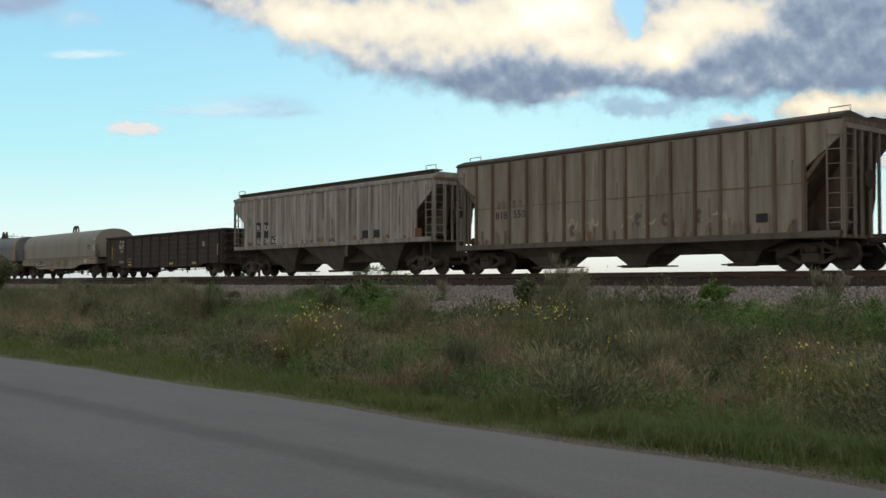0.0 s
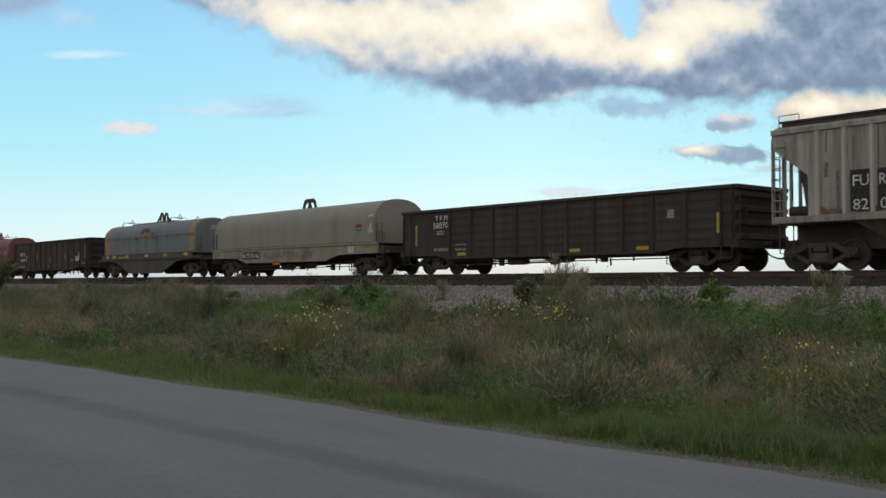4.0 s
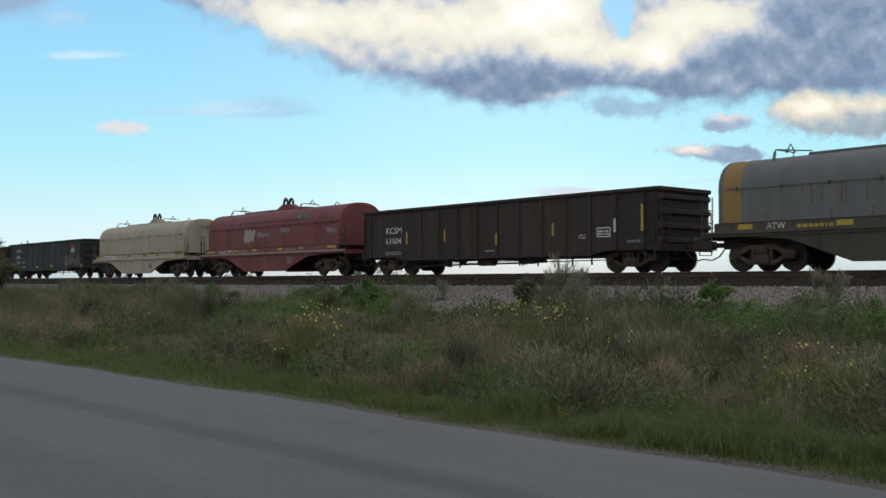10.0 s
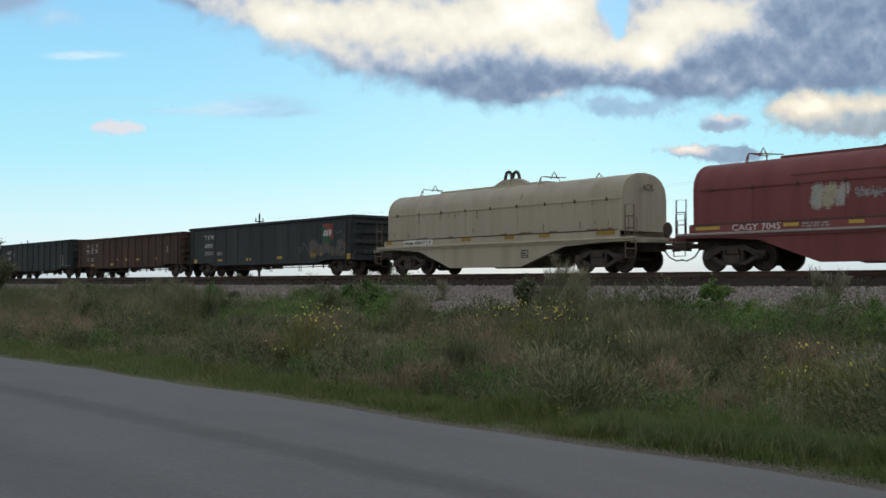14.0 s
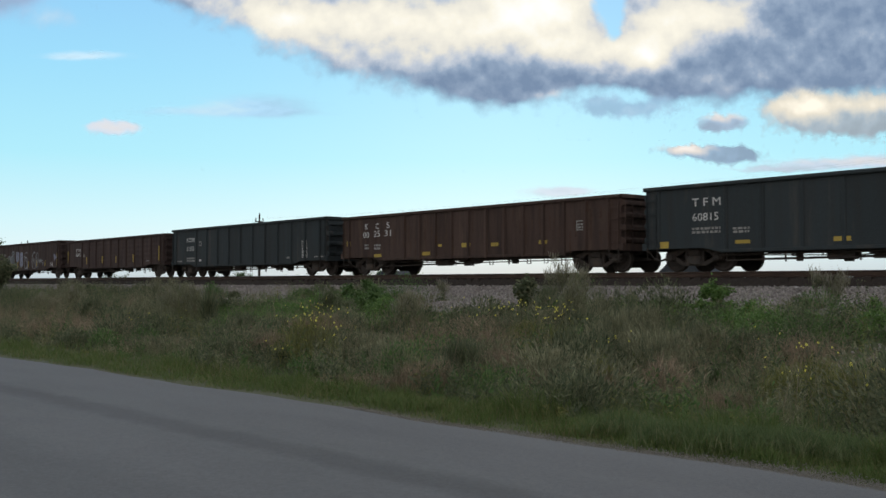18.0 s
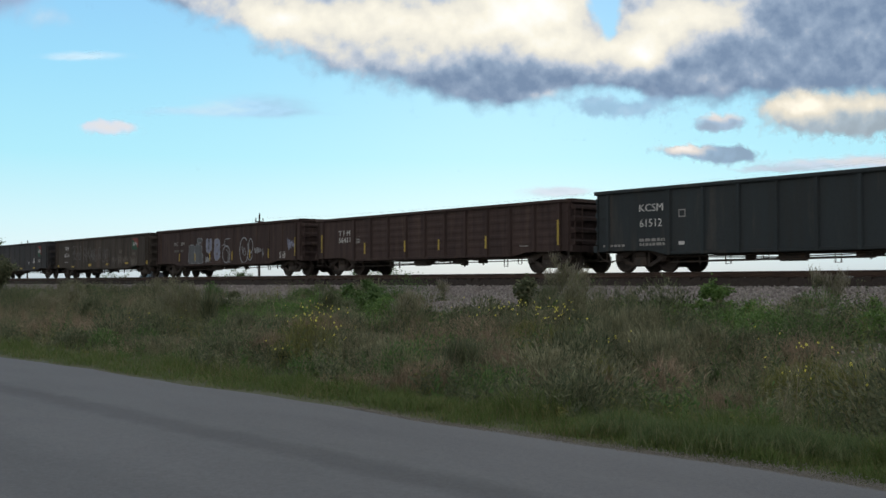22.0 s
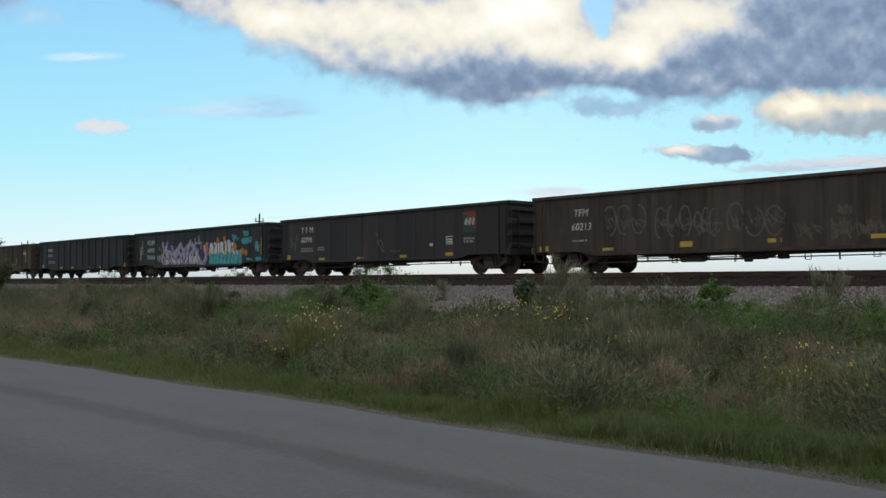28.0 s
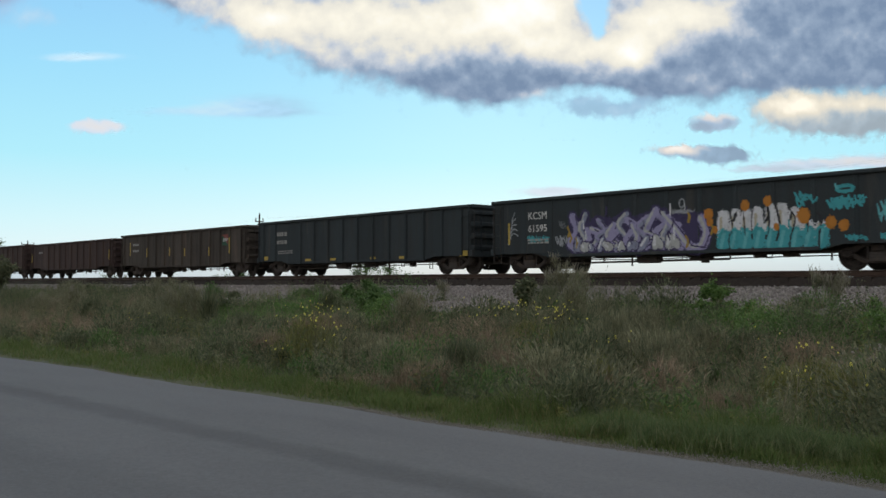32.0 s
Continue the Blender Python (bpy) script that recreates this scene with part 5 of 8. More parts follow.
def mown_strip():
    n = 95000
    ys = np.where(rng.uniform(size=n) < 0.8, rng.uniform(0, 1, n) ** 1.1 * 1.7, np.abs(rng.normal(1.3, 0.7, n))) + 0.02
    xs = -np.exp(rng.uniform(math.log(2.0), math.log(80.0), n)) + 0.5
    edge = np.array([road_edge(x) for x in xs])
    ok = rng.uniform(size=n) < np.clip((ys - 0.16 * (xs > -14)) / 0.35, 0.03, 1)
    xs, ys = xs[ok], (edge + ys)[ok]
    base = np.c_[xs, ys, ground_at(xs, ys) - 0.01]
    m = len(xs)
    away = np.clip((ys - np.array([road_edge(x) for x in xs])) / 1.7, 0, 1)
    patch = np.clip(1.0 + 1.3 * mask(xs, ys, 0.9, 71.0) + 0.8 * mask(xs, ys, 2.6, 72.0), 0.3, 2.2)
    v, t = blades(base, rng.uniform(0.04, 0.13, m) * patch * (0.45 + 1.9 * away ** 1.3) * np.interp(xs, [-16, -8], [1, 1.35]), rng.uniform(0.2, 1.0, m), rng.uniform(0.005, 0.011, m))
    tagged(part("roadside_grass", fast_mesh("roadside_grass", v, t, MOWN), None), "short bright green grass along the road edge", "grass", kind="stuff")


mown_strip()
tufts("straw_stalks", DRY, "pale arching straw stalks among the weeds", 1600, 4, 9.8, 22.5, 0.4, 0.9, 1.3, 0.008, 0.16, lambda x, y: (from_edge(x, y) > 1.8) & (x > -26) & (lush(x, y) < 0.4))
tufts("arching_grass", GREEN, "long arching green grass blades", 2200, 8, 9.6, 23.0, 0.3, 0.65, 1.4, 0.009, 0.1, lambda x, y: (from_edge(x, y) > 1.2) & (mask(x, y, 0.4, 31.0) > -0.1))
stand("feathery_weeds", "grey-green feathery weeds standing thick on the bank", GREYLEAF, 2300, lambda x, y: (mask(x, y, 0.33, 81.0) > 0.0) * (1 - 0.8 * lush(x, y)) * (1 - 0.5 * parched(x, y)), 1.0, 8, 15, (0.07, 0.17), 0.06, 0.3)
stand("dark_weeds", "dark green leafy weeds standing thick on the bank", SHADY, 3400, lambda x, y: (mask(x, y, 0.33, 81.0) < 0.12) * (1 - 0.85 * lush(x, y)) * (1 - 0.6 * parched(x, y)), 0.92, 7, 14, (0.08, 0.18), 0.1, 0.36)
stand("green_weeds", "mid-green weeds with narrow leaves on the bank", LEAF, 2600, lambda x, y: (mask(x, y, 0.5, 83.0) > -0.1) * (1 - 0.5 * parched(x, y)) * (0.4 + 0.2 * lush(x, y)), 0.85, 7, 12, (0.07, 0.16), 0.13, 0.42)
stand("ground_weeds", "fresh green broad-leaved ground weeds on the bank", FRESH, 5200, lambda x, y: lush(x, y), 0.95, 7, 8, (0.06, 0.13), 0.26, 0.6, 0.12)
stand("brown_weeds", "withered brown weeds on the bank", RUST_WEED, 2100, lambda x, y: within(x, y, PARCHED) * 0.9, 0.95, 8, 13, (0.05, 0.15), 0.05, 0.3)
stand("olive_weeds", "olive green weeds scattered on the bank", OLIVE, 900, lambda x, y: (mask(x, y, 0.45, 85.0) > 0.12) * 1.0, 0.9, 7, 12, (0.06, 0.15), 0.09, 0.36)


mounds("dark_weed_mounds", "dense dark green weed mounds on the bank", SHADY, 150, lambda x, y: (1 - 0.7 * lush(x, y)) * (1 - 0.7 * within(x, y, PARCHED)) * 0.6, (0.06, 0.15), 0.13)
mounds("grey_weed_mounds", "dense grey-green feathery weed mounds on the bank", GREYLEAF, 130, lambda x, y: (1 - 0.8 * lush(x, y)) * (1 - 0.5 * within(x, y, PARCHED)) * 0.6, (0.06, 0.17), 0.07)
mounds("green_weed_mounds", "dense mid-green weed mounds on the bank", LEAF, 120, lambda x, y: (1 - 0.8 * within(x, y, PARCHED)) * 0.6, (0.035, 0.09), 0.17)
mounds("brown_weed_mounds", "dense withered brown weed mounds on the bank", RUST_WEED, 85, lambda x, y: within(x, y, PARCHED), (0.06, 0.16), 0.05)


def shrub(name, label, x, y, height, width, leafy, count, plumes=0, leaf=(0.04, 0.1), seed=0, z=None):
    """A weed or shrub of branching stems with many small leaves in an uneven crown."""
    rnd = random.Random(seed)
    ob = thing(name, label, "shrub" if height > 0.9 else "weed", at=pose(x, y, ground_z(x, y) if z is None else z))
    stems, pts, tips = Shape(), [], []
    n = max(5, int(width * 7))
    for i in range(n):
        q, r = rnd.uniform(0, math.tau), width * 0.5 * rnd.random() ** 0.6
        h = height * rnd.uniform(0.6, 1.0) * (1 - 0.35 * (2 * r / width) ** 2)
        a = Vector((math.cos(q) * r * 0.25, math.sin(q) * r * 0.25, -0.03))
        b = Vector((math.cos(q) * r * 0.7, math.sin(q) * r * 0.7, h * 0.55))
        c = Vector((math.cos(q) * r + rnd.uniform(-.1, .1), math.sin(q) * r + rnd.uniform(-.1, .1), h))
        w = 0.006 + 0.006 * height
        stems.rod(a, b, w, 4, w * 0.7).rod(b, c, w * 0.7, 4, w * 0.3)
        tips.append((b, c))
        for j in range(4):
            k = rnd.uniform(0.2, 0.95)
            o = b.lerp(c, k) if rnd.random() < 0.7 else a.lerp(b, k)
            e = o + Vector((rnd.uniform(-1, 1), rnd.uniform(-1, 1), rnd.uniform(0.1, 0.9))) * height * 0.18
            stems.rod(o, e, w * 0.4, 3, w * 0.2)
            tips.append((o, e))
    tagged(part("stalk", stems, STEM, ob), kind="stuff")
    idx = rng.integers(0, len(tips), count)
    k = rng.uniform(0.1, 1.08, count)
    A = np.array([list(t[0]) for t in tips])[idx]
    B = np.array([list(t[1]) for t in tips])[idx]
    base = A + (B - A) * k[:, None] + rng.normal(scale=0.035 + 0.02 * height, size=(count, 3))
    if plumes:
        v, t = blades(base, rng.uniform(1.5, 3.0, count) * rng.uniform(*leaf, count), rng.uniform(0.1, 0.9, count), rng.uniform(0.004, 0.009, count))
    else:
        v, t = leaves(base, rng.uniform(*leaf, count))
    tagged(part("foliage", fast_mesh("foliage", v, t, leafy), None, ob), kind="stuff")
    if plumes:
        idx = rng.integers(0, len(tips), plumes)
        B = np.array([list(t[1]) for t in tips])[idx]
        base = B + rng.normal(scale=0.05, size=(plumes, 3)) + [0, 0, 0.06]
        v, t = blades(base, rng.uniform(0.08, 0.26, plumes), rng.uniform(0.1, 0.9, plumes), np.full(plumes, 0.012))
        tagged(part("seed_head", fast_mesh("seed_head", v, t, PLUME), None, ob, "pale feathery seed heads"), kind="stuff")
    return ob


shrub("roadside_shrub", "large dark green shrub on the railway bank", -71.0, 20.5, 3.1, 2.8, SHADY, 7600, 0, (0.08, 0.2), 1)
shrub("feathery_weed", "tall grey-green feathery weed with pale plumes beside the ballast", -20.4, 22.0, 1.6, 1.9, GREYLEAF, 3600, 650, (0.04, 0.12), 2)
shrub("feathery_weed", "slender grey-green feathery weed beside the ballast", -13.3, 23.6, 1.25, 0.9, GREYLEAF, 1500, 380, (0.04, 0.1), 3)
shrub("leafy_weed", "bright green rounded leafy weed on the ballast edge", -16.6, 23.6, 0.85, 0.95, FRESH, 2200, 0, (0.05, 0.11), 4)
shrub("leafy_weed", "green bushy weed on the upper bank", -31.3, 22.5, 0.95, 1.9, LEAF, 2600, 0, (0.05, 0.12), 5)
shrub("feathery_weed", "thin pale weed standing by the rails", -28.8, 24.2, 1.1, 0.6, GREYLEAF, 500, 200, (0.04, 0.1), 6)
shrub("leafy_weed", "dull green weed on the upper bank", -58.6, 21.0, 1.25, 2.4, GREYLEAF, 2400, 150, (0.06, 0.14), 7)
shrub("leafy_weed", "dull grey-green bushy weed on the bank", -45.2, 21.0, 1.2, 2.8, GREYLEAF, 3200, 200, (0.06, 0.14), 8)
shrub("dark_weed", "dark upright weed stalks on the bank", -39.1, 20.0, 1.35, 0.6, LEAF, 500, 0, (0.05, 0.1), 9)
shrub("dry_weed", "brown dried weed clump on the bank", -24.0, 19.0, 0.95, 1.3, DRY, 1800, 200, (0.04, 0.1), 10)
shrub("dark_weed", "dark green spiky weed clump on the bank", -21.3, 21.0, 1.1, 0.9, SHADY, 1100, 0, (0.08, 0.18), 11)
shrub("leafy_weed", "green leafy weed mound on the upper bank", -15.4, 21.8, 0.45, 2.4, FRESH, 3600, 0, (0.05, 0.11), 12)
shrub("leafy_weed", "green leafy weed mound on the bank", -10.9, 22.4, 0.45, 1.8, FRESH, 2200, 0, (0.05, 0.11), 13)
shrub("leafy_weed", "dark green weed mound on the bank", -28.2, 20.4, 0.8, 1.8, LEAF, 2400, 0, (0.05, 0.12), 14)


def clump(label, material, plants, habit, dense=2600, plume=None):
    """One weed after another: a lumpy dome of fine growth. plants: x, y, half width, height."""
    for x, y, r, h in plants:
        ob = thing("weed_clump", label, "weed", "weed clumps on the bank", at=pose(x, y, ground_z(x, y) - 0.02))
        n = int(min(5200, dense * (0.35 + r * h * 1.6)) * (0.62 if habit == "fluff" else 1))
        q, f = rng.uniform(0, math.tau, n), rng.uniform(0, 1, n) ** 0.8
        ph = rng.uniform(0, 6, 3)
        lump = 1 + 0.3 * np.sin(2 * q + ph[0]) * f + 0.2 * np.sin(5 * q + 4 * f + ph[1]) + 0.16 * np.sin(9 * q + 7 * f + ph[2])
        shell = 1 - 0.55 * rng.uniform(0, 1, n) ** 1.6
        wide = r * 1.1 * np.sqrt(np.clip(1 - f ** 2.2, 0.02, 1)) * lump * shell
        base = np.c_[np.cos(q) * wide, np.sin(q) * wide, 0.92 * h * f * (0.72 + 0.28 * lump) * (0.7 + 0.3 * shell)]
        if habit == "leaf":
            v, t = leaves(base, rng.uniform(0.025, 0.065, n))
        elif habit == "fluff":
            v, t = blades(base - [0, 0, 0.06], rng.uniform(0.1, 0.32, n), rng.uniform(0.1, 1.2, n), rng.uniform(0.005, 0.011, n))
        elif habit == "spike":
            base[:, 2] *= 0.25
            v, t = blades(base * [0.6, 0.6, 1], rng.uniform(0.45, 0.95, n) * h, rng.uniform(0.05, 0.5, n), rng.uniform(0.012, 0.026, n))
        else:
            base[:, 2] *= 0.3
            v, t = blades(base, rng.uniform(0.35, 0.9, n) * h, rng.uniform(0.15, 1.0, n), rng.uniform(0.004, 0.009, n))
        tagged(part("foliage", fast_mesh("foliage", v, t, material), None, ob), kind="stuff")
        if plume:
            k = int(220 * r / 0.5)
            q, f = rng.uniform(0, math.tau, k), rng.uniform(0, 1, k)
            base = np.c_[np.cos(q) * r * f, np.sin(q) * r * f, h * (0.9 - 0.3 * f) + rng.normal(scale=0.06, size=k)]
            v, t = blades(base, rng.uniform(0.08, 0.24, k), rng.uniform(0.1, 0.8, k), np.full(k, 0.007))
            tagged(part("seed_head", fast_mesh("seed_head", v, t, plume), None, ob, "pale feathery seed heads"), kind="stuff")


clump("feathery grey-green weed with pale seed heads on the bank", GREYLEAF, [(-43.8, 15.9, 0.68, 1.35), (-31.6, 14.7, 0.55, 1.5), (-31.4, 15.4, 0.5, 1.45), (-20.5, 16.0, 0.5, 1.2), (-17.2, 18.6, 0.42, 1.4), (-46.1, 15.4, 0.75, 1.1)], "fluff", 2800, PLUME)
clump("soft grey-green weed clump on the railway bank", GREYLEAF, [(-30.9, 13.4, 0.9, 1.3), (-14.5, 11.0, 0.5, 0.75), (-12.5, 14.7, 0.53, 1.1), (-12.5, 15.4, 0.45, 1.1), (-10.1, 13.1, 0.45, 1.0), (-15.9, 18.1, 0.4, 1.0), (-11.0, 15.3, 0.51, 0.8), (-18.0, 12.8, 0.5, 0.6)], "fluff", 2600)
clump("dark green bushy weed on the railway bank", SHADY, [(-46.9, 14.4, 1.0, 1.7), (-38.0, 14.6, 0.75, 1.1), (-19.9, 10.4, 0.7, 0.5), (-26.9, 17.9, 0.4, 1.2), (-13.5, 11.8, 0.42, 0.8), (-10.6, 16.1, 0.45, 0.5), (-22.4, 15.4, 0.6, 0.6), (-26.1, 14.4, 0.65, 0.65), (-18.4, 17.0, 0.5, 0.55), (-13.9, 18.6, 0.56, 0.75)], "fluff", 3400)
clump("dark upright weed with strap-like leaves on the bank", SHADY, [(-29.8, 15.2, 0.3, 1.4), (-13.2, 14.1, 0.45, 0.9), (-20.1, 20.6, 0.5, 0.95), (-19.6, 20.2, 0.4, 0.85)], "spike", 420)
clump("rusty brown dried weed clump on the bank", RUST_WEED, [(-21.6, 14.0, 0.6, 1.05), (-29.2, 11.8, 1.0, 0.7), (-19.2, 11.2, 0.42, 0.85), (-12.7, 10.3, 0.4, 0.72), (-13.7, 12.8, 0.52, 0.65), (-11.4, 11.6, 0.5, 0.55), (-10.7, 11.7, 0.4, 0.5), (-32.1, 11.2, 1.06, 0.8), (-23.9, 11.1, 0.85, 0.5), (-13.2, 10.3, 0.42, 0.37), (-7.9, 11.5, 0.35, 0.33), (-13.3, 9.6, 0.36, 0.4), (-13.6, 9.2, 0.35, 0.3)], "grass", 1500)
clump("olive green flowering weed on the bank", OLIVE, [(-17.5, 11.1, 0.6, 1.0), (-16.1, 16.0, 0.53, 0.55), (-14.9, 15.6, 0.32, 0.52), (-7.3, 12.0, 0.45, 0.6), (-6.5, 12.1, 0.4, 0.6), (-10.9, 12.4, 0.38, 0.52), (-8.0, 13.9, 0.35, 0.5)], "fluff", 2600)
clump("fresh green leafy ground weed on the bank", FRESH, [(-29.8, 17.9, 0.95, 0.7), (-29.7, 19.2, 0.8, 0.6), (-27.6, 16.8, 0.9, 0.45), (-25.2, 17.4, 0.8, 0.5), (-24.2, 15.9, 0.7, 0.45), (-22.8, 17.2, 0.7, 0.5), (-13.3, 19.4, 0.55, 0.6), (-12.1, 19.0, 0.75, 0.7), (-11.8, 19.7, 0.5, 0.6), (-10.0, 19.5, 0.45, 0.6), (-26.4, 19.7, 0.64, 0.7)], "leaf", 3600)
clump("pale straw stalks standing on the bank", DRY, [(-9.1, 15.4, 0.28, 0.8), (-9.7, 15.8, 0.2, 0.55), (-10.3, 12.0, 0.35, 0.5), (-20.2, 16.1, 0.3, 0.85)], "grass", 420)
clump("long soft green grass tuft by the roadside", GREEN, [(-7.3, 8.7, 0.4, 0.31), (-6.6, 8.6, 0.45, 0.32), (-6.0, 8.6, 0.42, 0.33), (-5.7, 8.9, 0.42, 0.33), (-5.4, 9.1, 0.4, 0.33), (-4.9, 9.1, 0.4, 0.31)], "grass", 3000)

# beyond the track
shrub("bare_bush", "dark twiggy bush beyond the track", -45.5, 33.2, 2.0, 3.6, LEAF, 3200, 0, (0.05, 0.13), 21)
shrub("bare_bush", "dark twiggy bush beyond the track", -61.5, 33.2, 1.9, 3.0, LEAF, 2400, 0, (0.05, 0.13), 22)
shrub("bare_bush", "low twiggy bush beyond the track", -52.5, 33.6, 1.35, 3.2, LEAF, 700, 0, (0.05, 0.12), 23)
shrub("bare_bush", "low twiggy bush beyond the track", -84.0, 34.0, 1.7, 4.0, LEAF, 900, 0, (0.06, 0.14), 24)


FLOWERS = [(-21.3, 13.7, 0.35, 14, 0.85), (-17.6, 11.3, 0.8, 34, 0.85), (-18.2, 11.9, 0.7, 20, 0.7), (-16.9, 11.1, 0.5, 12, 0.5), (-29.7, 12.7, 0.6, 9, 0.5), (-28.6, 13.5, 0.5, 5, 0.5), (-19.0, 16.6, 0.5, 6, 0.5),
           (-22.6, 20.4, 0.6, 5, 0.3), (-16.2, 16.2, 0.7, 26, 0.68), (-18.2, 17.2, 0.5, 9, 0.6), (-14.6, 15.3, 0.4, 34, 0.68), (-11.4, 13.2, 0.3, 7, 0.55), (-8.1, 13.6, 0.7, 9, 0.5), (-7.2, 11.9, 0.7, 8, 0.42), (-6.2, 11.5, 0.4, 10, 0.42), (-10.0, 15.6, 0.2, 3, 0.35), (-17.3, 10.4, 0.3, 5, 0.3)]   # x, y, spread, count, height


def wildflowers():
    """Yellow flowers on thin stems, in loose groups."""
    groups = FLOWERS
    st, pv, pt = Shape(), [], []
    rnd = random.Random(12)
    for x, y, r, n, tall in groups:
        for i in range(n):
            px, py = x + rnd.gauss(0, r * 0.8), y + rnd.gauss(0, r * 0.4)
            h = (tall + 0.2) * rnd.uniform(0.8, 1.2)
            z = ground_z(px, py)
            tip = Vector((px + rnd.uniform(-.1, .1), py + rnd.uniform(-.1, .1), z + h))
            st.rod((px, py, z), tip, 0.005, 3, 0.003)
            face = Vector((rnd.uniform(-.6, .6), -1, rnd.uniform(-0.2, 0.9))).normalized()
            u = face.orthogonal().normalized()
            w = face.cross(u)
            s = rnd.uniform(0.016, 0.03)
            k = len(pv)
            pv.append(tuple(tip + face * 0.008))
            for j in range(10):
                q = math.tau * j / 10
                pv.append(tuple(tip + (u * math.cos(q) + w * math.sin(q)) * s * (1.0 if j % 2 else 0.55)))
            pt += [(k, k + 1 + j, k + 1 + (j + 1) % 10) for j in range(10)]
    ob = part("yellow_wildflowers", fast_mesh("yellow_wildflowers", np.array(pv), np.array(pt), PETAL), None)
    tagged(ob, "small yellow wildflowers scattered on the bank", "flowers", kind="stuff")
    tagged(part("flower_stems", st, STEM, None), "thin stems of the yellow wildflowers", "flowers", kind="stuff")


wildflowers()


def loose_stones():
    n = 30000
    xs = -np.exp(rng.uniform(math.log(8.0), math.log(95.0), n))
    ys = 26.8 - 4.6 * rng.uniform(0, 1, n) ** 1.3
    top = np.interp(ys, [22.2, 22.35, 25.05, 26.5, 26.95], [0.74, 0.8, 1.12, 1.42, 1.47])
    s = rng.uniform(0.022, 0.05, n)
    unit = np.array([(1, 0, 0), (-1, 0, 0), (0, 1, 0), (0, -1, 0), (0, 0, 1), (0, 0, -1)], float)
    v = unit[None] * s[:, None, None] * rng.uniform(0.6, 1.4, (n, 6, 1)) + rng.normal(scale=0.25, size=(n, 6, 3)) * s[:, None, None]
    v = (v + np.c_[xs, ys, top + s * 0.3][:, None]).reshape(-1, 3)
    f = np.array([(0, 2, 4), (2, 1, 4), (1, 3, 4), (3, 0, 4), (2, 0, 5), (1, 2, 5), (3, 1, 5), (0, 3, 5)])
    t = (np.arange(n)[:, None, None] * 6 + f[None]).reshape(-1, 3)
    tagged(part("ballast_stones", fast_mesh("ballast_stones", v, t, MAT["stone"]), None), "loose grey ballast stones on the track shoulder", "stones", kind="stuff")
    n = 24000
    xs, ys = rng.uniform(-46, -6, n), rng.uniform(14, 24.5, n)
    ok = bare(xs, ys) > rng.uniform(0.15, 1.1, n)
    xs, ys = xs[ok], ys[ok]
    n = len(xs)
    s = rng.uniform(0.012, 0.04, n)
    v = unit[None] * s[:, None, None] * rng.uniform(0.6, 1.4, (n, 6, 1)) + rng.normal(scale=0.25, size=(n, 6, 3)) * s[:, None, None]
    v = (v + np.c_[xs, ys, ground_at(xs, ys) + s * 0.3][:, None]).reshape(-1, 3)
    t = (np.arange(n)[:, None, None] * 6 + f[None]).reshape(-1, 3)
    tagged(part("bank_stones", fast_mesh("bank_stones", v, t, MAT["stone"]), None), "scattered grey stones on the bare parts of the bank", "stones", kind="stuff")
    n = 12000
    xs = -np.exp(rng.uniform(math.log(2.5), math.log(11.0), n))
    ys = np.array([road_edge(x) for x in xs]) + rng.normal(-0.02, 0.13, n) * np.interp(-xs, [4, 10], [1.4, 0.4])
    s = rng.uniform(0.003, 0.009, n)
    v = unit[None] * s[:, None, None] * rng.uniform(0.6, 1.4, (n, 6, 1))
    v = (v + np.c_[xs, ys, np.full(n, -0.018) + s * 0.3][:, None]).reshape(-1, 3)
    t = (np.arange(n)[:, None, None] * 6 + f[None]).reshape(-1, 3)
    tagged(part("edge_gravel", fast_mesh("edge_gravel", v, t, MAT["gravel"]), None), "fine tan gravel along the broken road edge", "gravel", kind="stuff")
    rock = Shape().loft([[(0.2 * k * math.cos(math.tau * i / 7) * (1 + 0.2 * math.sin(i * 5)), 0.13 * k * math.sin(math.tau * i / 7), z) for i in range(7)] for z, k in ((0, 0.8), (0.06, 1.0), (0.11, 0.5))])
    tagged(part("pale_rock", rock, MAT["white"], at=pose(-25.7, 24.0, ground_z(-25.7, 24.0) + 0.05, 0, 6, 20)), "pale flat rock lying on the bank", "rock")


loose_stones()


# ---- beyond the track: poles, tree, highway ----
def utility_pole(x, y, height, arm, drop, label):
    z = ground_z(x, y)
    ob = thing("utility_pole", label, "utility pole", "poles along the highway", pose(x, y, z))
    part("pole", Shape().rod((0, 0, -0.5), (0, 0, height), 0.17, 10, 0.1), MAT["tie"], ob, smooth=True)
    part("crossarm", Shape().box(-0.06, 0.06, -arm, arm, height - drop - 0.12, height - drop), MAT["tie"], ob)
    for y1 in (-arm + 0.08, arm - 0.08):
        part("insulator", Shape().rod((0, y1, height - drop), (0, y1, height - drop + 0.32), 0.05, 8, 0.075), MAT["truck"], ob)
    part("insulator", Shape().rod((0, 0, height), (0, 0, height + 0.2), 0.06, 8), MAT["truck"], ob)
    return ob


def wire(a, b, sag):
    s = Shape()
    a, b = Vector(a), Vector(b)
    pts = [a.lerp(b, i / 12) - Vector((0, 0, sag * 4 * (i / 12) * (1 - i / 12))) for i in range(13)]
    s.path(pts, 0.003, 3)
    tagged(part("power_line", s, MAT["under"]), "thin sagging overhead power line", "power line", "wires along the highway")


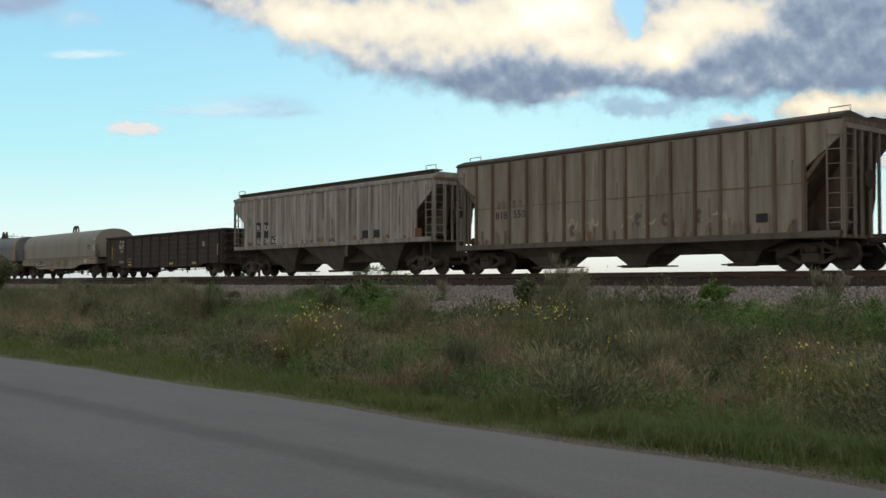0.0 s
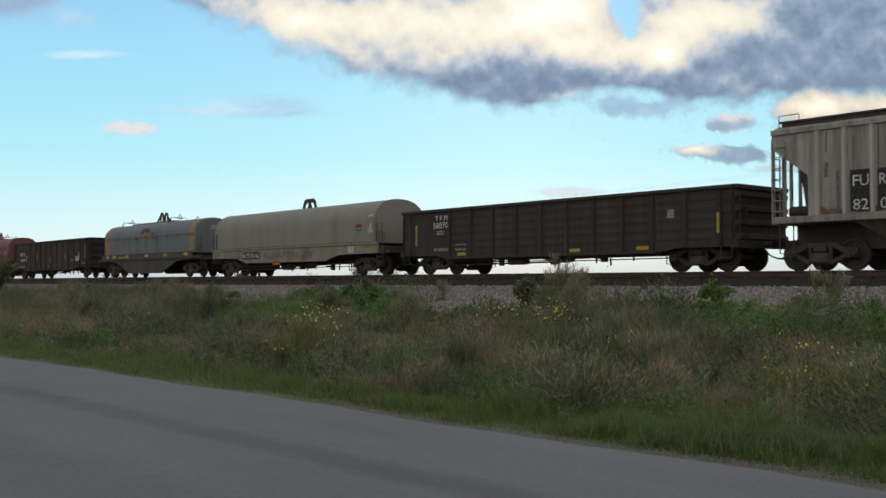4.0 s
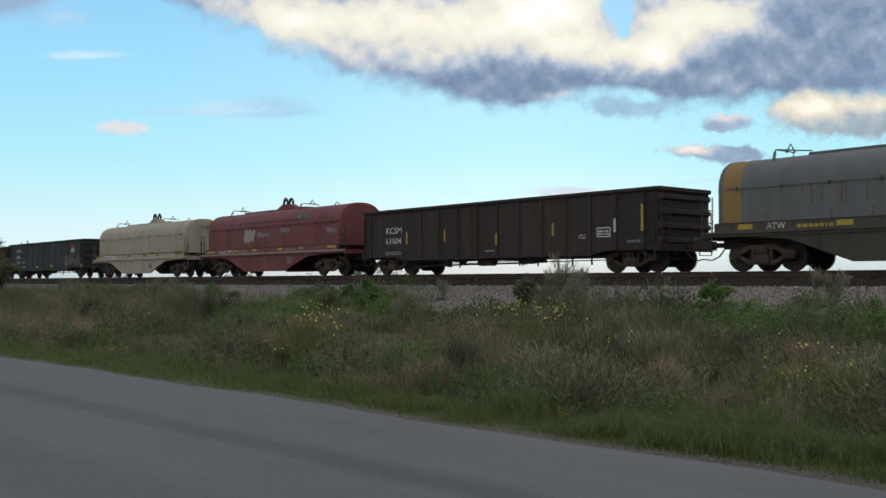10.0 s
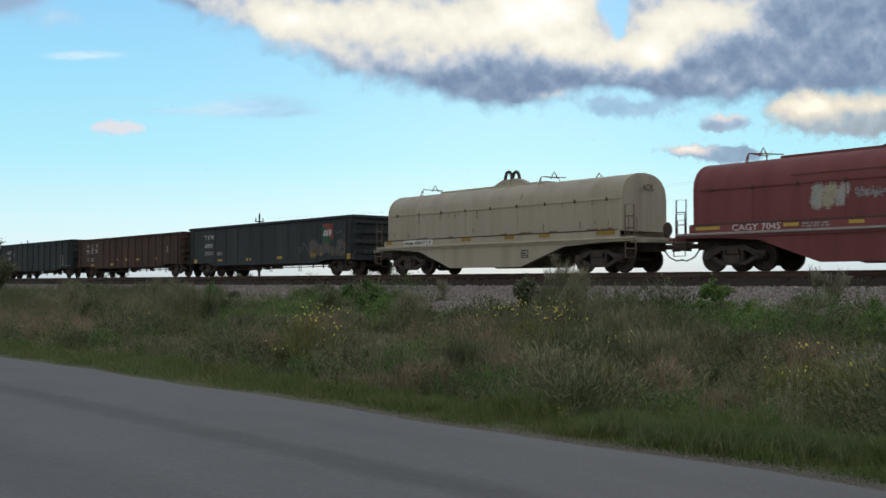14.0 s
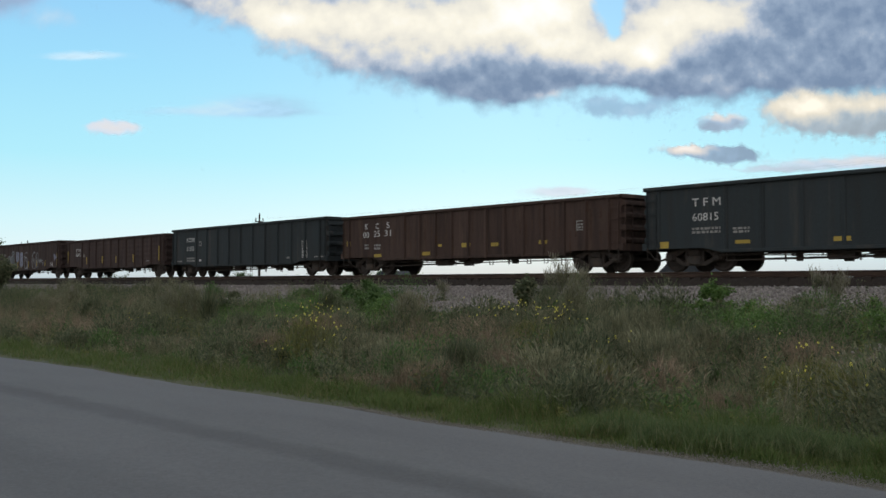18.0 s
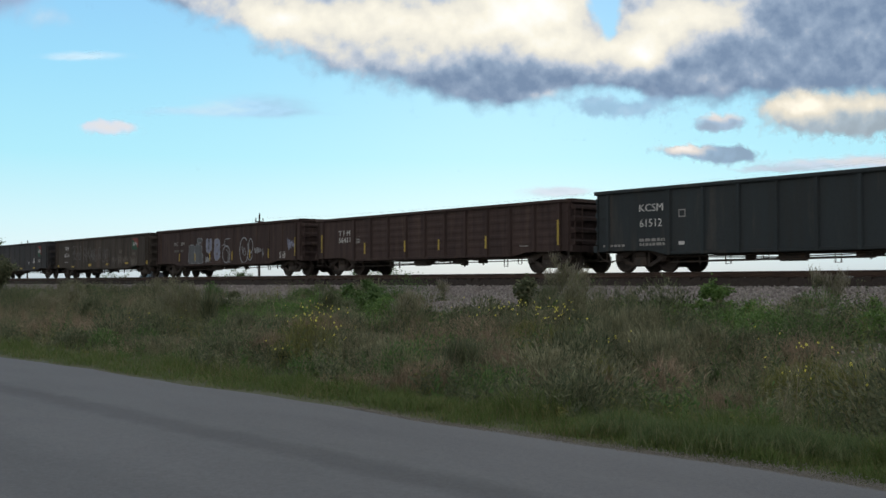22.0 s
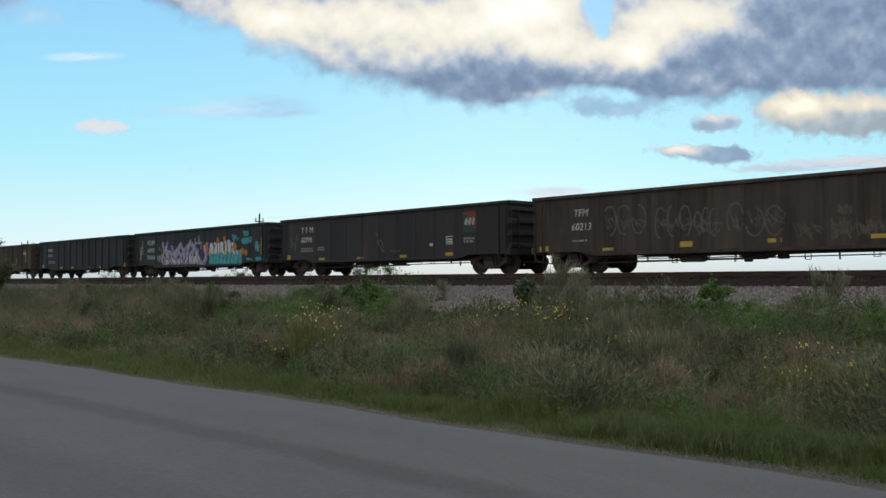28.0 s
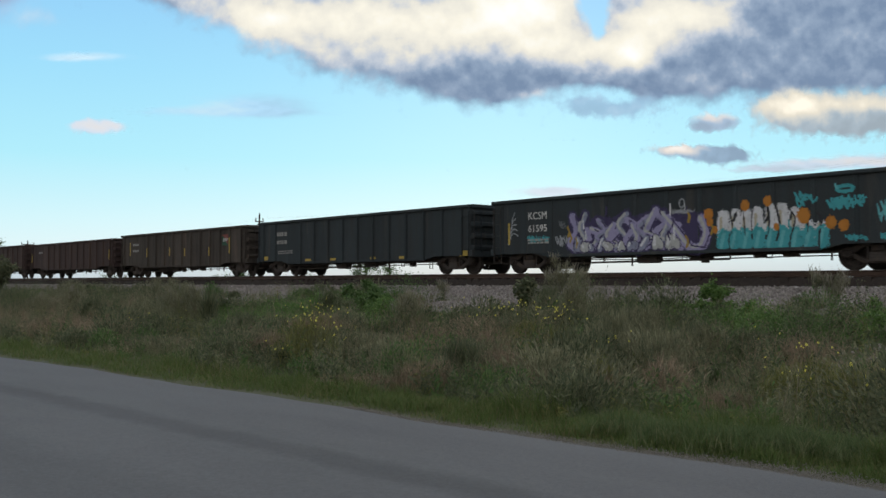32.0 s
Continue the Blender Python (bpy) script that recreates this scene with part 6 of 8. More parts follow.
utility_pole(-104.2, 59.5, 8.7, 0.55, 0.75, "weathered wooden utility pole with a short crossarm")
utility_pole(-205.9, 65.9, 8.9, 1.25, 0.5, "weathered wooden utility pole with a wide crossarm")
for dy in (-0.47, 0.47):
    wire((-104.2, 59.5 + dy, 9.05), (-205.9, 65.9 + dy, 9.4), 1.0)
    wire((-104.2, 59.5 + dy, 9.05), (-2.0, 53.5 + dy, 9.2), 1.0)
utility_pole(-2.0, 53.5, 8.7, 0.55, 0.75, "weathered wooden utility pole with a short crossarm")
shrub("tree", "thin scraggly tree beyond the track", -189.5, 54.6, 9.3, 5.0, LEAF, 2600, 0, (0.2, 0.5), 31)


def build_highway():
    s = Shape().add([(-900, 38.0, 0.93), (900, 38.0, 0.93), (900, 46.5, 0.93), (-900, 46.5, 0.93)], [(0, 1, 2, 3)])
    tagged(part("highway", s, MAT["asphalt"]), "asphalt highway beyond the track", "road", kind="structure")


build_highway()
CARPAINT = {k: surface(k + "_car_paint", c, tuple(0.85 * v for v in c), None, 2, (1, 1, 1), 0.3, 0.2, 60, 0.0, 0.3) for k, c in (("dark", (0.03, 0.033, 0.04)), ("white", (0.6, 0.6, 0.6)))}
WINDOW = surface("car_glass", (0.02, 0.024, 0.028), (0.03, 0.034, 0.038), None, 2, (1, 1, 1), 0.15, 0.0, 60, 0.0)


def road_car(paint, label, tall=False):
    """A passenger car with body, cabin, windows and four wheels; x is its front."""
    ob = thing("passenger_car", label, "car", "cars on the highway")
    m = CARPAINT[paint]
    r = 0.15 if tall else 0.0
    ring = [(-2.25, 0.3), (-2.3, 0.7), (-2.2, 0.92 + r), (-1.2, 0.98 + r), (0.9, 0.95 + r), (2.0, 0.82 + r), (2.28, 0.6), (2.25, 0.3)]
    part("body", Shape().extrude_y(ring, -0.88, 0.88), m, ob)
    top = 1.42 + 2 * r
    cab = Shape().add([(-1.9, -0.8, 0.97 + r), (1.0, -0.8, 0.95 + r), (0.35, -0.62, top), (-1.2 - r * 2, -0.62, top), (-1.9, 0.8, 0.97 + r), (1.0, 0.8, 0.95 + r), (0.35, 0.62, top), (-1.2 - r * 2, 0.62, top)],
                      [(0, 1, 2, 3), (7, 6, 5, 4), (3, 2, 6, 7), (0, 4, 5, 1), (1, 5, 6, 2), (0, 3, 7, 4)])
    part("cabin", cab, m, ob)
    for k in (-1, 1):
        for x0, x1, a, b in ((-1.62, -0.55, -1.15, -0.5), (-0.45, 0.72, -0.42, 0.22)):
            y0, y1 = k * 0.80, k * 0.655
            part("window", Shape().add([(x0, y0, 1.02 + r), (x1, y0, 1.02 + r), (b, y1, top - 0.06), (a, y1, top - 0.06), (x0, y0 * 0.97, 1.02 + r), (x1, y0 * 0.97, 1.02 + r), (b, y1 * 0.97, top - 0.06), (a, y1 * 0.97, top - 0.06)],
                                       [(0, 1, 2, 3), (7, 6, 5, 4), (0, 4, 5, 1), (1, 5, 6, 2), (2, 6, 7, 3), (3, 7, 4, 0)]), WINDOW, ob)
    for x in (-1.4, 1.4):
        for y in (-0.8, 0.8):
            part("wheel", Shape().disc_y(x, 0.32, [(y - 0.1, 0.2), (y - 0.09, 0.32), (y + 0.09, 0.32), (y + 0.1, 0.2)], 16), MAT["under"], ob)
    return ob


east_car = road_car("dark", "dark passenger car driving on the highway")
west_car = road_car("dark", "dark tall passenger car driving on the highway", True)

# ---- clouds: thin luminous sheets far behind everything, drifting slowly ----
RIGHT = Vector((math.sin(YAW), math.cos(YAW), 0))
AHEAD = Vector((-math.cos(YAW) * math.cos(PITCH), math.sin(YAW) * math.cos(PITCH), math.sin(PITCH)))
UPWARD = RIGHT.cross(AHEAD)
CLOUDS = []


def cloud_surface(name, blobs, lit, bright, grey, edge=0.42, puff=0.5, scale=1.5, stretch=1.0, soft=0.22, torn=0.3, shade=0.55, thin=1.0, tones=(), relief=0.3):
    """Broken cloud: soft lobes torn by noise, sunlit and shaded tones painted into the emission. blobs and lit: (x, y,
    half width, half height, weight) on the sheet.
    """
    m = bpy.data.materials.new(name)
    m.use_nodes = True
    nt = m.node_tree
    nt.nodes.clear()
    tc = node(nt, "TexCoord")
    flat = node(nt, "Mapping")
    flat.inputs["Scale"].default_value = (1, stretch, 1)
    nt.links.new(tc.outputs["Object"], flat.inputs[0])
    big = node(nt, "TexNoise", Scale=scale, Detail=5.0, Roughness=0.5)
    fine = node(nt, "TexNoise", Scale=scale * 1.9, Detail=6.0, Roughness=0.52)
    tone_n = node(nt, "TexNoise", Scale=scale * 1.15, Detail=6.0, Roughness=0.5)
    sunward = nt.nodes.new("ShaderNodeVectorMath")
    sunward.operation = "ADD"
    sunward.inputs[1].default_value = (0.03, 0.2, 0)
    nt.links.new(flat.outputs[0], sunward.inputs[0])
    ahead = node(nt, "TexNoise", Scale=scale * 1.9, Detail=4.0, Roughness=0.5)
    nt.links.new(sunward.outputs[0], ahead.inputs["Vector"])
    for n in (big, fine, tone_n):
        nt.links.new(flat.outputs[0], n.inputs["Vector"])
    warp = nt.nodes.new("ShaderNodeVectorMath")
    warp.operation = "MULTIPLY_ADD"
    warp.inputs[1].default_value = (puff * 1.3, puff, 0)
    nt.links.new(big.outputs[1], warp.inputs[0])
    nt.links.new(tc.outputs["Object"], warp.inputs[2])
    warp2 = nt.nodes.new("ShaderNodeVectorMath")
    warp2.operation = "ADD"
    warp2.inputs[1].default_value = (-0.65 * puff, -0.5 * puff, 0)
    nt.links.new(warp.outputs[0], warp2.inputs[0])

    def math_node(kind, a, b, c=None):
        n = node(nt, "Math")
        n.operation = kind
        for i, v in enumerate((a, b, c)):
            if isinstance(v, (int, float)):
                n.inputs[i].default_value = v
            elif v is not None:
                nt.links.new(v, n.inputs[i])
        return n.outputs[0]

    def lobes(items):
        total = None
        for x, y, a, b, w in items:
            mp = node(nt, "Mapping")
            mp.inputs["Location"].default_value = (-x / a, -y / b, 0)
            mp.inputs["Scale"].default_value = (1 / a, 1 / b, 0)
            nt.links.new(warp2.outputs[0], mp.inputs[0])
            sq = nt.nodes.new("ShaderNodeVectorMath")
            sq.operation = "DOT_PRODUCT"
            nt.links.new(mp.outputs[0], sq.inputs[0])
            nt.links.new(mp.outputs[0], sq.inputs[1])
            g = math_node("POWER", 2.718, math_node("MULTIPLY", sq.outputs["Value"], -0.8))
            total = math_node("MULTIPLY", g, w) if total is None else math_node("MULTIPLY_ADD", g, w, total)
        return total

    def smooth(src, lo, hi):
        r = node(nt, "MapRange")
        r.interpolation_type = "SMOOTHSTEP"
        r.inputs[1].default_value, r.inputs[2].default_value = lo, hi
        nt.links.new(src, r.inputs[0])
        return r.outputs[0]

    body = math_node("ADD", lobes(blobs), math_node("MULTIPLY", math_node("SUBTRACT", fine.outputs[0], 0.5), torn * 2))
    alpha = math_node("MULTIPLY", smooth(body, edge - soft, edge + soft), thin)
    light = math_node("MULTIPLY", math_node("SUBTRACT", tone_n.outputs[0], 0.5), shade * 2)
    light = math_node("ADD", lobes(lit), light) if lit else math_node("ADD", light, 0.2)
    light = math_node("ADD", light, math_node("MULTIPLY", math_node("SUBTRACT", fine.outputs[0], ahead.outputs[0]), relief))
    tone = node(nt, "ValToRGB")
    cr = tone.color_ramp
    mid = tuple(0.45 * a + 0.5 * b for a, b in zip(grey, bright))
    for i, (p, c) in enumerate(tones or ((0.0, tuple(0.85 * v for v in grey)), (1.0, tuple(1.15 * v for v in bright)), (0.2, grey), (0.45, mid), (0.7, tuple(0.88 * v for v in bright)))):
        e = cr.elements[i] if i < 2 else cr.elements.new(p)
        e.position, e.color = p, (*c, 1)
    nt.links.new(light, tone.inputs[0])
    em = node(nt, "Emission")
    nt.links.new(tone.outputs[0], em.inputs[0])
    clear = node(nt, "BsdfTransparent")
    ms = node(nt, "MixShader")
    nt.links.new(alpha, ms.inputs[0])
    nt.links.new(clear.outputs[0], ms.inputs[1])
    nt.links.new(em.outputs[0], ms.inputs[2])
    out = node(nt, "OutputMaterial")
    nt.links.new(ms.outputs[0], out.inputs[0])
    return m


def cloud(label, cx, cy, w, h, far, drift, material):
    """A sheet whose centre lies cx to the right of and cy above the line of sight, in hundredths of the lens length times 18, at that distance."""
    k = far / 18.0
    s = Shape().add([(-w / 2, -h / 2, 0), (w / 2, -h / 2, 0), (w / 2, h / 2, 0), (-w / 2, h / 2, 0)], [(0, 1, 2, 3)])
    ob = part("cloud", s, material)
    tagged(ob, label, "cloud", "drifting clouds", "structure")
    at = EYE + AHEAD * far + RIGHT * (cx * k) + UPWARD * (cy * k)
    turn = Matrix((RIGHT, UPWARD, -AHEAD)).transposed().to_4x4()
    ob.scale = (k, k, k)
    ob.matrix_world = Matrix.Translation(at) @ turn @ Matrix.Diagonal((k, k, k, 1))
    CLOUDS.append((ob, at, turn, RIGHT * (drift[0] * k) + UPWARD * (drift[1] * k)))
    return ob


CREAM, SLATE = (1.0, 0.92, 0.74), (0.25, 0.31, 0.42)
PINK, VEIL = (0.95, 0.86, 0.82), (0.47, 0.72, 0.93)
# the great bank over the train; the low sun's backlight is painted into its tones
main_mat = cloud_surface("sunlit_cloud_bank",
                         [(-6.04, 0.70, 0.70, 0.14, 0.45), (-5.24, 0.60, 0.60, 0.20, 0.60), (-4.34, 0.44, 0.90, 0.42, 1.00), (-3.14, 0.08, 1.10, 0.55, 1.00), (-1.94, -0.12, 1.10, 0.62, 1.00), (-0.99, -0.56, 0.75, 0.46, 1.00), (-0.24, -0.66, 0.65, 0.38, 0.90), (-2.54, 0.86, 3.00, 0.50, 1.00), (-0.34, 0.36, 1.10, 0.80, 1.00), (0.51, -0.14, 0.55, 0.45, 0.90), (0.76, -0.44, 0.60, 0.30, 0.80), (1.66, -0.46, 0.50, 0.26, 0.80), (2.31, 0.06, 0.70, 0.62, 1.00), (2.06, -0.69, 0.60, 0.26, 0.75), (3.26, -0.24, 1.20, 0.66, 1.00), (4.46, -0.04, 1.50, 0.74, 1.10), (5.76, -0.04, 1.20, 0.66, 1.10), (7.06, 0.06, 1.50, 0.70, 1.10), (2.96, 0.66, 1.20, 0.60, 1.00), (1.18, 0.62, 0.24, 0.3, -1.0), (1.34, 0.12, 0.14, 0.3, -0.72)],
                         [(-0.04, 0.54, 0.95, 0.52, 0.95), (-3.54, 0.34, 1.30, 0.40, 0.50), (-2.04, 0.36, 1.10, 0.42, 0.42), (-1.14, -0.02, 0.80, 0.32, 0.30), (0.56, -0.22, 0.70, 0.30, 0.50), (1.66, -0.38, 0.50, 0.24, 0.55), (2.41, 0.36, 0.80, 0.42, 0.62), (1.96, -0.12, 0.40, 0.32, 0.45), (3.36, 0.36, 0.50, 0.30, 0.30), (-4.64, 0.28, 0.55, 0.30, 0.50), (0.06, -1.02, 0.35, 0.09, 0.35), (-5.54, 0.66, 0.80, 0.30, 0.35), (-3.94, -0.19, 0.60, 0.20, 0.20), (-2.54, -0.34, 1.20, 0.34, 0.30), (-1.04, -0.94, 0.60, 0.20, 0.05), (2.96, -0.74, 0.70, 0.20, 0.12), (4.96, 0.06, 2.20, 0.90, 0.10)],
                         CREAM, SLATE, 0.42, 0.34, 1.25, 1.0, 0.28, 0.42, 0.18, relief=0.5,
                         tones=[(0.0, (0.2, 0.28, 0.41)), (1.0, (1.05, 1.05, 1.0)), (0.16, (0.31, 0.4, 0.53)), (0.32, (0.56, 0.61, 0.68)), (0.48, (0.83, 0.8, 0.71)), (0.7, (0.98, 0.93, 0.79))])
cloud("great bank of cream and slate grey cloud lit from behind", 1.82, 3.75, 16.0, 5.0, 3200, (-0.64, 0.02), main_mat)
wisp = cloud_surface("blue_grey_wisps", [(-0.5, 0.0, 0.45, 0.16, 0.8), (0.1, -0.1, 0.6, 0.14, 0.8), (0.6, 0.1, 0.25, 0.12, 0.7)], None, (0.6, 0.72, 0.88), (0.3, 0.44, 0.62), 0.5, 0.3, 2.0, 1.0, 0.4, 0.8, 0.3, 0.7)
cloud("blue-grey shreds of cloud below the great bank", 3.36, 2.56, 3.2, 1.3, 3000, (-0.62, 0.0), wisp)
low_right = cloud_surface("lit_low_cloud", [(-0.6, 0.1, 0.5, 0.28, 0.9), (0.3, 0.0, 0.9, 0.3, 1.0), (1.4, 0.05, 1.2, 0.3, 1.0)], [(-0.6, 0.15, 0.55, 0.3, 0.75), (0.4, 0.2, 0.9, 0.17, 0.5), (1.4, 0.22, 1.0, 0.16, 0.4)], (0.95, 0.88, 0.73), (0.42, 0.5, 0.56), 0.42, 0.3, 2.0, 1.0, 0.28, 0.55, 0.4)
cloud("cream-topped cloud with a grey base", 6.96, 2.36, 5.0, 1.8, 3050, (-0.42, 0.02), low_right)
small_mat = cloud_surface("small_low_cloud", [(-0.35, 0.03, 0.42, 0.085, 0.9), (0.3, 0.0, 0.45, 0.12, 0.9), (0.55, -0.08, 0.42, 0.11, 0.9)], [(-0.3, 0.06, 0.45, 0.1, 0.8)], (0.93, 0.86, 0.79), (0.33, 0.46, 0.6), 0.45, 0.28, 2.6, 1.0, 0.32, 0.55, 0.35)
cloud("small flat cloud, pink-cream and slate", 4.66, 1.71, 2.8, 1.0, 2950, (-0.36, 0.0), small_mat)
tiny_mat = cloud_surface("tiny_cloud", [(0.0, 0.0, 0.33, 0.13, 0.9), (-0.2, -0.08, 0.3, 0.09, 0.8)], [(0.0, 0.1, 0.4, 0.1, 0.7)], (0.9, 0.84, 0.8), (0.4, 0.52, 0.66), 0.45, 0.28, 2.6, 1.0, 0.34, 0.55, 0.35)
cloud("small grey cloud with a pale top", 5.06, 2.26, 1.8, 1.0, 2900, (-0.34, 0.0), tiny_mat)
pink_mat = cloud_surface("pink_cloud", [(0.0, 0.0, 0.42, 0.1, 0.9), (-0.15, 0.05, 0.28, 0.09, 0.8)], [(0.0, 0.03, 0.5, 0.1, 0.55)], PINK, (0.7, 0.76, 0.86), 0.45, 0.22, 2.6, 1.0, 0.32, 0.4, 0.2, 0.9)
cloud("small pinkish cloud", -5.69, 2.13, 1.9, 0.9, 2980, (-0.66, 0.04), pink_mat)
lens_mat = cloud_surface("veil_cloud", [(0.35, 0.03, 0.85, 0.17, 0.9), (-0.8, -0.06, 1.0, 0.07, 0.6), (0.6, -0.1, 0.9, 0.06, 0.4)], [(-0.6, 0.0, 0.9, 0.2, 0.5)], (0.72, 0.93, 1.0), VEIL, 0.5, 0.1, 1.6, 3.0, 0.45, 0.2, 0.2, 0.85)
cloud("thin lavender veil of cloud", -3.64, 2.5, 4.4, 1.1, 3150, (-0.05, 0.0), lens_mat)
streak_mat = cloud_surface("white_streak", [(0.0, 0.0, 0.6, 0.07, 0.7), (-0.4, -0.04, 0.4, 0.05, 0.5)], None, (0.85, 0.97, 1.0), (0.68, 0.88, 1.0), 0.5, 0.1, 1.8, 3.0, 0.45, 0.2, 0.2, 0.8)
cloud("thin white streak of cloud", -6.24, 3.44, 2.4, 0.8, 3120, (-0.05, -0.05), streak_mat)
corner_mat = cloud_surface("lavender_cloud", [(-0.4, 0.15, 0.85, 0.3, 0.9), (0.3, 0.3, 0.6, 0.2, 0.6), (1.0, -0.2, 0.5, 0.18, 0.45)], [(1.0, -0.2, 0.5, 0.3, 0.6)], (0.66, 0.84, 0.98), (0.38, 0.5, 0.7), 0.5, 0.25, 1.8, 1.0, 0.4, 0.25, 0.2, 0.85)
cloud("soft lavender-grey cloud", -7.74, 4.26, 3.8, 1.8, 3080, (-0.8, 0.03), corner_mat)
faint_mat = cloud_surface("faint_pink_bar", [(0.0, 0.0, 0.55, 0.09, 0.7), (0.3, 0.03, 0.4, 0.07, 0.6)], None, (0.86, 0.84, 0.88), (0.72, 0.74, 0.83), 0.5, 0.12, 2.0, 2.0, 0.4, 0.22, 0.2, 0.75)
cloud("faint pinkish bar of cloud", 2.0, 1.0, 2.6, 0.9, 2960, (-0.3, 0.0), faint_mat)
bar_mat = cloud_surface("low_pink_bars", [(0.3, 0.05, 1.1, 0.09, 0.8), (-0.8, -0.05, 0.7, 0.05, 0.6), (1.6, 0.12, 0.9, 0.1, 0.8)], [(0.9, 0.1, 1.2, 0.1, 0.5)], (0.9, 0.82, 0.78), (0.62, 0.69, 0.8), 0.45, 0.15, 2.0, 2.0, 0.35, 0.25, 0.2, 0.9)
cloud("low pinkish bars of cloud", 6.7, 1.46, 5.2, 1.1, 3020, (-0.4, 0.0), bar_mat)


# ---- writing, plates, emblems and sprayed paint on the cars ----
def scribble(rnd, x0, x1, z0, z1, n):
    return curve_points([(x0 + (x1 - x0) * (i + rnd.uniform(-0.4, 0.4)) / (n - 1), rnd.uniform(z0, z1)) for i in range(n)], 6)


def tag(rnd, colour, w, x0, x1, z0, z1, n):
    """A quick sprayed tag: crossing, unreadable strokes over n places."""
    out, step, h = [], (x1 - x0) / n, z1 - z0
    for i in range(3 * n):
        x, a, b = x0 + (i % (2 * n)) * step / 2, z0 + rnd.uniform(0, 0.4) * h, z1 - rnd.uniform(0, 0.35) * h
        k = rnd.uniform(0.2, 0.8)
        p = [(x + rnd.uniform(-0.2, 0.3) * step, b), (x + k * step, a), (x + rnd.uniform(0.1, 0.9) * step, a + k * (b - a)), (x + rnd.uniform(0.5, 1.4) * step, a + rnd.uniform(0, 0.9) * (b - a))]
        out.append((colour, w * rnd.uniform(0.6, 1.0), curve_points(p, 4)))
    return out


def loop(cx, cz, a, b, turns=1.0, start=0.0, n=22):
    return [(cx + a * math.cos(start + math.tau * turns * i / n), cz + b * math.sin(start + math.tau * turns * i / n)) for i in range(n + 1)]


def mark_hoppers():
    y = -1.544
    for a, b, z0, z1 in ((-5.85, -5.68, 2.45, 2.75), (-5.57, -5.4, 2.45, 2.75), (-5.0, -4.83, 2.47, 2.77), (-4.7, -4.53, 2.47, 2.77)):
        plate(hop_tan, a, b, z0, z1, SPRAY["stain"], y, "faded_mark")
    lettering("818", -5.95, 2.08, 0.3, hop_tan, MAT["black"], y, across=0.62)
    lettering("550", -4.98, 2.09, 0.3, hop_tan, MAT["black"], y, across=0.62)
    plate(hop_tan, 5.47, 5.87, 1.44, 1.71, MAT["black"], y, "data_panel")
    flat = lambda x, z: np.full(x.shape, -1.5385)
    rnd = random.Random(3)
    st = []
    for cx, cz in ((-1.0, 1.72), (-1.95, 1.74), (0.55, 1.7), (1.5, 1.66), (4.2, 1.6)):
        st += [("cream", 0.06, scribble(rnd, cx - 0.25, cx + 0.2, cz - 0.2, cz + 0.2, 6))]
    sprayed(hop_tan, "paint_smudge", "pale paint smudges", st, flat, 0.03, 0.6)
    streaks = []
    for i in range(20):
        x, zt = rnd.uniform(-7, 7), rnd.uniform(2.2, 4.1)
        streaks.append(("stain", rnd.uniform(0.03, 0.09), [(x, zt), (x + rnd.uniform(-.02, .02), zt - rnd.uniform(0.3, 1.2))]))
    for i in range(40):
        x = rnd.uniform(-7.2, 7.2)
        streaks.append((rnd.choice(["stain", "tanrust", "dust"]), rnd.uniform(0.05, 0.2), [(x, 1.15), (x + rnd.uniform(-.04, .04), 1.15 + rnd.uniform(0.05, 0.5))]))
    for cx, cz in ((1.0, 1.75), (2.1, 1.7), (3.4, 1.75), (-1.95, 1.5)):
        streaks += [("dust", 0.16, loop(cx, cz, 0.08, 0.14, 0.6, 1.0))]
    sprayed(hop_tan, "rust_streak", "rust streaks running down the side", streaks, flat, 0.02, 0.5)
    seam = Shape().box(-7.2, 7.2, -1.545, -1.53, 2.5, 2.53)
    part("weld_seam", seam, MAT["rust_shade"], hop_tan)
    plate(hop_grey, -6.07, -5.49, 1.62, 2.77, MAT["black"], y, "black_panel")
    plate(hop_grey, -5.29, -4.75, 1.62, 2.76, MAT["black"], y, "black_panel")
    plate(hop_grey, -4.52, -3.98, 1.62, 2.02, MAT["black"], y, "black_panel")
    for text, x, z, w, m in (("FU", -6.02, 2.32, 0.46, None), ("RX", -5.26, 2.32, 0.48, None), ("82", -6.0, 1.66, 0.44, None), ("08", -5.22, 1.66, 0.42, None), ("67", -4.47, 1.66, 0.44, None)):
        lettering(text, x, z, 0.32, hop_grey, m, y - 0.008, across=w)
    for a, b in ((3.46, 3.92), (4.32, 4.83)):
        plate(hop_grey, a, b, 1.65, 2.0, MAT["black"], y, "data_panel")
    plate(hop_grey, 7.3, 7.75, 1.55, 1.95, SPRAY["rust"], y, "rust_patch")
    streaks = []
    for i in range(22):
        x, zt = rnd.uniform(-7.3, 7.3), rnd.uniform(2.2, 4.0)
        streaks.append(("stain", rnd.uniform(0.04, 0.14), [(x, zt), (x + rnd.uniform(-.02, .02), zt - rnd.uniform(0.3, 1.4))]))
    for i in range(26):
        x = rnd.uniform(-7.3, 7.3)
        streaks.append((rnd.choice(["tanrust", "stain"]), rnd.uniform(0.06, 0.2), [(x, 1.62), (x + rnd.uniform(-.3, .3), 1.6 + rnd.uniform(0, 0.15))]))
    for i in range(16):
        x, low = rnd.uniform(-7.0, 7.0), rnd.uniform(1.6, 3.0)
        streaks.append((rnd.choice(["stain", "stain", "tanrust"]), rnd.uniform(0.03, 0.08), [(x, low), (x + rnd.uniform(-.02, .02), rnd.uniform(3.4, 4.0))]))
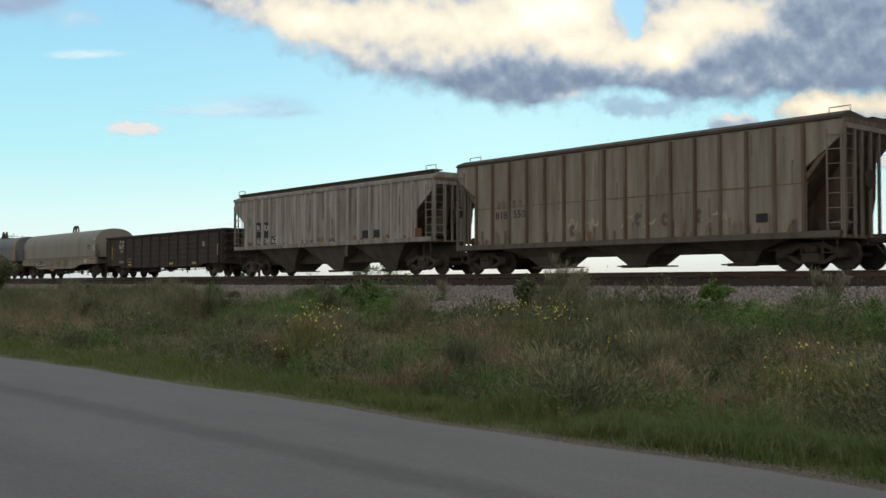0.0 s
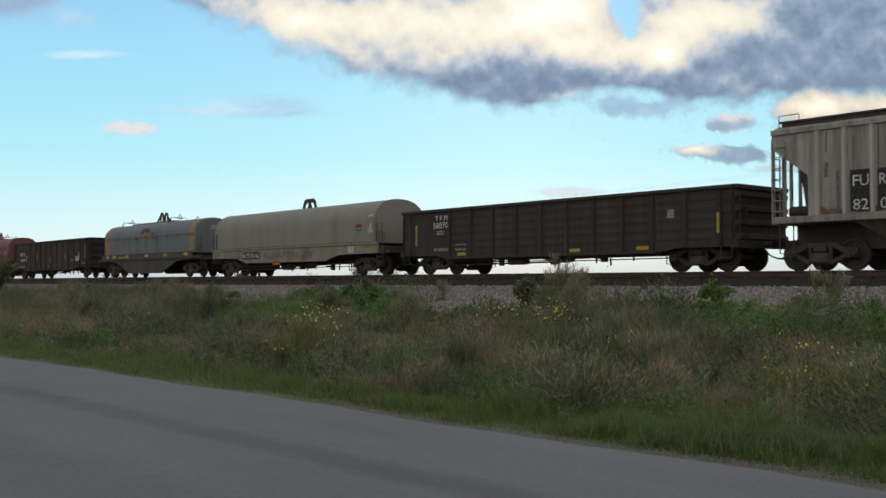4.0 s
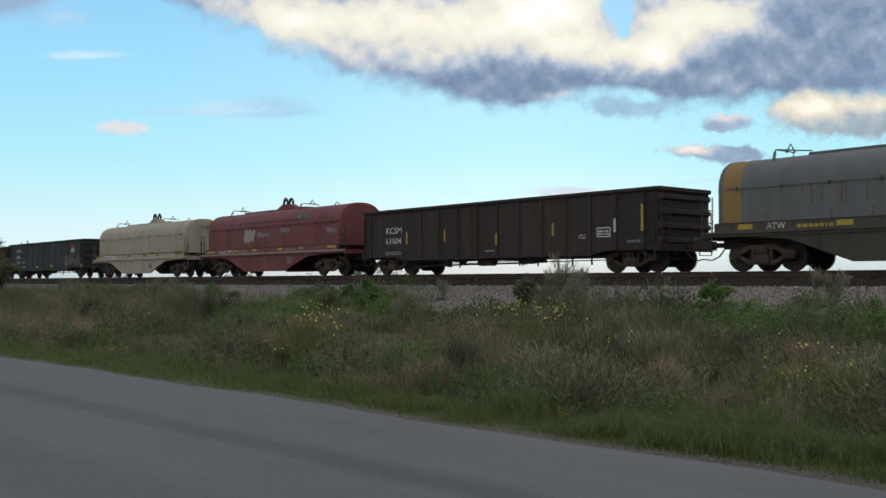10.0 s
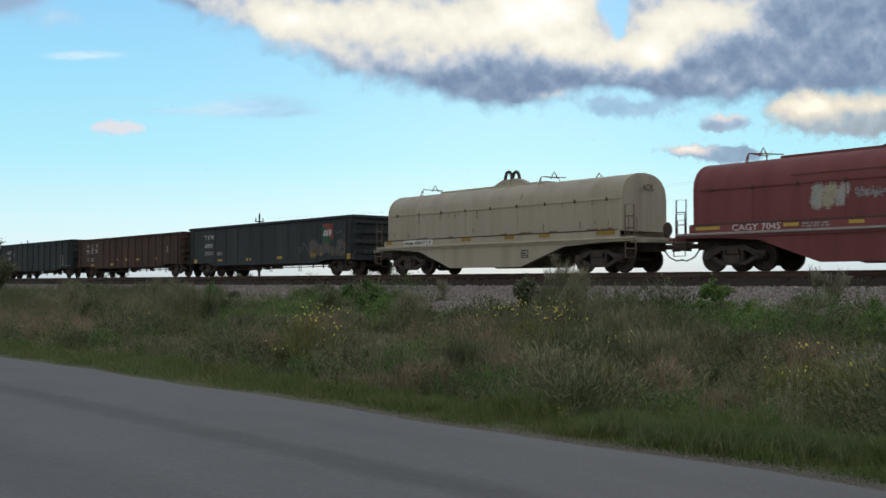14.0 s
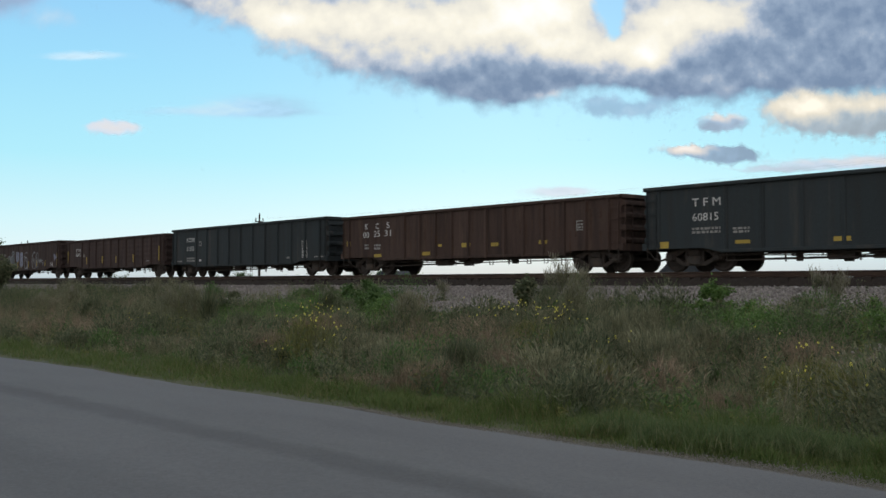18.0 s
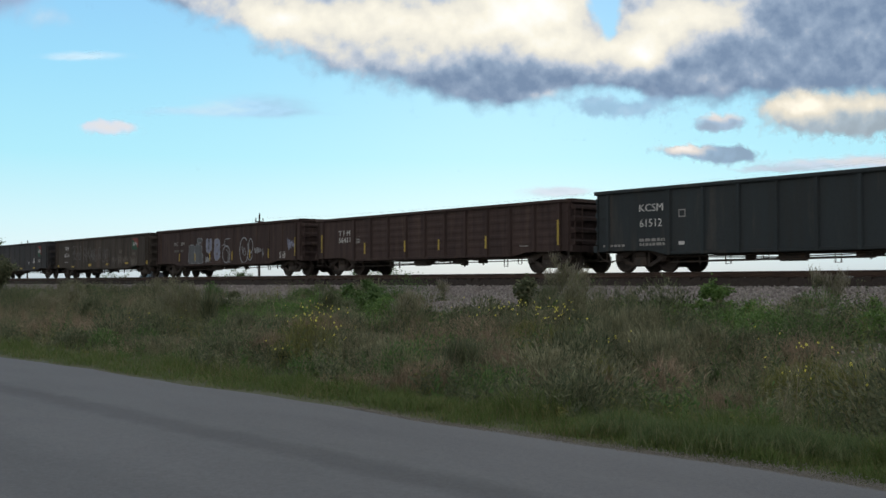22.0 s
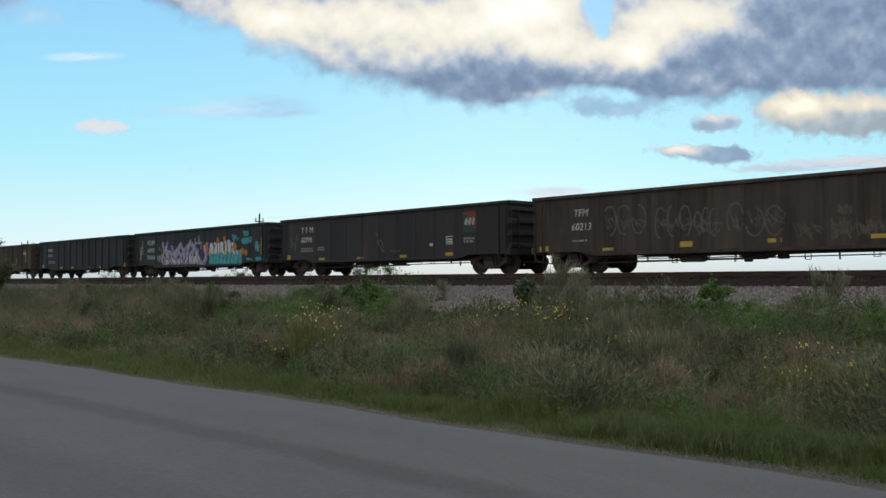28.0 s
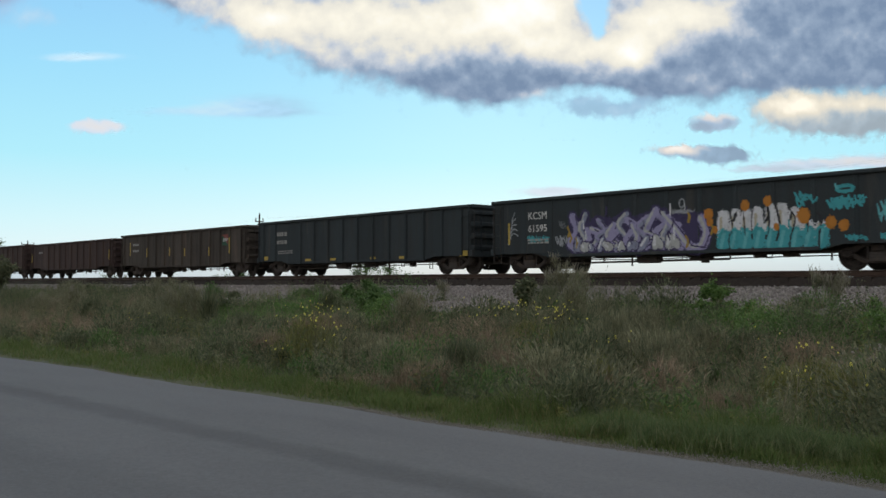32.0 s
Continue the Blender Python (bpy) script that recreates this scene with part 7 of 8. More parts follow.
    for i in range(9):
        x = -6.6 + 1.6 * i + rnd.uniform(-0.3, 0.3)
        streaks.append((rnd.choice(["ochre", "tanrust", "rust"]), 0.12, [(x, 1.6), (x + rnd.uniform(0.1, 0.35), 1.62)]))
    sprayed(hop_grey, "rust_streak", "rust and dirt streaks running down the side", streaks, flat, 0.02, 0.5)


mark_hoppers()


def mark_gondolas():
    lettering("T F M", -6.1, 2.2, 0.22, gon_a, across=0.78)
    lettering("56070", -6.24, 1.88, 0.26, gon_a, across=0.93)
    bars(gon_a, -5.99, -5.54, 1.62, 1.82, 2)
    bars(gon_a, -6.17, -5.28, 0.94, 1.08, 2)
    strips(gon_a, [(-7.34, 1.18, 2.07), (7.7, 1.2, 1.82)])
    for a in (-4.69, 1.44, 4.48):
        plate(gon_a, a, a + 0.5, 0.74, 0.86)
    plate(gon_a, 5.76, 6.03, 1.74, 2.02, MAT["faded"], name="paper_placard")
    outline(gon_a, -4.8, -4.2, 0.95, 1.2)

    lettering("KCSM", -6.6, 1.78, 0.28, gon_b, across=1.1)
    lettering("61004", -6.6, 1.33, 0.27, gon_b, across=1.1)
    bars(gon_b, -6.6, -5.5, 0.86, 1.02, 2)
    strips(gon_b, [(-5.1, 1.31, 1.8), (-2.58, 1.33, 1.8), (0.58, 1.1, 1.56), (3.54, 1.35, 1.8), (7.9, 1.37, 2.27)])
    strips(gon_b, [(6.48, 1.37, 1.83)], MAT["white"])
    outline(gon_b, 5.65, 6.26, 1.22, 1.56, MAT["white"])
    bars(gon_b, -0.1, 0.44, 0.86, 0.94, 1)
    bars(gon_b, 4.8, 5.15, 1.2, 1.38, 2)
    bars(gon_b, 7.0, 7.6, 1.0, 1.1, 2)

    lettering("T F M", -6.4, 2.06, 0.27, gon_c, across=1.06)
    lettering("60815", -6.4, 1.6, 0.26, gon_c, across=0.97)
    bars(gon_c, -6.4, -5.34, 1.2, 1.43, 2)
    bars(gon_c, -4.89, -4.32, 1.17, 1.38, 2)
    emblem(gon_c, 5.74, 6.65, 1.54, 2.45, stake_depth(gon_c))
    for a, b, z0, z1 in ((-7.77, -7.32, 0.76, 0.98), (-4.81, -4.29, 0.84, 0.95), (-1.6, -1.09, 0.82, 0.95), (1.57, 2.07, 0.85, 0.99), (7.75, 8.15, 0.75, 1.0)):
        plate(gon_c, a, b, z0, z1)
    rnd = random.Random(8)
    st = [("dust", 0.5, loop(4.98, 1.28, 0.18, 0.2)), ("grey", 0.05, loop(4.98, 1.3, 0.36, 0.38)), ("brass", 0.2, [(4.8, 1.0), (5.15, 1.0)]), ("grey", 0.04, loop(5.0, 1.38, 0.2, 0.15)), ("dust", 0.42, [(5.6, 1.2), (6.1, 1.4), (6.6, 1.15)]),
          ("brass", 0.12, [(5.6, 1.0), (5.75, 1.05)]), ("grey", 0.06, scribble(rnd, 5.5, 6.6, 1.0, 1.5, 8)), ("dust", 0.3, [(7.0, 1.1), (7.4, 1.5), (7.75, 1.3)]),
          ("grey", 0.07, scribble(rnd, 7.0, 7.8, 1.1, 1.7, 8)), ("dust", 0.25, [(7.3, 1.0), (7.6, 1.1)]), ("grey", 0.05, scribble(rnd, 3.6, 4.4, 1.1, 1.6, 6)), ("grey", 0.04, scribble(rnd, 6.9, 7.7, 1.7, 2.1, 7))]
    sprayed(gon_c, "smeared_paint", "smeared grey and brass paint", st, stake_depth(gon_c), 0.03, 0.5)

    for text, x, z, w in (("K", -6.57, 2.05, 0.22), ("C", -5.77, 2.03, 0.24), ("S", -4.96, 2.05, 0.22)):
        lettering(text, x, z, 0.27, gon_d, across=w)
    for text, x, z, w in (("00", -6.71, 1.66, 0.46), ("25", -5.9, 1.69, 0.46), ("31", -5.12, 1.69, 0.46)):
        lettering(text, x, z, 0.29, gon_d, across=w)
    bars(gon_d, -5.85, -5.37, 1.12, 1.4, 2)
    bars(gon_d, -6.57, -6.25, 1.15, 1.43, 2)
    for a, b, z0, z1 in ((-8.0, -7.69, 1.32, 1.55), (-5.85, -5.32, 0.78, 0.92), (-2.41, -1.92, 0.79, 0.94), (-1.37, -1.16, 1.13, 1.23), (0.09, 0.61, 1.07, 1.24), (1.83, 2.25, 1.06, 1.2), (4.43, 4.86, 1.07, 1.21)):
        plate(gon_d, a, b, z0, z1)
    outline(gon_d, 6.3, 6.8, 1.5, 1.85)
    st = [("deeprust", rnd.uniform(0.03, 0.09), [(x, zt), (x, zt - rnd.uniform(0.2, 0.9))]) for x, zt in ((rnd.uniform(-8, 8), rnd.uniform(1.4, 2.5)) for i in range(60))]
    sprayed(gon_d, "rust_streak", "rust streaks running down the side", st, stake_depth(gon_d), 0.03, 0.7)

    lettering("KCSM", -6.45, 2.01, 0.26, gon_e, across=0.98)
    lettering("61512", -6.42, 1.5, 0.27, gon_e, across=0.92)
    outline(gon_e, -4.82, -4.55, 1.76, 2.01, MAT["faded"], bars_in=False)
    bars(gon_e, -6.42, -5.38, 0.87, 1.16, 2)
    bars(gon_e, -8.0, -7.05, 0.87, 0.98, 1)
    plate(gon_e, -4.82, -4.6, 0.87, 0.98, MAT["white"])
    outline(gon_e, 6.19, 6.66, 0.88, 1.36, MAT["white"])
    bars(gon_e, 7.3, 8.2, 0.87, 0.96, 1)
    bars(gon_e, 6.15, 6.65, 1.42, 1.75, 3)
    plate(gon_e, 4.76, 5.02, 0.86, 0.95, MAT["faded"])

    lettering("T F M", -6.4, 1.82, 0.25, gon_f, across=0.9)
    lettering("56411", -6.42, 1.5, 0.25, gon_f, across=0.93)
    strips(gon_f, [(4.0, 0.98, 1.46), (7.75, 1.01, 1.92), (-7.75, 1.08, 1.92), (-4.33, 0.94, 1.45), (-1.22, 0.97, 1.45), (0.9, 0.99, 1.43)])
    part("chalk_mark", Shape().box(5.67, 6.12, WALL - 0.003, WALL + 0.003, 1.0, 1.04).box(5.67, 5.71, WALL - 0.003, WALL + 0.003, 1.04, 1.16), MAT["faded"], gon_f)
    outline(gon_f, -5.0, -4.7, 1.4, 1.75)

    strips(gon_g, [(-5.3, 0.89, 1.35), (-3.18, 0.89, 1.33), (-1.05, 0.9, 1.34), (1.08, 0.87, 1.35), (3.2, 0.95, 1.39), (5.32, 0.92, 1.4), (7.75, 0.99, 1.91)])
    lettering("KC", -5.93, 1.84, 0.22, gon_g, MAT["faded"], across=0.5)
    lettering("SM", -5.08, 1.83, 0.22, gon_g, MAT["faded"], across=0.5)
    bars(gon_g, -5.9, -4.7, 1.45, 1.65, 1, material=SPRAY["chalk"])
    outline(gon_g, 6.25, 6.77, 0.9, 1.21, MAT["white"])

    def blob(fill, edge, pts, w):
        return [(edge, w + 0.07, pts), (fill, w, pts)]

    st = blob("grey", "silver", [(-3.78, 0.92), (-3.78, 1.3), (-3.7, 1.6), (-3.45, 1.62), (-3.42, 0.92), (-3.6, 1.2)], 0.42)
    st += blob("grey", "silver", [(-2.9, 0.92), (-2.9, 1.62), (-2.55, 1.6), (-2.6, 1.25), (-2.4, 1.1), (-2.42, 0.92), (-2.7, 1.0)], 0.42)
    st += blob("grey", "silver", [(-2.78, 2.06), (-2.4, 2.04)], 0.22) + [("dark", 0.03, [(-3.18, 0.75), (-3.14, 1.85)])]
    st += blob("bluegrey", "silver", curve_points([(-1.66, 2.0), (-1.66, 1.6), (-1.48, 1.45), (-1.28, 1.6), (-1.26, 1.98)]), 0.26) + [("grey", 0.2, [(-1.5, 1.6), (-1.44, 1.75)]), ("dark", 0.05, [(-1.52, 2.05), (-1.46, 1.85), (-1.4, 2.02)])]
    st += blob("bluegrey", "silver", curve_points([(-0.66, 1.95), (-0.66, 1.1), (-0.32, 1.12), (-0.28, 1.4), (-0.5, 1.5), (-0.3, 1.65), (-0.34, 1.92), (-0.6, 1.95)]), 0.24)
    st += [("dark", 0.04, [(-0.5, 1.72), (-0.45, 1.76)]), ("dark", 0.04, [(-0.5, 1.28), (-0.42, 1.3)])]
    st += [("silver", 0.045, curve_points([(0.98, 2.05), (0.45, 2.02), (0.44, 1.72), (0.75, 1.66), (0.92, 1.5)])), ("silver", 0.06, loop(0.58, 1.2, 0.42, 0.45)), ("silver", 0.04, curve_points([(0.1, 1.68), (0.25, 1.78), (0.4, 1.62)])),
           ("silver", 0.045, curve_points([(0.95, 1.45), (0.98, 0.78), (0.8, 0.85), (0.82, 1.3), (0.6, 1.45)]))]
    st += [("silver", 0.07, loop(2.56, 1.38, 0.46, 0.68, 0.94, 0.9)), ("silver", 0.06, loop(3.28, 1.6, 0.22, 0.38)), ("silver", 0.06, loop(3.2, 1.12, 0.24, 0.28, 0.8, 2.0)), ("silver", 0.05, curve_points([(2.35, 1.6), (2.5, 1.15), (2.6, 1.5), (2.75, 1.2), (2.62, 1.1)]))]
    st += tag(rnd, "silver", 0.035, 3.68, 4.32, 1.18, 1.5, 5) + tag(rnd, "silver", 0.04, -1.87, -1.28, 0.76, 1.14, 4) + tag(rnd, "bluegrey", 0.06, 7.02, 7.62, 1.25, 1.9, 3) + tag(rnd, "silver", 0.03, 4.5, 4.62, 1.0, 1.5, 1)
    sprayed(gon_g, "graffiti", "silver-grey sprayed letter shapes and loops", st, stake_depth(gon_g), 0.024, 0.2)

    lettering("TFM", -6.35, 1.99, 0.27, gon_h, across=0.66, lean=0.15)
    lettering("60213", -6.46, 1.5, 0.27, gon_h, across=0.92, lean=0.15)
    emblem(gon_h, 5.73, 6.68, 1.79, 2.49, stake_depth(gon_h), 0.3)
    bars(gon_h, -6.4, -5.7, 1.1, 1.2, 1)
    for a, b, z0, z1 in ((-8.05, -7.59, 0.79, 0.98), (-4.99, -4.51, 0.75, 0.85), (-1.77, -1.26, 0.79, 0.97), (1.44, 1.9, 0.84, 0.96), (4.62, 5.1, 0.86, 0.98), (7.75, 8.2, 0.82, 1.06)):
        plate(gon_h, a, b, z0, z1)
    st = []
    for a, b, c, d in ((-4.98, -3.1, 1.2, 2.2), (-2.75, -1.3, 1.05, 2.1), (-1.2, -0.3, 1.0, 2.0), (0.0, 2.0, 1.0, 2.1)):
        for i in range(3):
            cx = a + (b - a) * (i + 0.5) / 3
            st.append(("chalk", 0.05, loop(cx, (c + d) / 2 + rnd.uniform(-.08, .08), (b - a) / 6.5, (d - c) / 2 * rnd.uniform(0.75, 1), rnd.uniform(0.5, 0.8), rnd.uniform(0, 6))))
            st += tag(rnd, "chalk", 0.035, cx - 0.2, cx + 0.2, c + 0.2, d - 0.2, 1)
    for a, b, c, d, n in ((2.36, 3.05, 0.9, 1.46, 2), (3.45, 4.1, 0.88, 1.5, 4), (4.2, 5.1, 0.95, 1.4, 5), (3.66, 4.0, 1.55, 1.86, 2), (5.53, 6.55, 0.72, 1.4, 5), (5.75, 6.2, 1.4, 1.62, 3)):
        st += tag(rnd, "dust", 0.045, a, b, c, d, n)
    sprayed(gon_h, "chalk_scrawl", "pale chalk scrawls", st, stake_depth(gon_h), 0.025, 0.4)

    lettering("T F M", -6.41, 2.08, 0.28, gon_i, across=1.06)
    lettering("60790", -6.41, 1.6, 0.27, gon_i, across=0.97)
    emblem(gon_i, 5.71, 6.54, 1.67, 2.48, stake_depth(gon_i))
    bars(gon_i, -6.41, -5.35, 1.15, 1.38, 2)
    bars(gon_i, -4.92, -4.34, 1.19, 1.4, 2)
    bars(gon_i, 5.75, 6.5, 1.25, 1.5, 2)
    outline(gon_i, 4.66, 5.12, 1.21, 1.55, MAT["white"])
    plate(gon_i, 3.61, 3.88, 1.17, 1.29, MAT["white"])
    for a, b, z0, z1 in ((-7.88, -7.4, 0.8, 1.02), (-4.81, -4.31, 0.72, 0.84), (-1.63, -1.17, 0.72, 0.82), (1.57, 2.04, 0.73, 0.84), (4.62, 5.09, 0.75, 0.88)):
        plate(gon_i, a, b, z0, z1)
    st = [("grey", 0.04, scribble(rnd, -7.4, -6.7, 1.2, 2.0, 9)), ("grey", 0.05, curve_points([(-0.2, 1.9), (0.1, 1.3), (0.4, 1.0), (0.2, 1.5), (-0.1, 1.4)])), ("dust", 0.04, scribble(rnd, 0.9, 1.6, 1.0, 1.1, 4))]
    sprayed(gon_i, "chalk_scrawl", "faint grey scrawls", st, stake_depth(gon_i), 0.03, 0.5)

    # the sprayed piece: lilac letters, then a white and turquoise panel with orange flecks
    lettering("KCSM", -6.39, 1.99, 0.29, gon_j, across=0.94)
    lettering("61595", -6.39, 1.53, 0.27, gon_j, across=0.97)
    bars(gon_j, -6.39, -5.32, 1.09, 1.3, 2)
    strips(gon_j, [(7.62, 1.08, 2.02), (-7.4, 1.08, 1.91)])
    st = [("violet", 0.5, [(-4.0 + 0.5 * i, 0.95), (-4.05 + 0.5 * i, 1.7)]) for i in range(11)]
    # the lilac word: fat bent limbs with dark edges, silver lumps along the foot
    limbs = []
    for i in range(15):
        x = -4.0 + 0.31 * i
        side = rnd.choice((-1, 1))
        limbs.append([(x + 0.15 * side, rnd.uniform(1.7, 2.05)), (x - rnd.uniform(0.05, 0.3) * side, rnd.uniform(1.35, 1.6)), (x + rnd.uniform(0.0, 0.3) * side, rnd.uniform(1.0, 1.3)), (x - rnd.uniform(0.1, 0.4) * side, rnd.uniform(0.75, 0.95))][rnd.choice((0, 0, 1)):])
    limbs.append([(0.05, 1.72), (0.45, 1.3), (0.85, 0.82), (1.32, 0.76), (1.54, 1.2), (1.36, 1.66)])
    for p in limbs:
        st.append(("violet", 0.44, curve_points(p, 5)))
    for i, p in enumerate(limbs):
        st.append((("lilac", "bluegrey", "lilac")[i % 3], rnd.uniform(0.2, 0.32), curve_points(p, 5)))
        st.append(("pale" if i % 2 else "lilac", 0.1, [(x - 0.07, z + 0.06) for x, z in curve_points(p, 5)]))
        st.append(("violet", 0.05, [(x + 0.14, z) for x, z in p]))
    cx = -3.9
    while cx < 0.1:
        r, up = rnd.uniform(0.16, 0.34), rnd.uniform(0.05, 0.3)
        lump = [(cx, 0.72 + r / 2), (cx + rnd.uniform(-0.2, 0.25), 0.85 + up), (cx + rnd.uniform(0, 0.3), 0.75 + r / 2)]
        st += [("violet", r + 0.08, lump), (rnd.choice(("bluegrey", "pale", "bluegrey")), r, lump), ("white", r * 0.35, [(x - 0.04, z + 0.04) for x, z in lump[:2]])]
        cx += rnd.uniform(0.3, 0.62)
    for i in range(16):
        x, z = rnd.uniform(-4.1, 1.3), rnd.uniform(0.9, 1.95)
        st.append((rnd.choice(("violet", "violet", "white")), rnd.uniform(0.03, 0.07), [(x, z), (x + rnd.uniform(-0.15, 0.2), z + rnd.uniform(0.15, 0.4))]))
    for x, z in ((-4.35, 1.45), (-3.95, 1.05), (0.78, 0.95), (0.85, 1.75), (-4.25, 1.25), (1.72, 1.35)):
        st.append(("ochre", 0.09, [(x, z - 0.16), (x + 0.06, z), (x - 0.02, z + 0.18)]))
    # the panel: white above, turquoise below, dark slanting joints, falling away at its end
    for i in range(9):
        cx, top = 2.15 + i * 0.41, (1.88, 1.9, 1.86, 1.94, 1.98, 2.0, 1.85, 1.45, 1.15)[i]
        st += [("white", 0.42, [(cx, 1.2), (cx + rnd.uniform(-.05, .05), top - 0.2)]), ("cream", 0.1, [(cx - 0.08, 1.3), (cx - 0.08, top - 0.25)])]
    for i in range(9):
        cx = 2.15 + i * 0.41
        st += [("teal", 0.46, [(cx, 0.84), (cx, 1.02 + rnd.uniform(0, .08))]), ("aqua", 0.12, [(cx - 0.08, 0.75), (cx + 0.02, 1.15)])]
    for i in range(8):
        cx = 2.38 + i * 0.42
        top = 1.95 - 0.1 * max(0, i - 4)
        st.append(("dark", rnd.uniform(0.03, 0.08), curve_points([(cx + rnd.uniform(-.12, .12), top), (cx + rnd.uniform(-.1, .16), rnd.uniform(1.3, 1.6)), (cx + rnd.uniform(-.14, .14), rnd.uniform(0.9, 1.2)), (cx + rnd.uniform(-.1, .1), 0.68)][:rnd.choice((3, 4, 4))], 5)))
        st.append(("teal", 0.05, [(cx + rnd.uniform(-.2, .1), 1.1), (cx + rnd.uniform(-.1, .2), rnd.uniform(1.25, 1.6))]))
    st += [("dark", 0.1, [(2.55, 1.55), (2.62, 1.75)]), ("dark", 0.09, [(3.6, 1.45), (3.72, 1.6)]), ("dark", 0.08, [(4.45, 1.5), (4.5, 1.7)])]
    for x, z, w in ((1.62, 1.8, 0.26), (1.66, 1.55, 0.16), (2.93, 1.98, 0.22), (3.71, 2.08, 0.22), (4.87, 1.58, 0.34), (5.72, 1.36, 0.26), (6.1, 1.26, 0.22), (1.85, 1.3, 0.12), (4.0, 1.3, 0.1)):
        st.append(("orange", w, loop(x, z, 0.04, 0.06)))
    st += tag(rnd, "teal", 0.07, 4.65, 5.2, 1.85, 2.3, 2) + tag(rnd, "teal", 0.075, 5.62, 6.72, 1.72, 2.08, 6) + tag(rnd, "aqua", 0.06, 7.1, 7.5, 1.28, 1.9, 2) + tag(rnd, "teal", 0.06, 7.15, 7.85, 0.8, 1.0, 5) + tag(rnd, "teal", 0.05, 6.15, 6.7, 0.8, 1.0, 3)
    st += [("teal", 0.1, loop(6.15, 2.28, 0.26, 0.08)), ("aqua", 0.06, [(5.9, 2.3), (5.85, 2.42)])]
    for i in range(5):
        st.append(("silver", 0.04, curve_points([(-7.45 + 0.05 * i, 1.1 + 0.2 * i), (-7.2, 1.5 + 0.15 * i), (-6.9 - 0.05 * i, 1.4 + 0.22 * i)])))
    st += tag(rnd, "silver", 0.04, -4.97, -4.4, 0.95, 1.35, 3) + tag(rnd, "silver", 0.035, 0.2, 1.0, 1.85, 2.02, 5) + [("silver", 0.045, loop(0.6, 2.2, 0.1, 0.14))] + tag(rnd, "teal", 0.045, -6.4, -5.4, 1.12, 1.4, 5) + tag(rnd, "grey", 0.04, -4.8, -4.5, 1.6, 1.9, 2)
    sprayed(gon_j, "graffiti", "lilac, white and turquoise sprayed lettering shapes", st, stake_depth(gon_j), 0.028, 0.2)

    bars(gon_k, -6.5, -5.5, 2.0, 2.3, 1)
    bars(gon_k, -6.5, -5.5, 1.6, 1.88, 1)
    bars(gon_k, -6.4, -5.0, 1.1, 1.3, 2)
    for a, b, z0, z1 in ((-7.9, -7.4, 0.8, 1.0), (-3.82, -3.32, 0.7, 0.81), (-1.62, -1.16, 0.7, 0.8), (1.59, 2.01, 0.7, 0.8), (3.72, 4.24, 0.68, 0.79), (7.72, 8.2, 0.72, 0.94)):
        plate(gon_k, a, b, z0, z1)
    strips(gon_l, [(-6.9, 1.36, 2.23), (-4.27, 1.24, 1.79), (-1.07, 1.25, 1.78), (0.96, 1.21, 1.66), (4.16, 1.15, 1.65), (6.7, 1.26, 2.15)])
    emblem(gon_l, 5.6, 6.3, 1.7, 2.3, stake_depth(gon_l))
    bars(gon_l, -6.45, -5.6, 2.0, 2.2, 1)
    bars(gon_l, -6.45, -5.6, 1.6, 1.8, 1)
    bars(gon_m, -6.4, -5.6, 1.9, 2.1, 1)
    strips(gon_m, [(-7.6, 1.2, 1.9), (7.6, 1.2, 1.9)])


mark_gondolas()


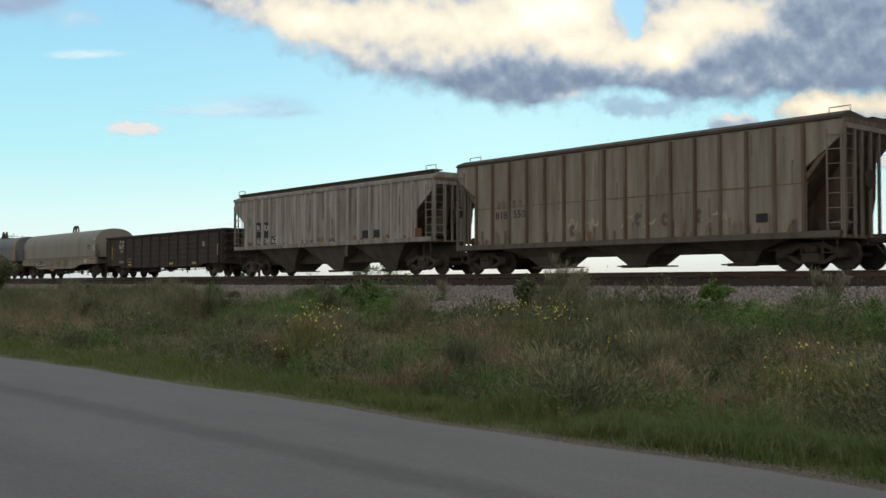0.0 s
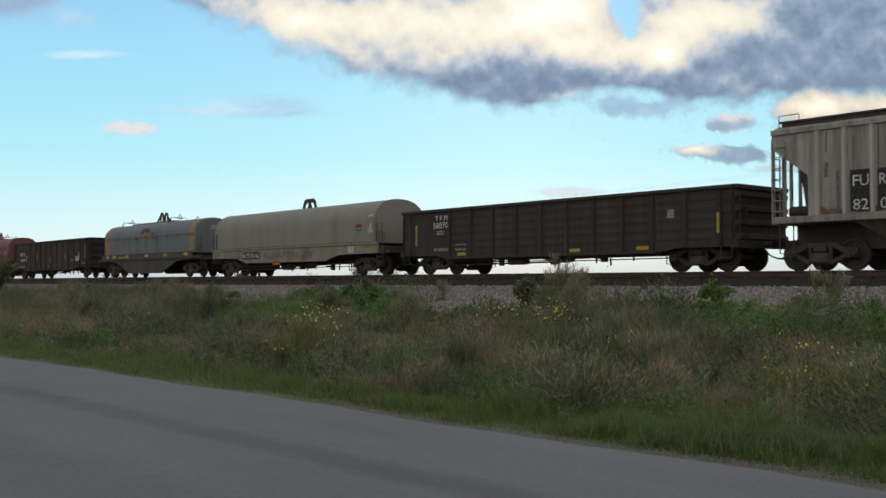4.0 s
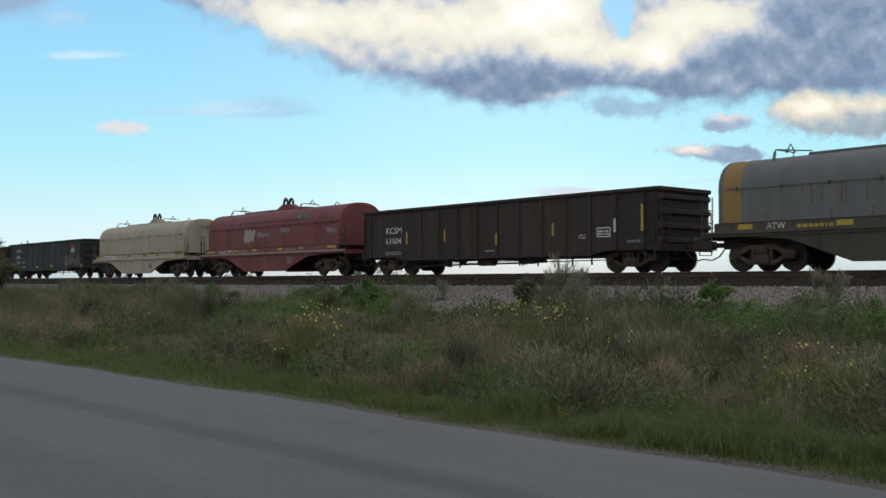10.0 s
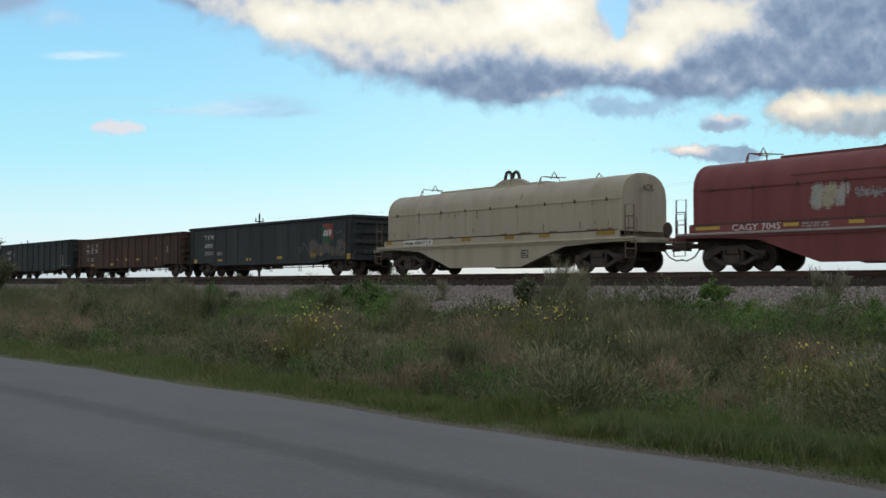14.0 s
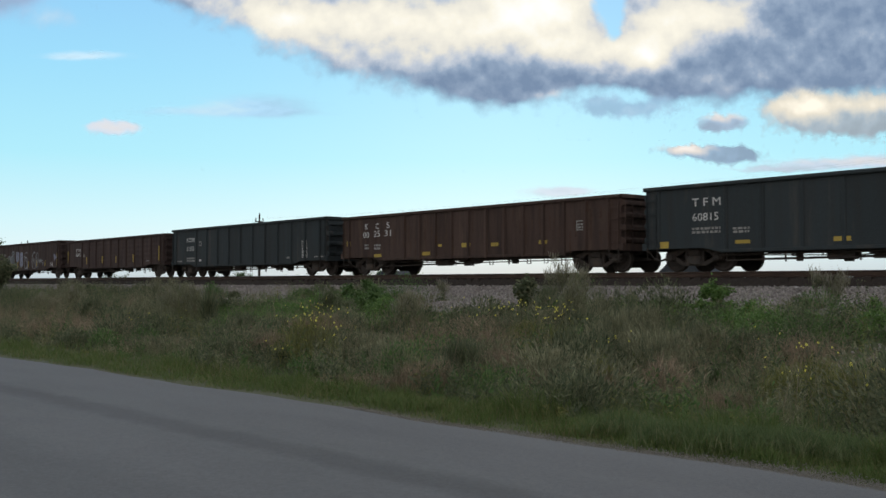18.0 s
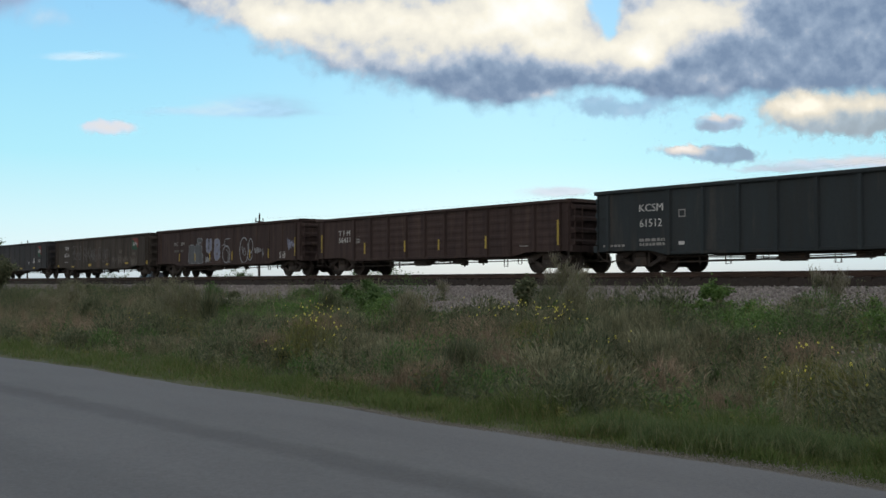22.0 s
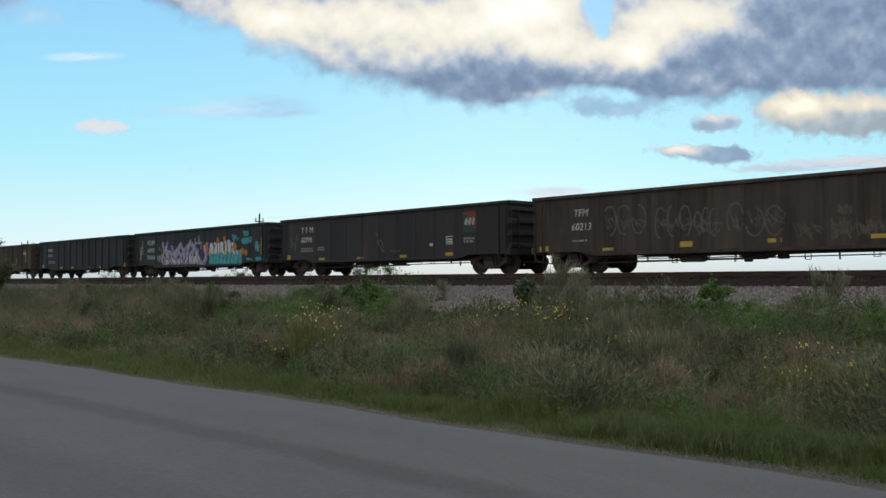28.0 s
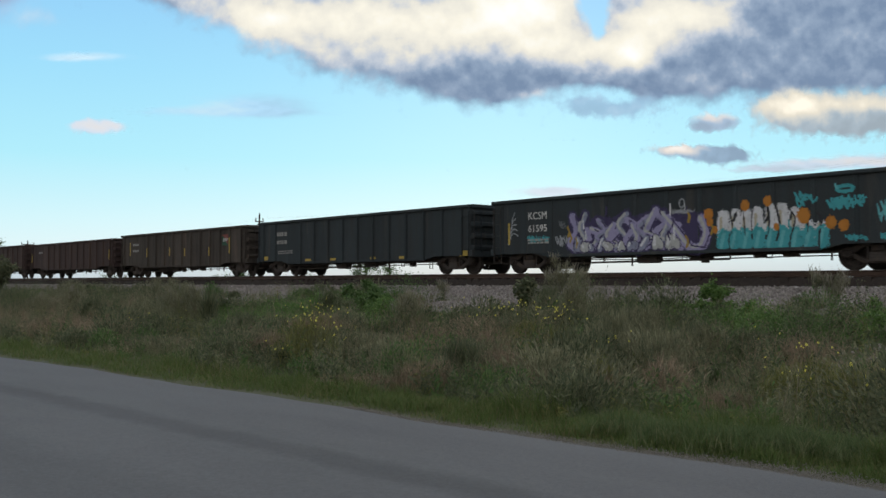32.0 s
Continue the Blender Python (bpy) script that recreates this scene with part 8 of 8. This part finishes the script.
def mark_coil_cars():
    rnd = random.Random(21)
    y = -1.466
    plate(coil_a, -4.56, -2.7, 0.88, 1.26, MAT["black"], y, "number_panel")
    lettering("KCS 54162", -4.5, 0.95, 0.25, coil_a, None, y - 0.008, across=1.74)
    scrawl = []
    for a, b in ((-2.4, -1.35), (-1.3, -0.2), (-0.1, 1.0), (1.3, 2.4)):
        scrawl += [("dust", 0.035, scribble(rnd, a, b, 0.84, 1.24, 12)), ("dust", 0.03, scribble(rnd, a, b, 0.86, 1.2, 9))]
    scrawl += [("ochre", 0.2, [(-7.6, 1.1), (-7.1, 1.2)]), ("ochre", 0.16, [(6.6, 1.3), (7.2, 1.32)]), ("tanrust", 0.12, [(-6.5, 1.0), (-6.4, 1.36)]), ("tanrust", 0.1, [(-5.2, 0.95), (-4.8, 1.0)])]
    sprayed(coil_a, "chalk_scrawl", "dark scrawls and rust patches on the sill", scrawl, lambda x, z: np.full(x.shape, -1.466), 0.025, 0.4)
    outline(coil_a, 5.35, 5.78, 1.04, 1.3, MAT["white"], y)
    plate(coil_a, -1.4, -0.7, 0.56, 0.66, SPRAY["orange"], y)
    hood = hood_depth(1.42, 2.35, 3.45)
    sprayed(coil_a, "pale_patch", "ragged pale paint patches near the hood end", [("pale", 0.22, [(6.95, 2.0), (7.05, 2.2)]), ("pale", 0.14, [(7.15, 1.95), (7.3, 2.05)]), ("pale", 0.08, [(6.85, 2.65), (7.2, 2.7)])], hood, 0.025, 0.7)
    sprayed(coil_a, "emblem", "small faded red and teal emblem", [("red", 0.16, [(5.98, 2.24), (6.3, 2.24)]), ("red", 0.16, [(5.98, 2.1), (6.3, 2.1)]), ("pale", 0.05, [(6.0, 2.12), (6.28, 2.12)]), ("teal", 0.08, [(6.0, 1.96), (6.2, 1.92)])], hood, 0.025, 0.1)
    st = [("stain", 0.06, [(x, 1.6), (x, 1.6 + rnd.uniform(0.05, 0.3))]) for x in [rnd.uniform(-7.4, 7.4) for i in range(26)]] + [("ochre", 0.2, [(7.0, 1.52), (7.35, 1.56)]), ("ochre", 0.16, [(-7.3, 1.55), (-7.0, 1.7)])]

    y = -1.426
    lettering("ATW", -5.36, 1.25, 0.2, coil_b, None, y, across=0.62)
    bars(coil_b, -4.36, -3.2, 1.25, 1.4, 1, y, MAT["yellow"])
    for a, b in ((-6.35, -5.84), (-3.14, -2.64), (-0.12, 0.42), (2.56, 3.04), (5.4, 5.89)):
        plate(coil_b, a, b, 1.26, 1.42, None, y)
    hood = hood_depth(1.2, 2.55, 3.5)
    ring = [(yy * 1.006, z + 0.006) for yy, z in arch(1.2, 1.45, 2.55, 3.5)]
    for x in (-7.05, 5.62):
        part("painted_band", Shape().extrude_x(ring, x, x + 0.66), MAT["band"], coil_b, "faded orange band round the hood", smooth=True)
    st = []
    st += [("deeprust", 0.3, curve_points([(-1.2, 2.9), (-0.7, 3.0), (-0.2, 2.9)])), ("dust", 0.4, [(0.2, 2.7), (0.8, 2.5)]), ("brass", 0.12, loop(-0.72, 2.62, 0.22, 0.2, 0.7, 0.9)), ("brass", 0.12, curve_points([(-0.1, 2.78), (-0.35, 2.72), (-0.1, 2.6), (-0.35, 2.48)])),
           ("brass", 0.1, [(0.05, 2.8), (0.4, 2.46)]), ("brass", 0.1, [(0.4, 2.8), (0.05, 2.46)]), ("brass", 0.06, [(-0.9, 2.36), (0.4, 2.36)])]
    sprayed(coil_b, "worn_emblem", "worn yellow emblem in a rust stain", st, hood, 0.03, 0.35)
    st = [("dust", 0.05, [(x, zt), (x, zt - rnd.uniform(0.1, 0.6))]) for x, zt in ((rnd.uniform(-6.4, 6.2), rnd.choice((2.5, 2.5, 1.75))) for i in range(30))]
    sprayed(coil_b, "rust_stain", "rust streaks on the hood", st, hood, 0.03, 0.6)

    lettering("CAGY 7045", -5.17, 1.24, 0.2, coil_c, None, y, across=1.66)
    for a, b, z0, z1 in ((-6.49, -5.59, 1.3, 1.4), (-3.4, -2.91, 1.3, 1.4), (-1.37, -0.92, 1.3, 1.4), (1.21, 1.65, 1.31, 1.41), (3.22, 3.61, 1.31, 1.4), (5.79, 6.5, 1.3, 1.42)):
        plate(coil_c, a, b, z0, z1, None, y)
    bars(coil_c, -2.8, -1.9, 1.26, 1.42, 2, y)
    bars(coil_c, 2.0, 2.9, 1.26, 1.4, 1, y)
    outline(coil_c, 2.04, 2.46, 0.63, 0.93, None, -1.366)
    hood = hood_depth(1.2, 2.58, 3.48)
    st = [("pale", 0.4, [(-2.45, 1.98), (-2.4, 2.32)]), ("cream", 0.4, [(-2.1, 2.0), (-2.0, 2.3)]), ("pale", 0.3, [(-1.75, 1.98), (-1.6, 2.34)])]
    for a, b, c, d, n in ((-1.32, -0.1, 2.0, 2.32, 12), (1.1, 2.0, 2.18, 2.5, 11), (5.37, 6.14, 2.0, 2.35, 9)):
        st += tag(rnd, "silver", 0.035, a, b, c, d, n // 2)
    st += [("grey", 0.3, [(2.7, 2.95), (3.5, 2.98)]), ("silver", 0.06, [(2.75, 2.92), (2.85, 2.98)])]
    sprayed(coil_c, "graffiti", "white scrawls and a pale patch", st, hood, 0.025, 0.35)
    bars(coil_c, -3.3, 3.2, 2.8, 2.86, 1, -1.195, SPRAY["rust"])

    plate(coil_d, -5.36, -3.4, 1.22, 1.45, MAT["white"], y, "number_panel")
    lettering("484719", -4.6, 1.25, 0.16, coil_d, MAT["black"], y - 0.008, across=1.1)
    bars(coil_d, -5.3, -4.7, 1.26, 1.4, 1, y - 0.008, MAT["black"])
    for a, b in ((-6.6, -6.2), (-1.56, -0.98), (0.95, 1.48), (2.81, 3.34), (5.6, 6.44)):
        plate(coil_d, a, b, 1.3, 1.44, SPRAY["ochre"], y)
    outline(coil_d, 1.81, 2.17, 0.57, 0.88, MAT["black"], -1.366)
    st = [("stain", rnd.uniform(0.03, 0.06), [(x, zt), (x + rnd.uniform(-.03, .03), zt - rnd.uniform(0.05, 0.3))]) for x, zt in ((rnd.uniform(-6.4, 6.4), rnd.choice((2.5, 2.5, 3.0, 1.8))) for i in range(18))]
    st += [("tanrust", 0.07, [(x, 1.5), (x + rnd.uniform(0.1, 0.6), 1.52)]) for x in [rnd.uniform(-6.4, 6.0) for i in range(9)]]
    sprayed(coil_d, "rust_stain", "rust streaks below the hood's seam", st, hood, 0.03, 0.6)
    lettering("AOK", 0, 0, 0.26, coil_d, MAT["black"], across=0.62, at=pose(6.75, -0.32, 2.85, 90, 0, 90))
    lettering("ATW", 0, 0, 0.24, coil_b, MAT["white"], across=0.6, at=pose(6.55, -0.3, 2.8, 90, 0, 90))


mark_coil_cars()


# ---- what moves ----
def train_way(t):
    """Metres that the train has gone by t seconds."""
    return 8.162 * t + 0.00811 * t * t - 0.000072 * t ** 3


def motions():
    times = [2.0 * i for i in range(17)]
    for car in CARS:
        x, y, z = car.location
        walk(car, [(t, pose(x + train_way(t), y, z)) for t in times])
    turns = [i / 15 for i in range(481)]
    for w in WHEELS:
        x, y, z = w.location
        walk(w, [(t, pose(x, y, z, 0, math.degrees(train_way(t) / 0.457) % 360)) for t in turns])
    walk(east_car, [(t, pose(-31.7 + 20.5 * (t - 19.0), 40.0, 0.93)) for t in (0, 16, 32)])
    walk(west_car, [(t, pose(-40.3 - 16.2 * (t - 18.5), 43.0, 0.93, 0, 0, 180)) for t in (0, 16, 32)])
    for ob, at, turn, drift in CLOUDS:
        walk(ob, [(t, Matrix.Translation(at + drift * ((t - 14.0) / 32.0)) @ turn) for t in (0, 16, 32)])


motions()
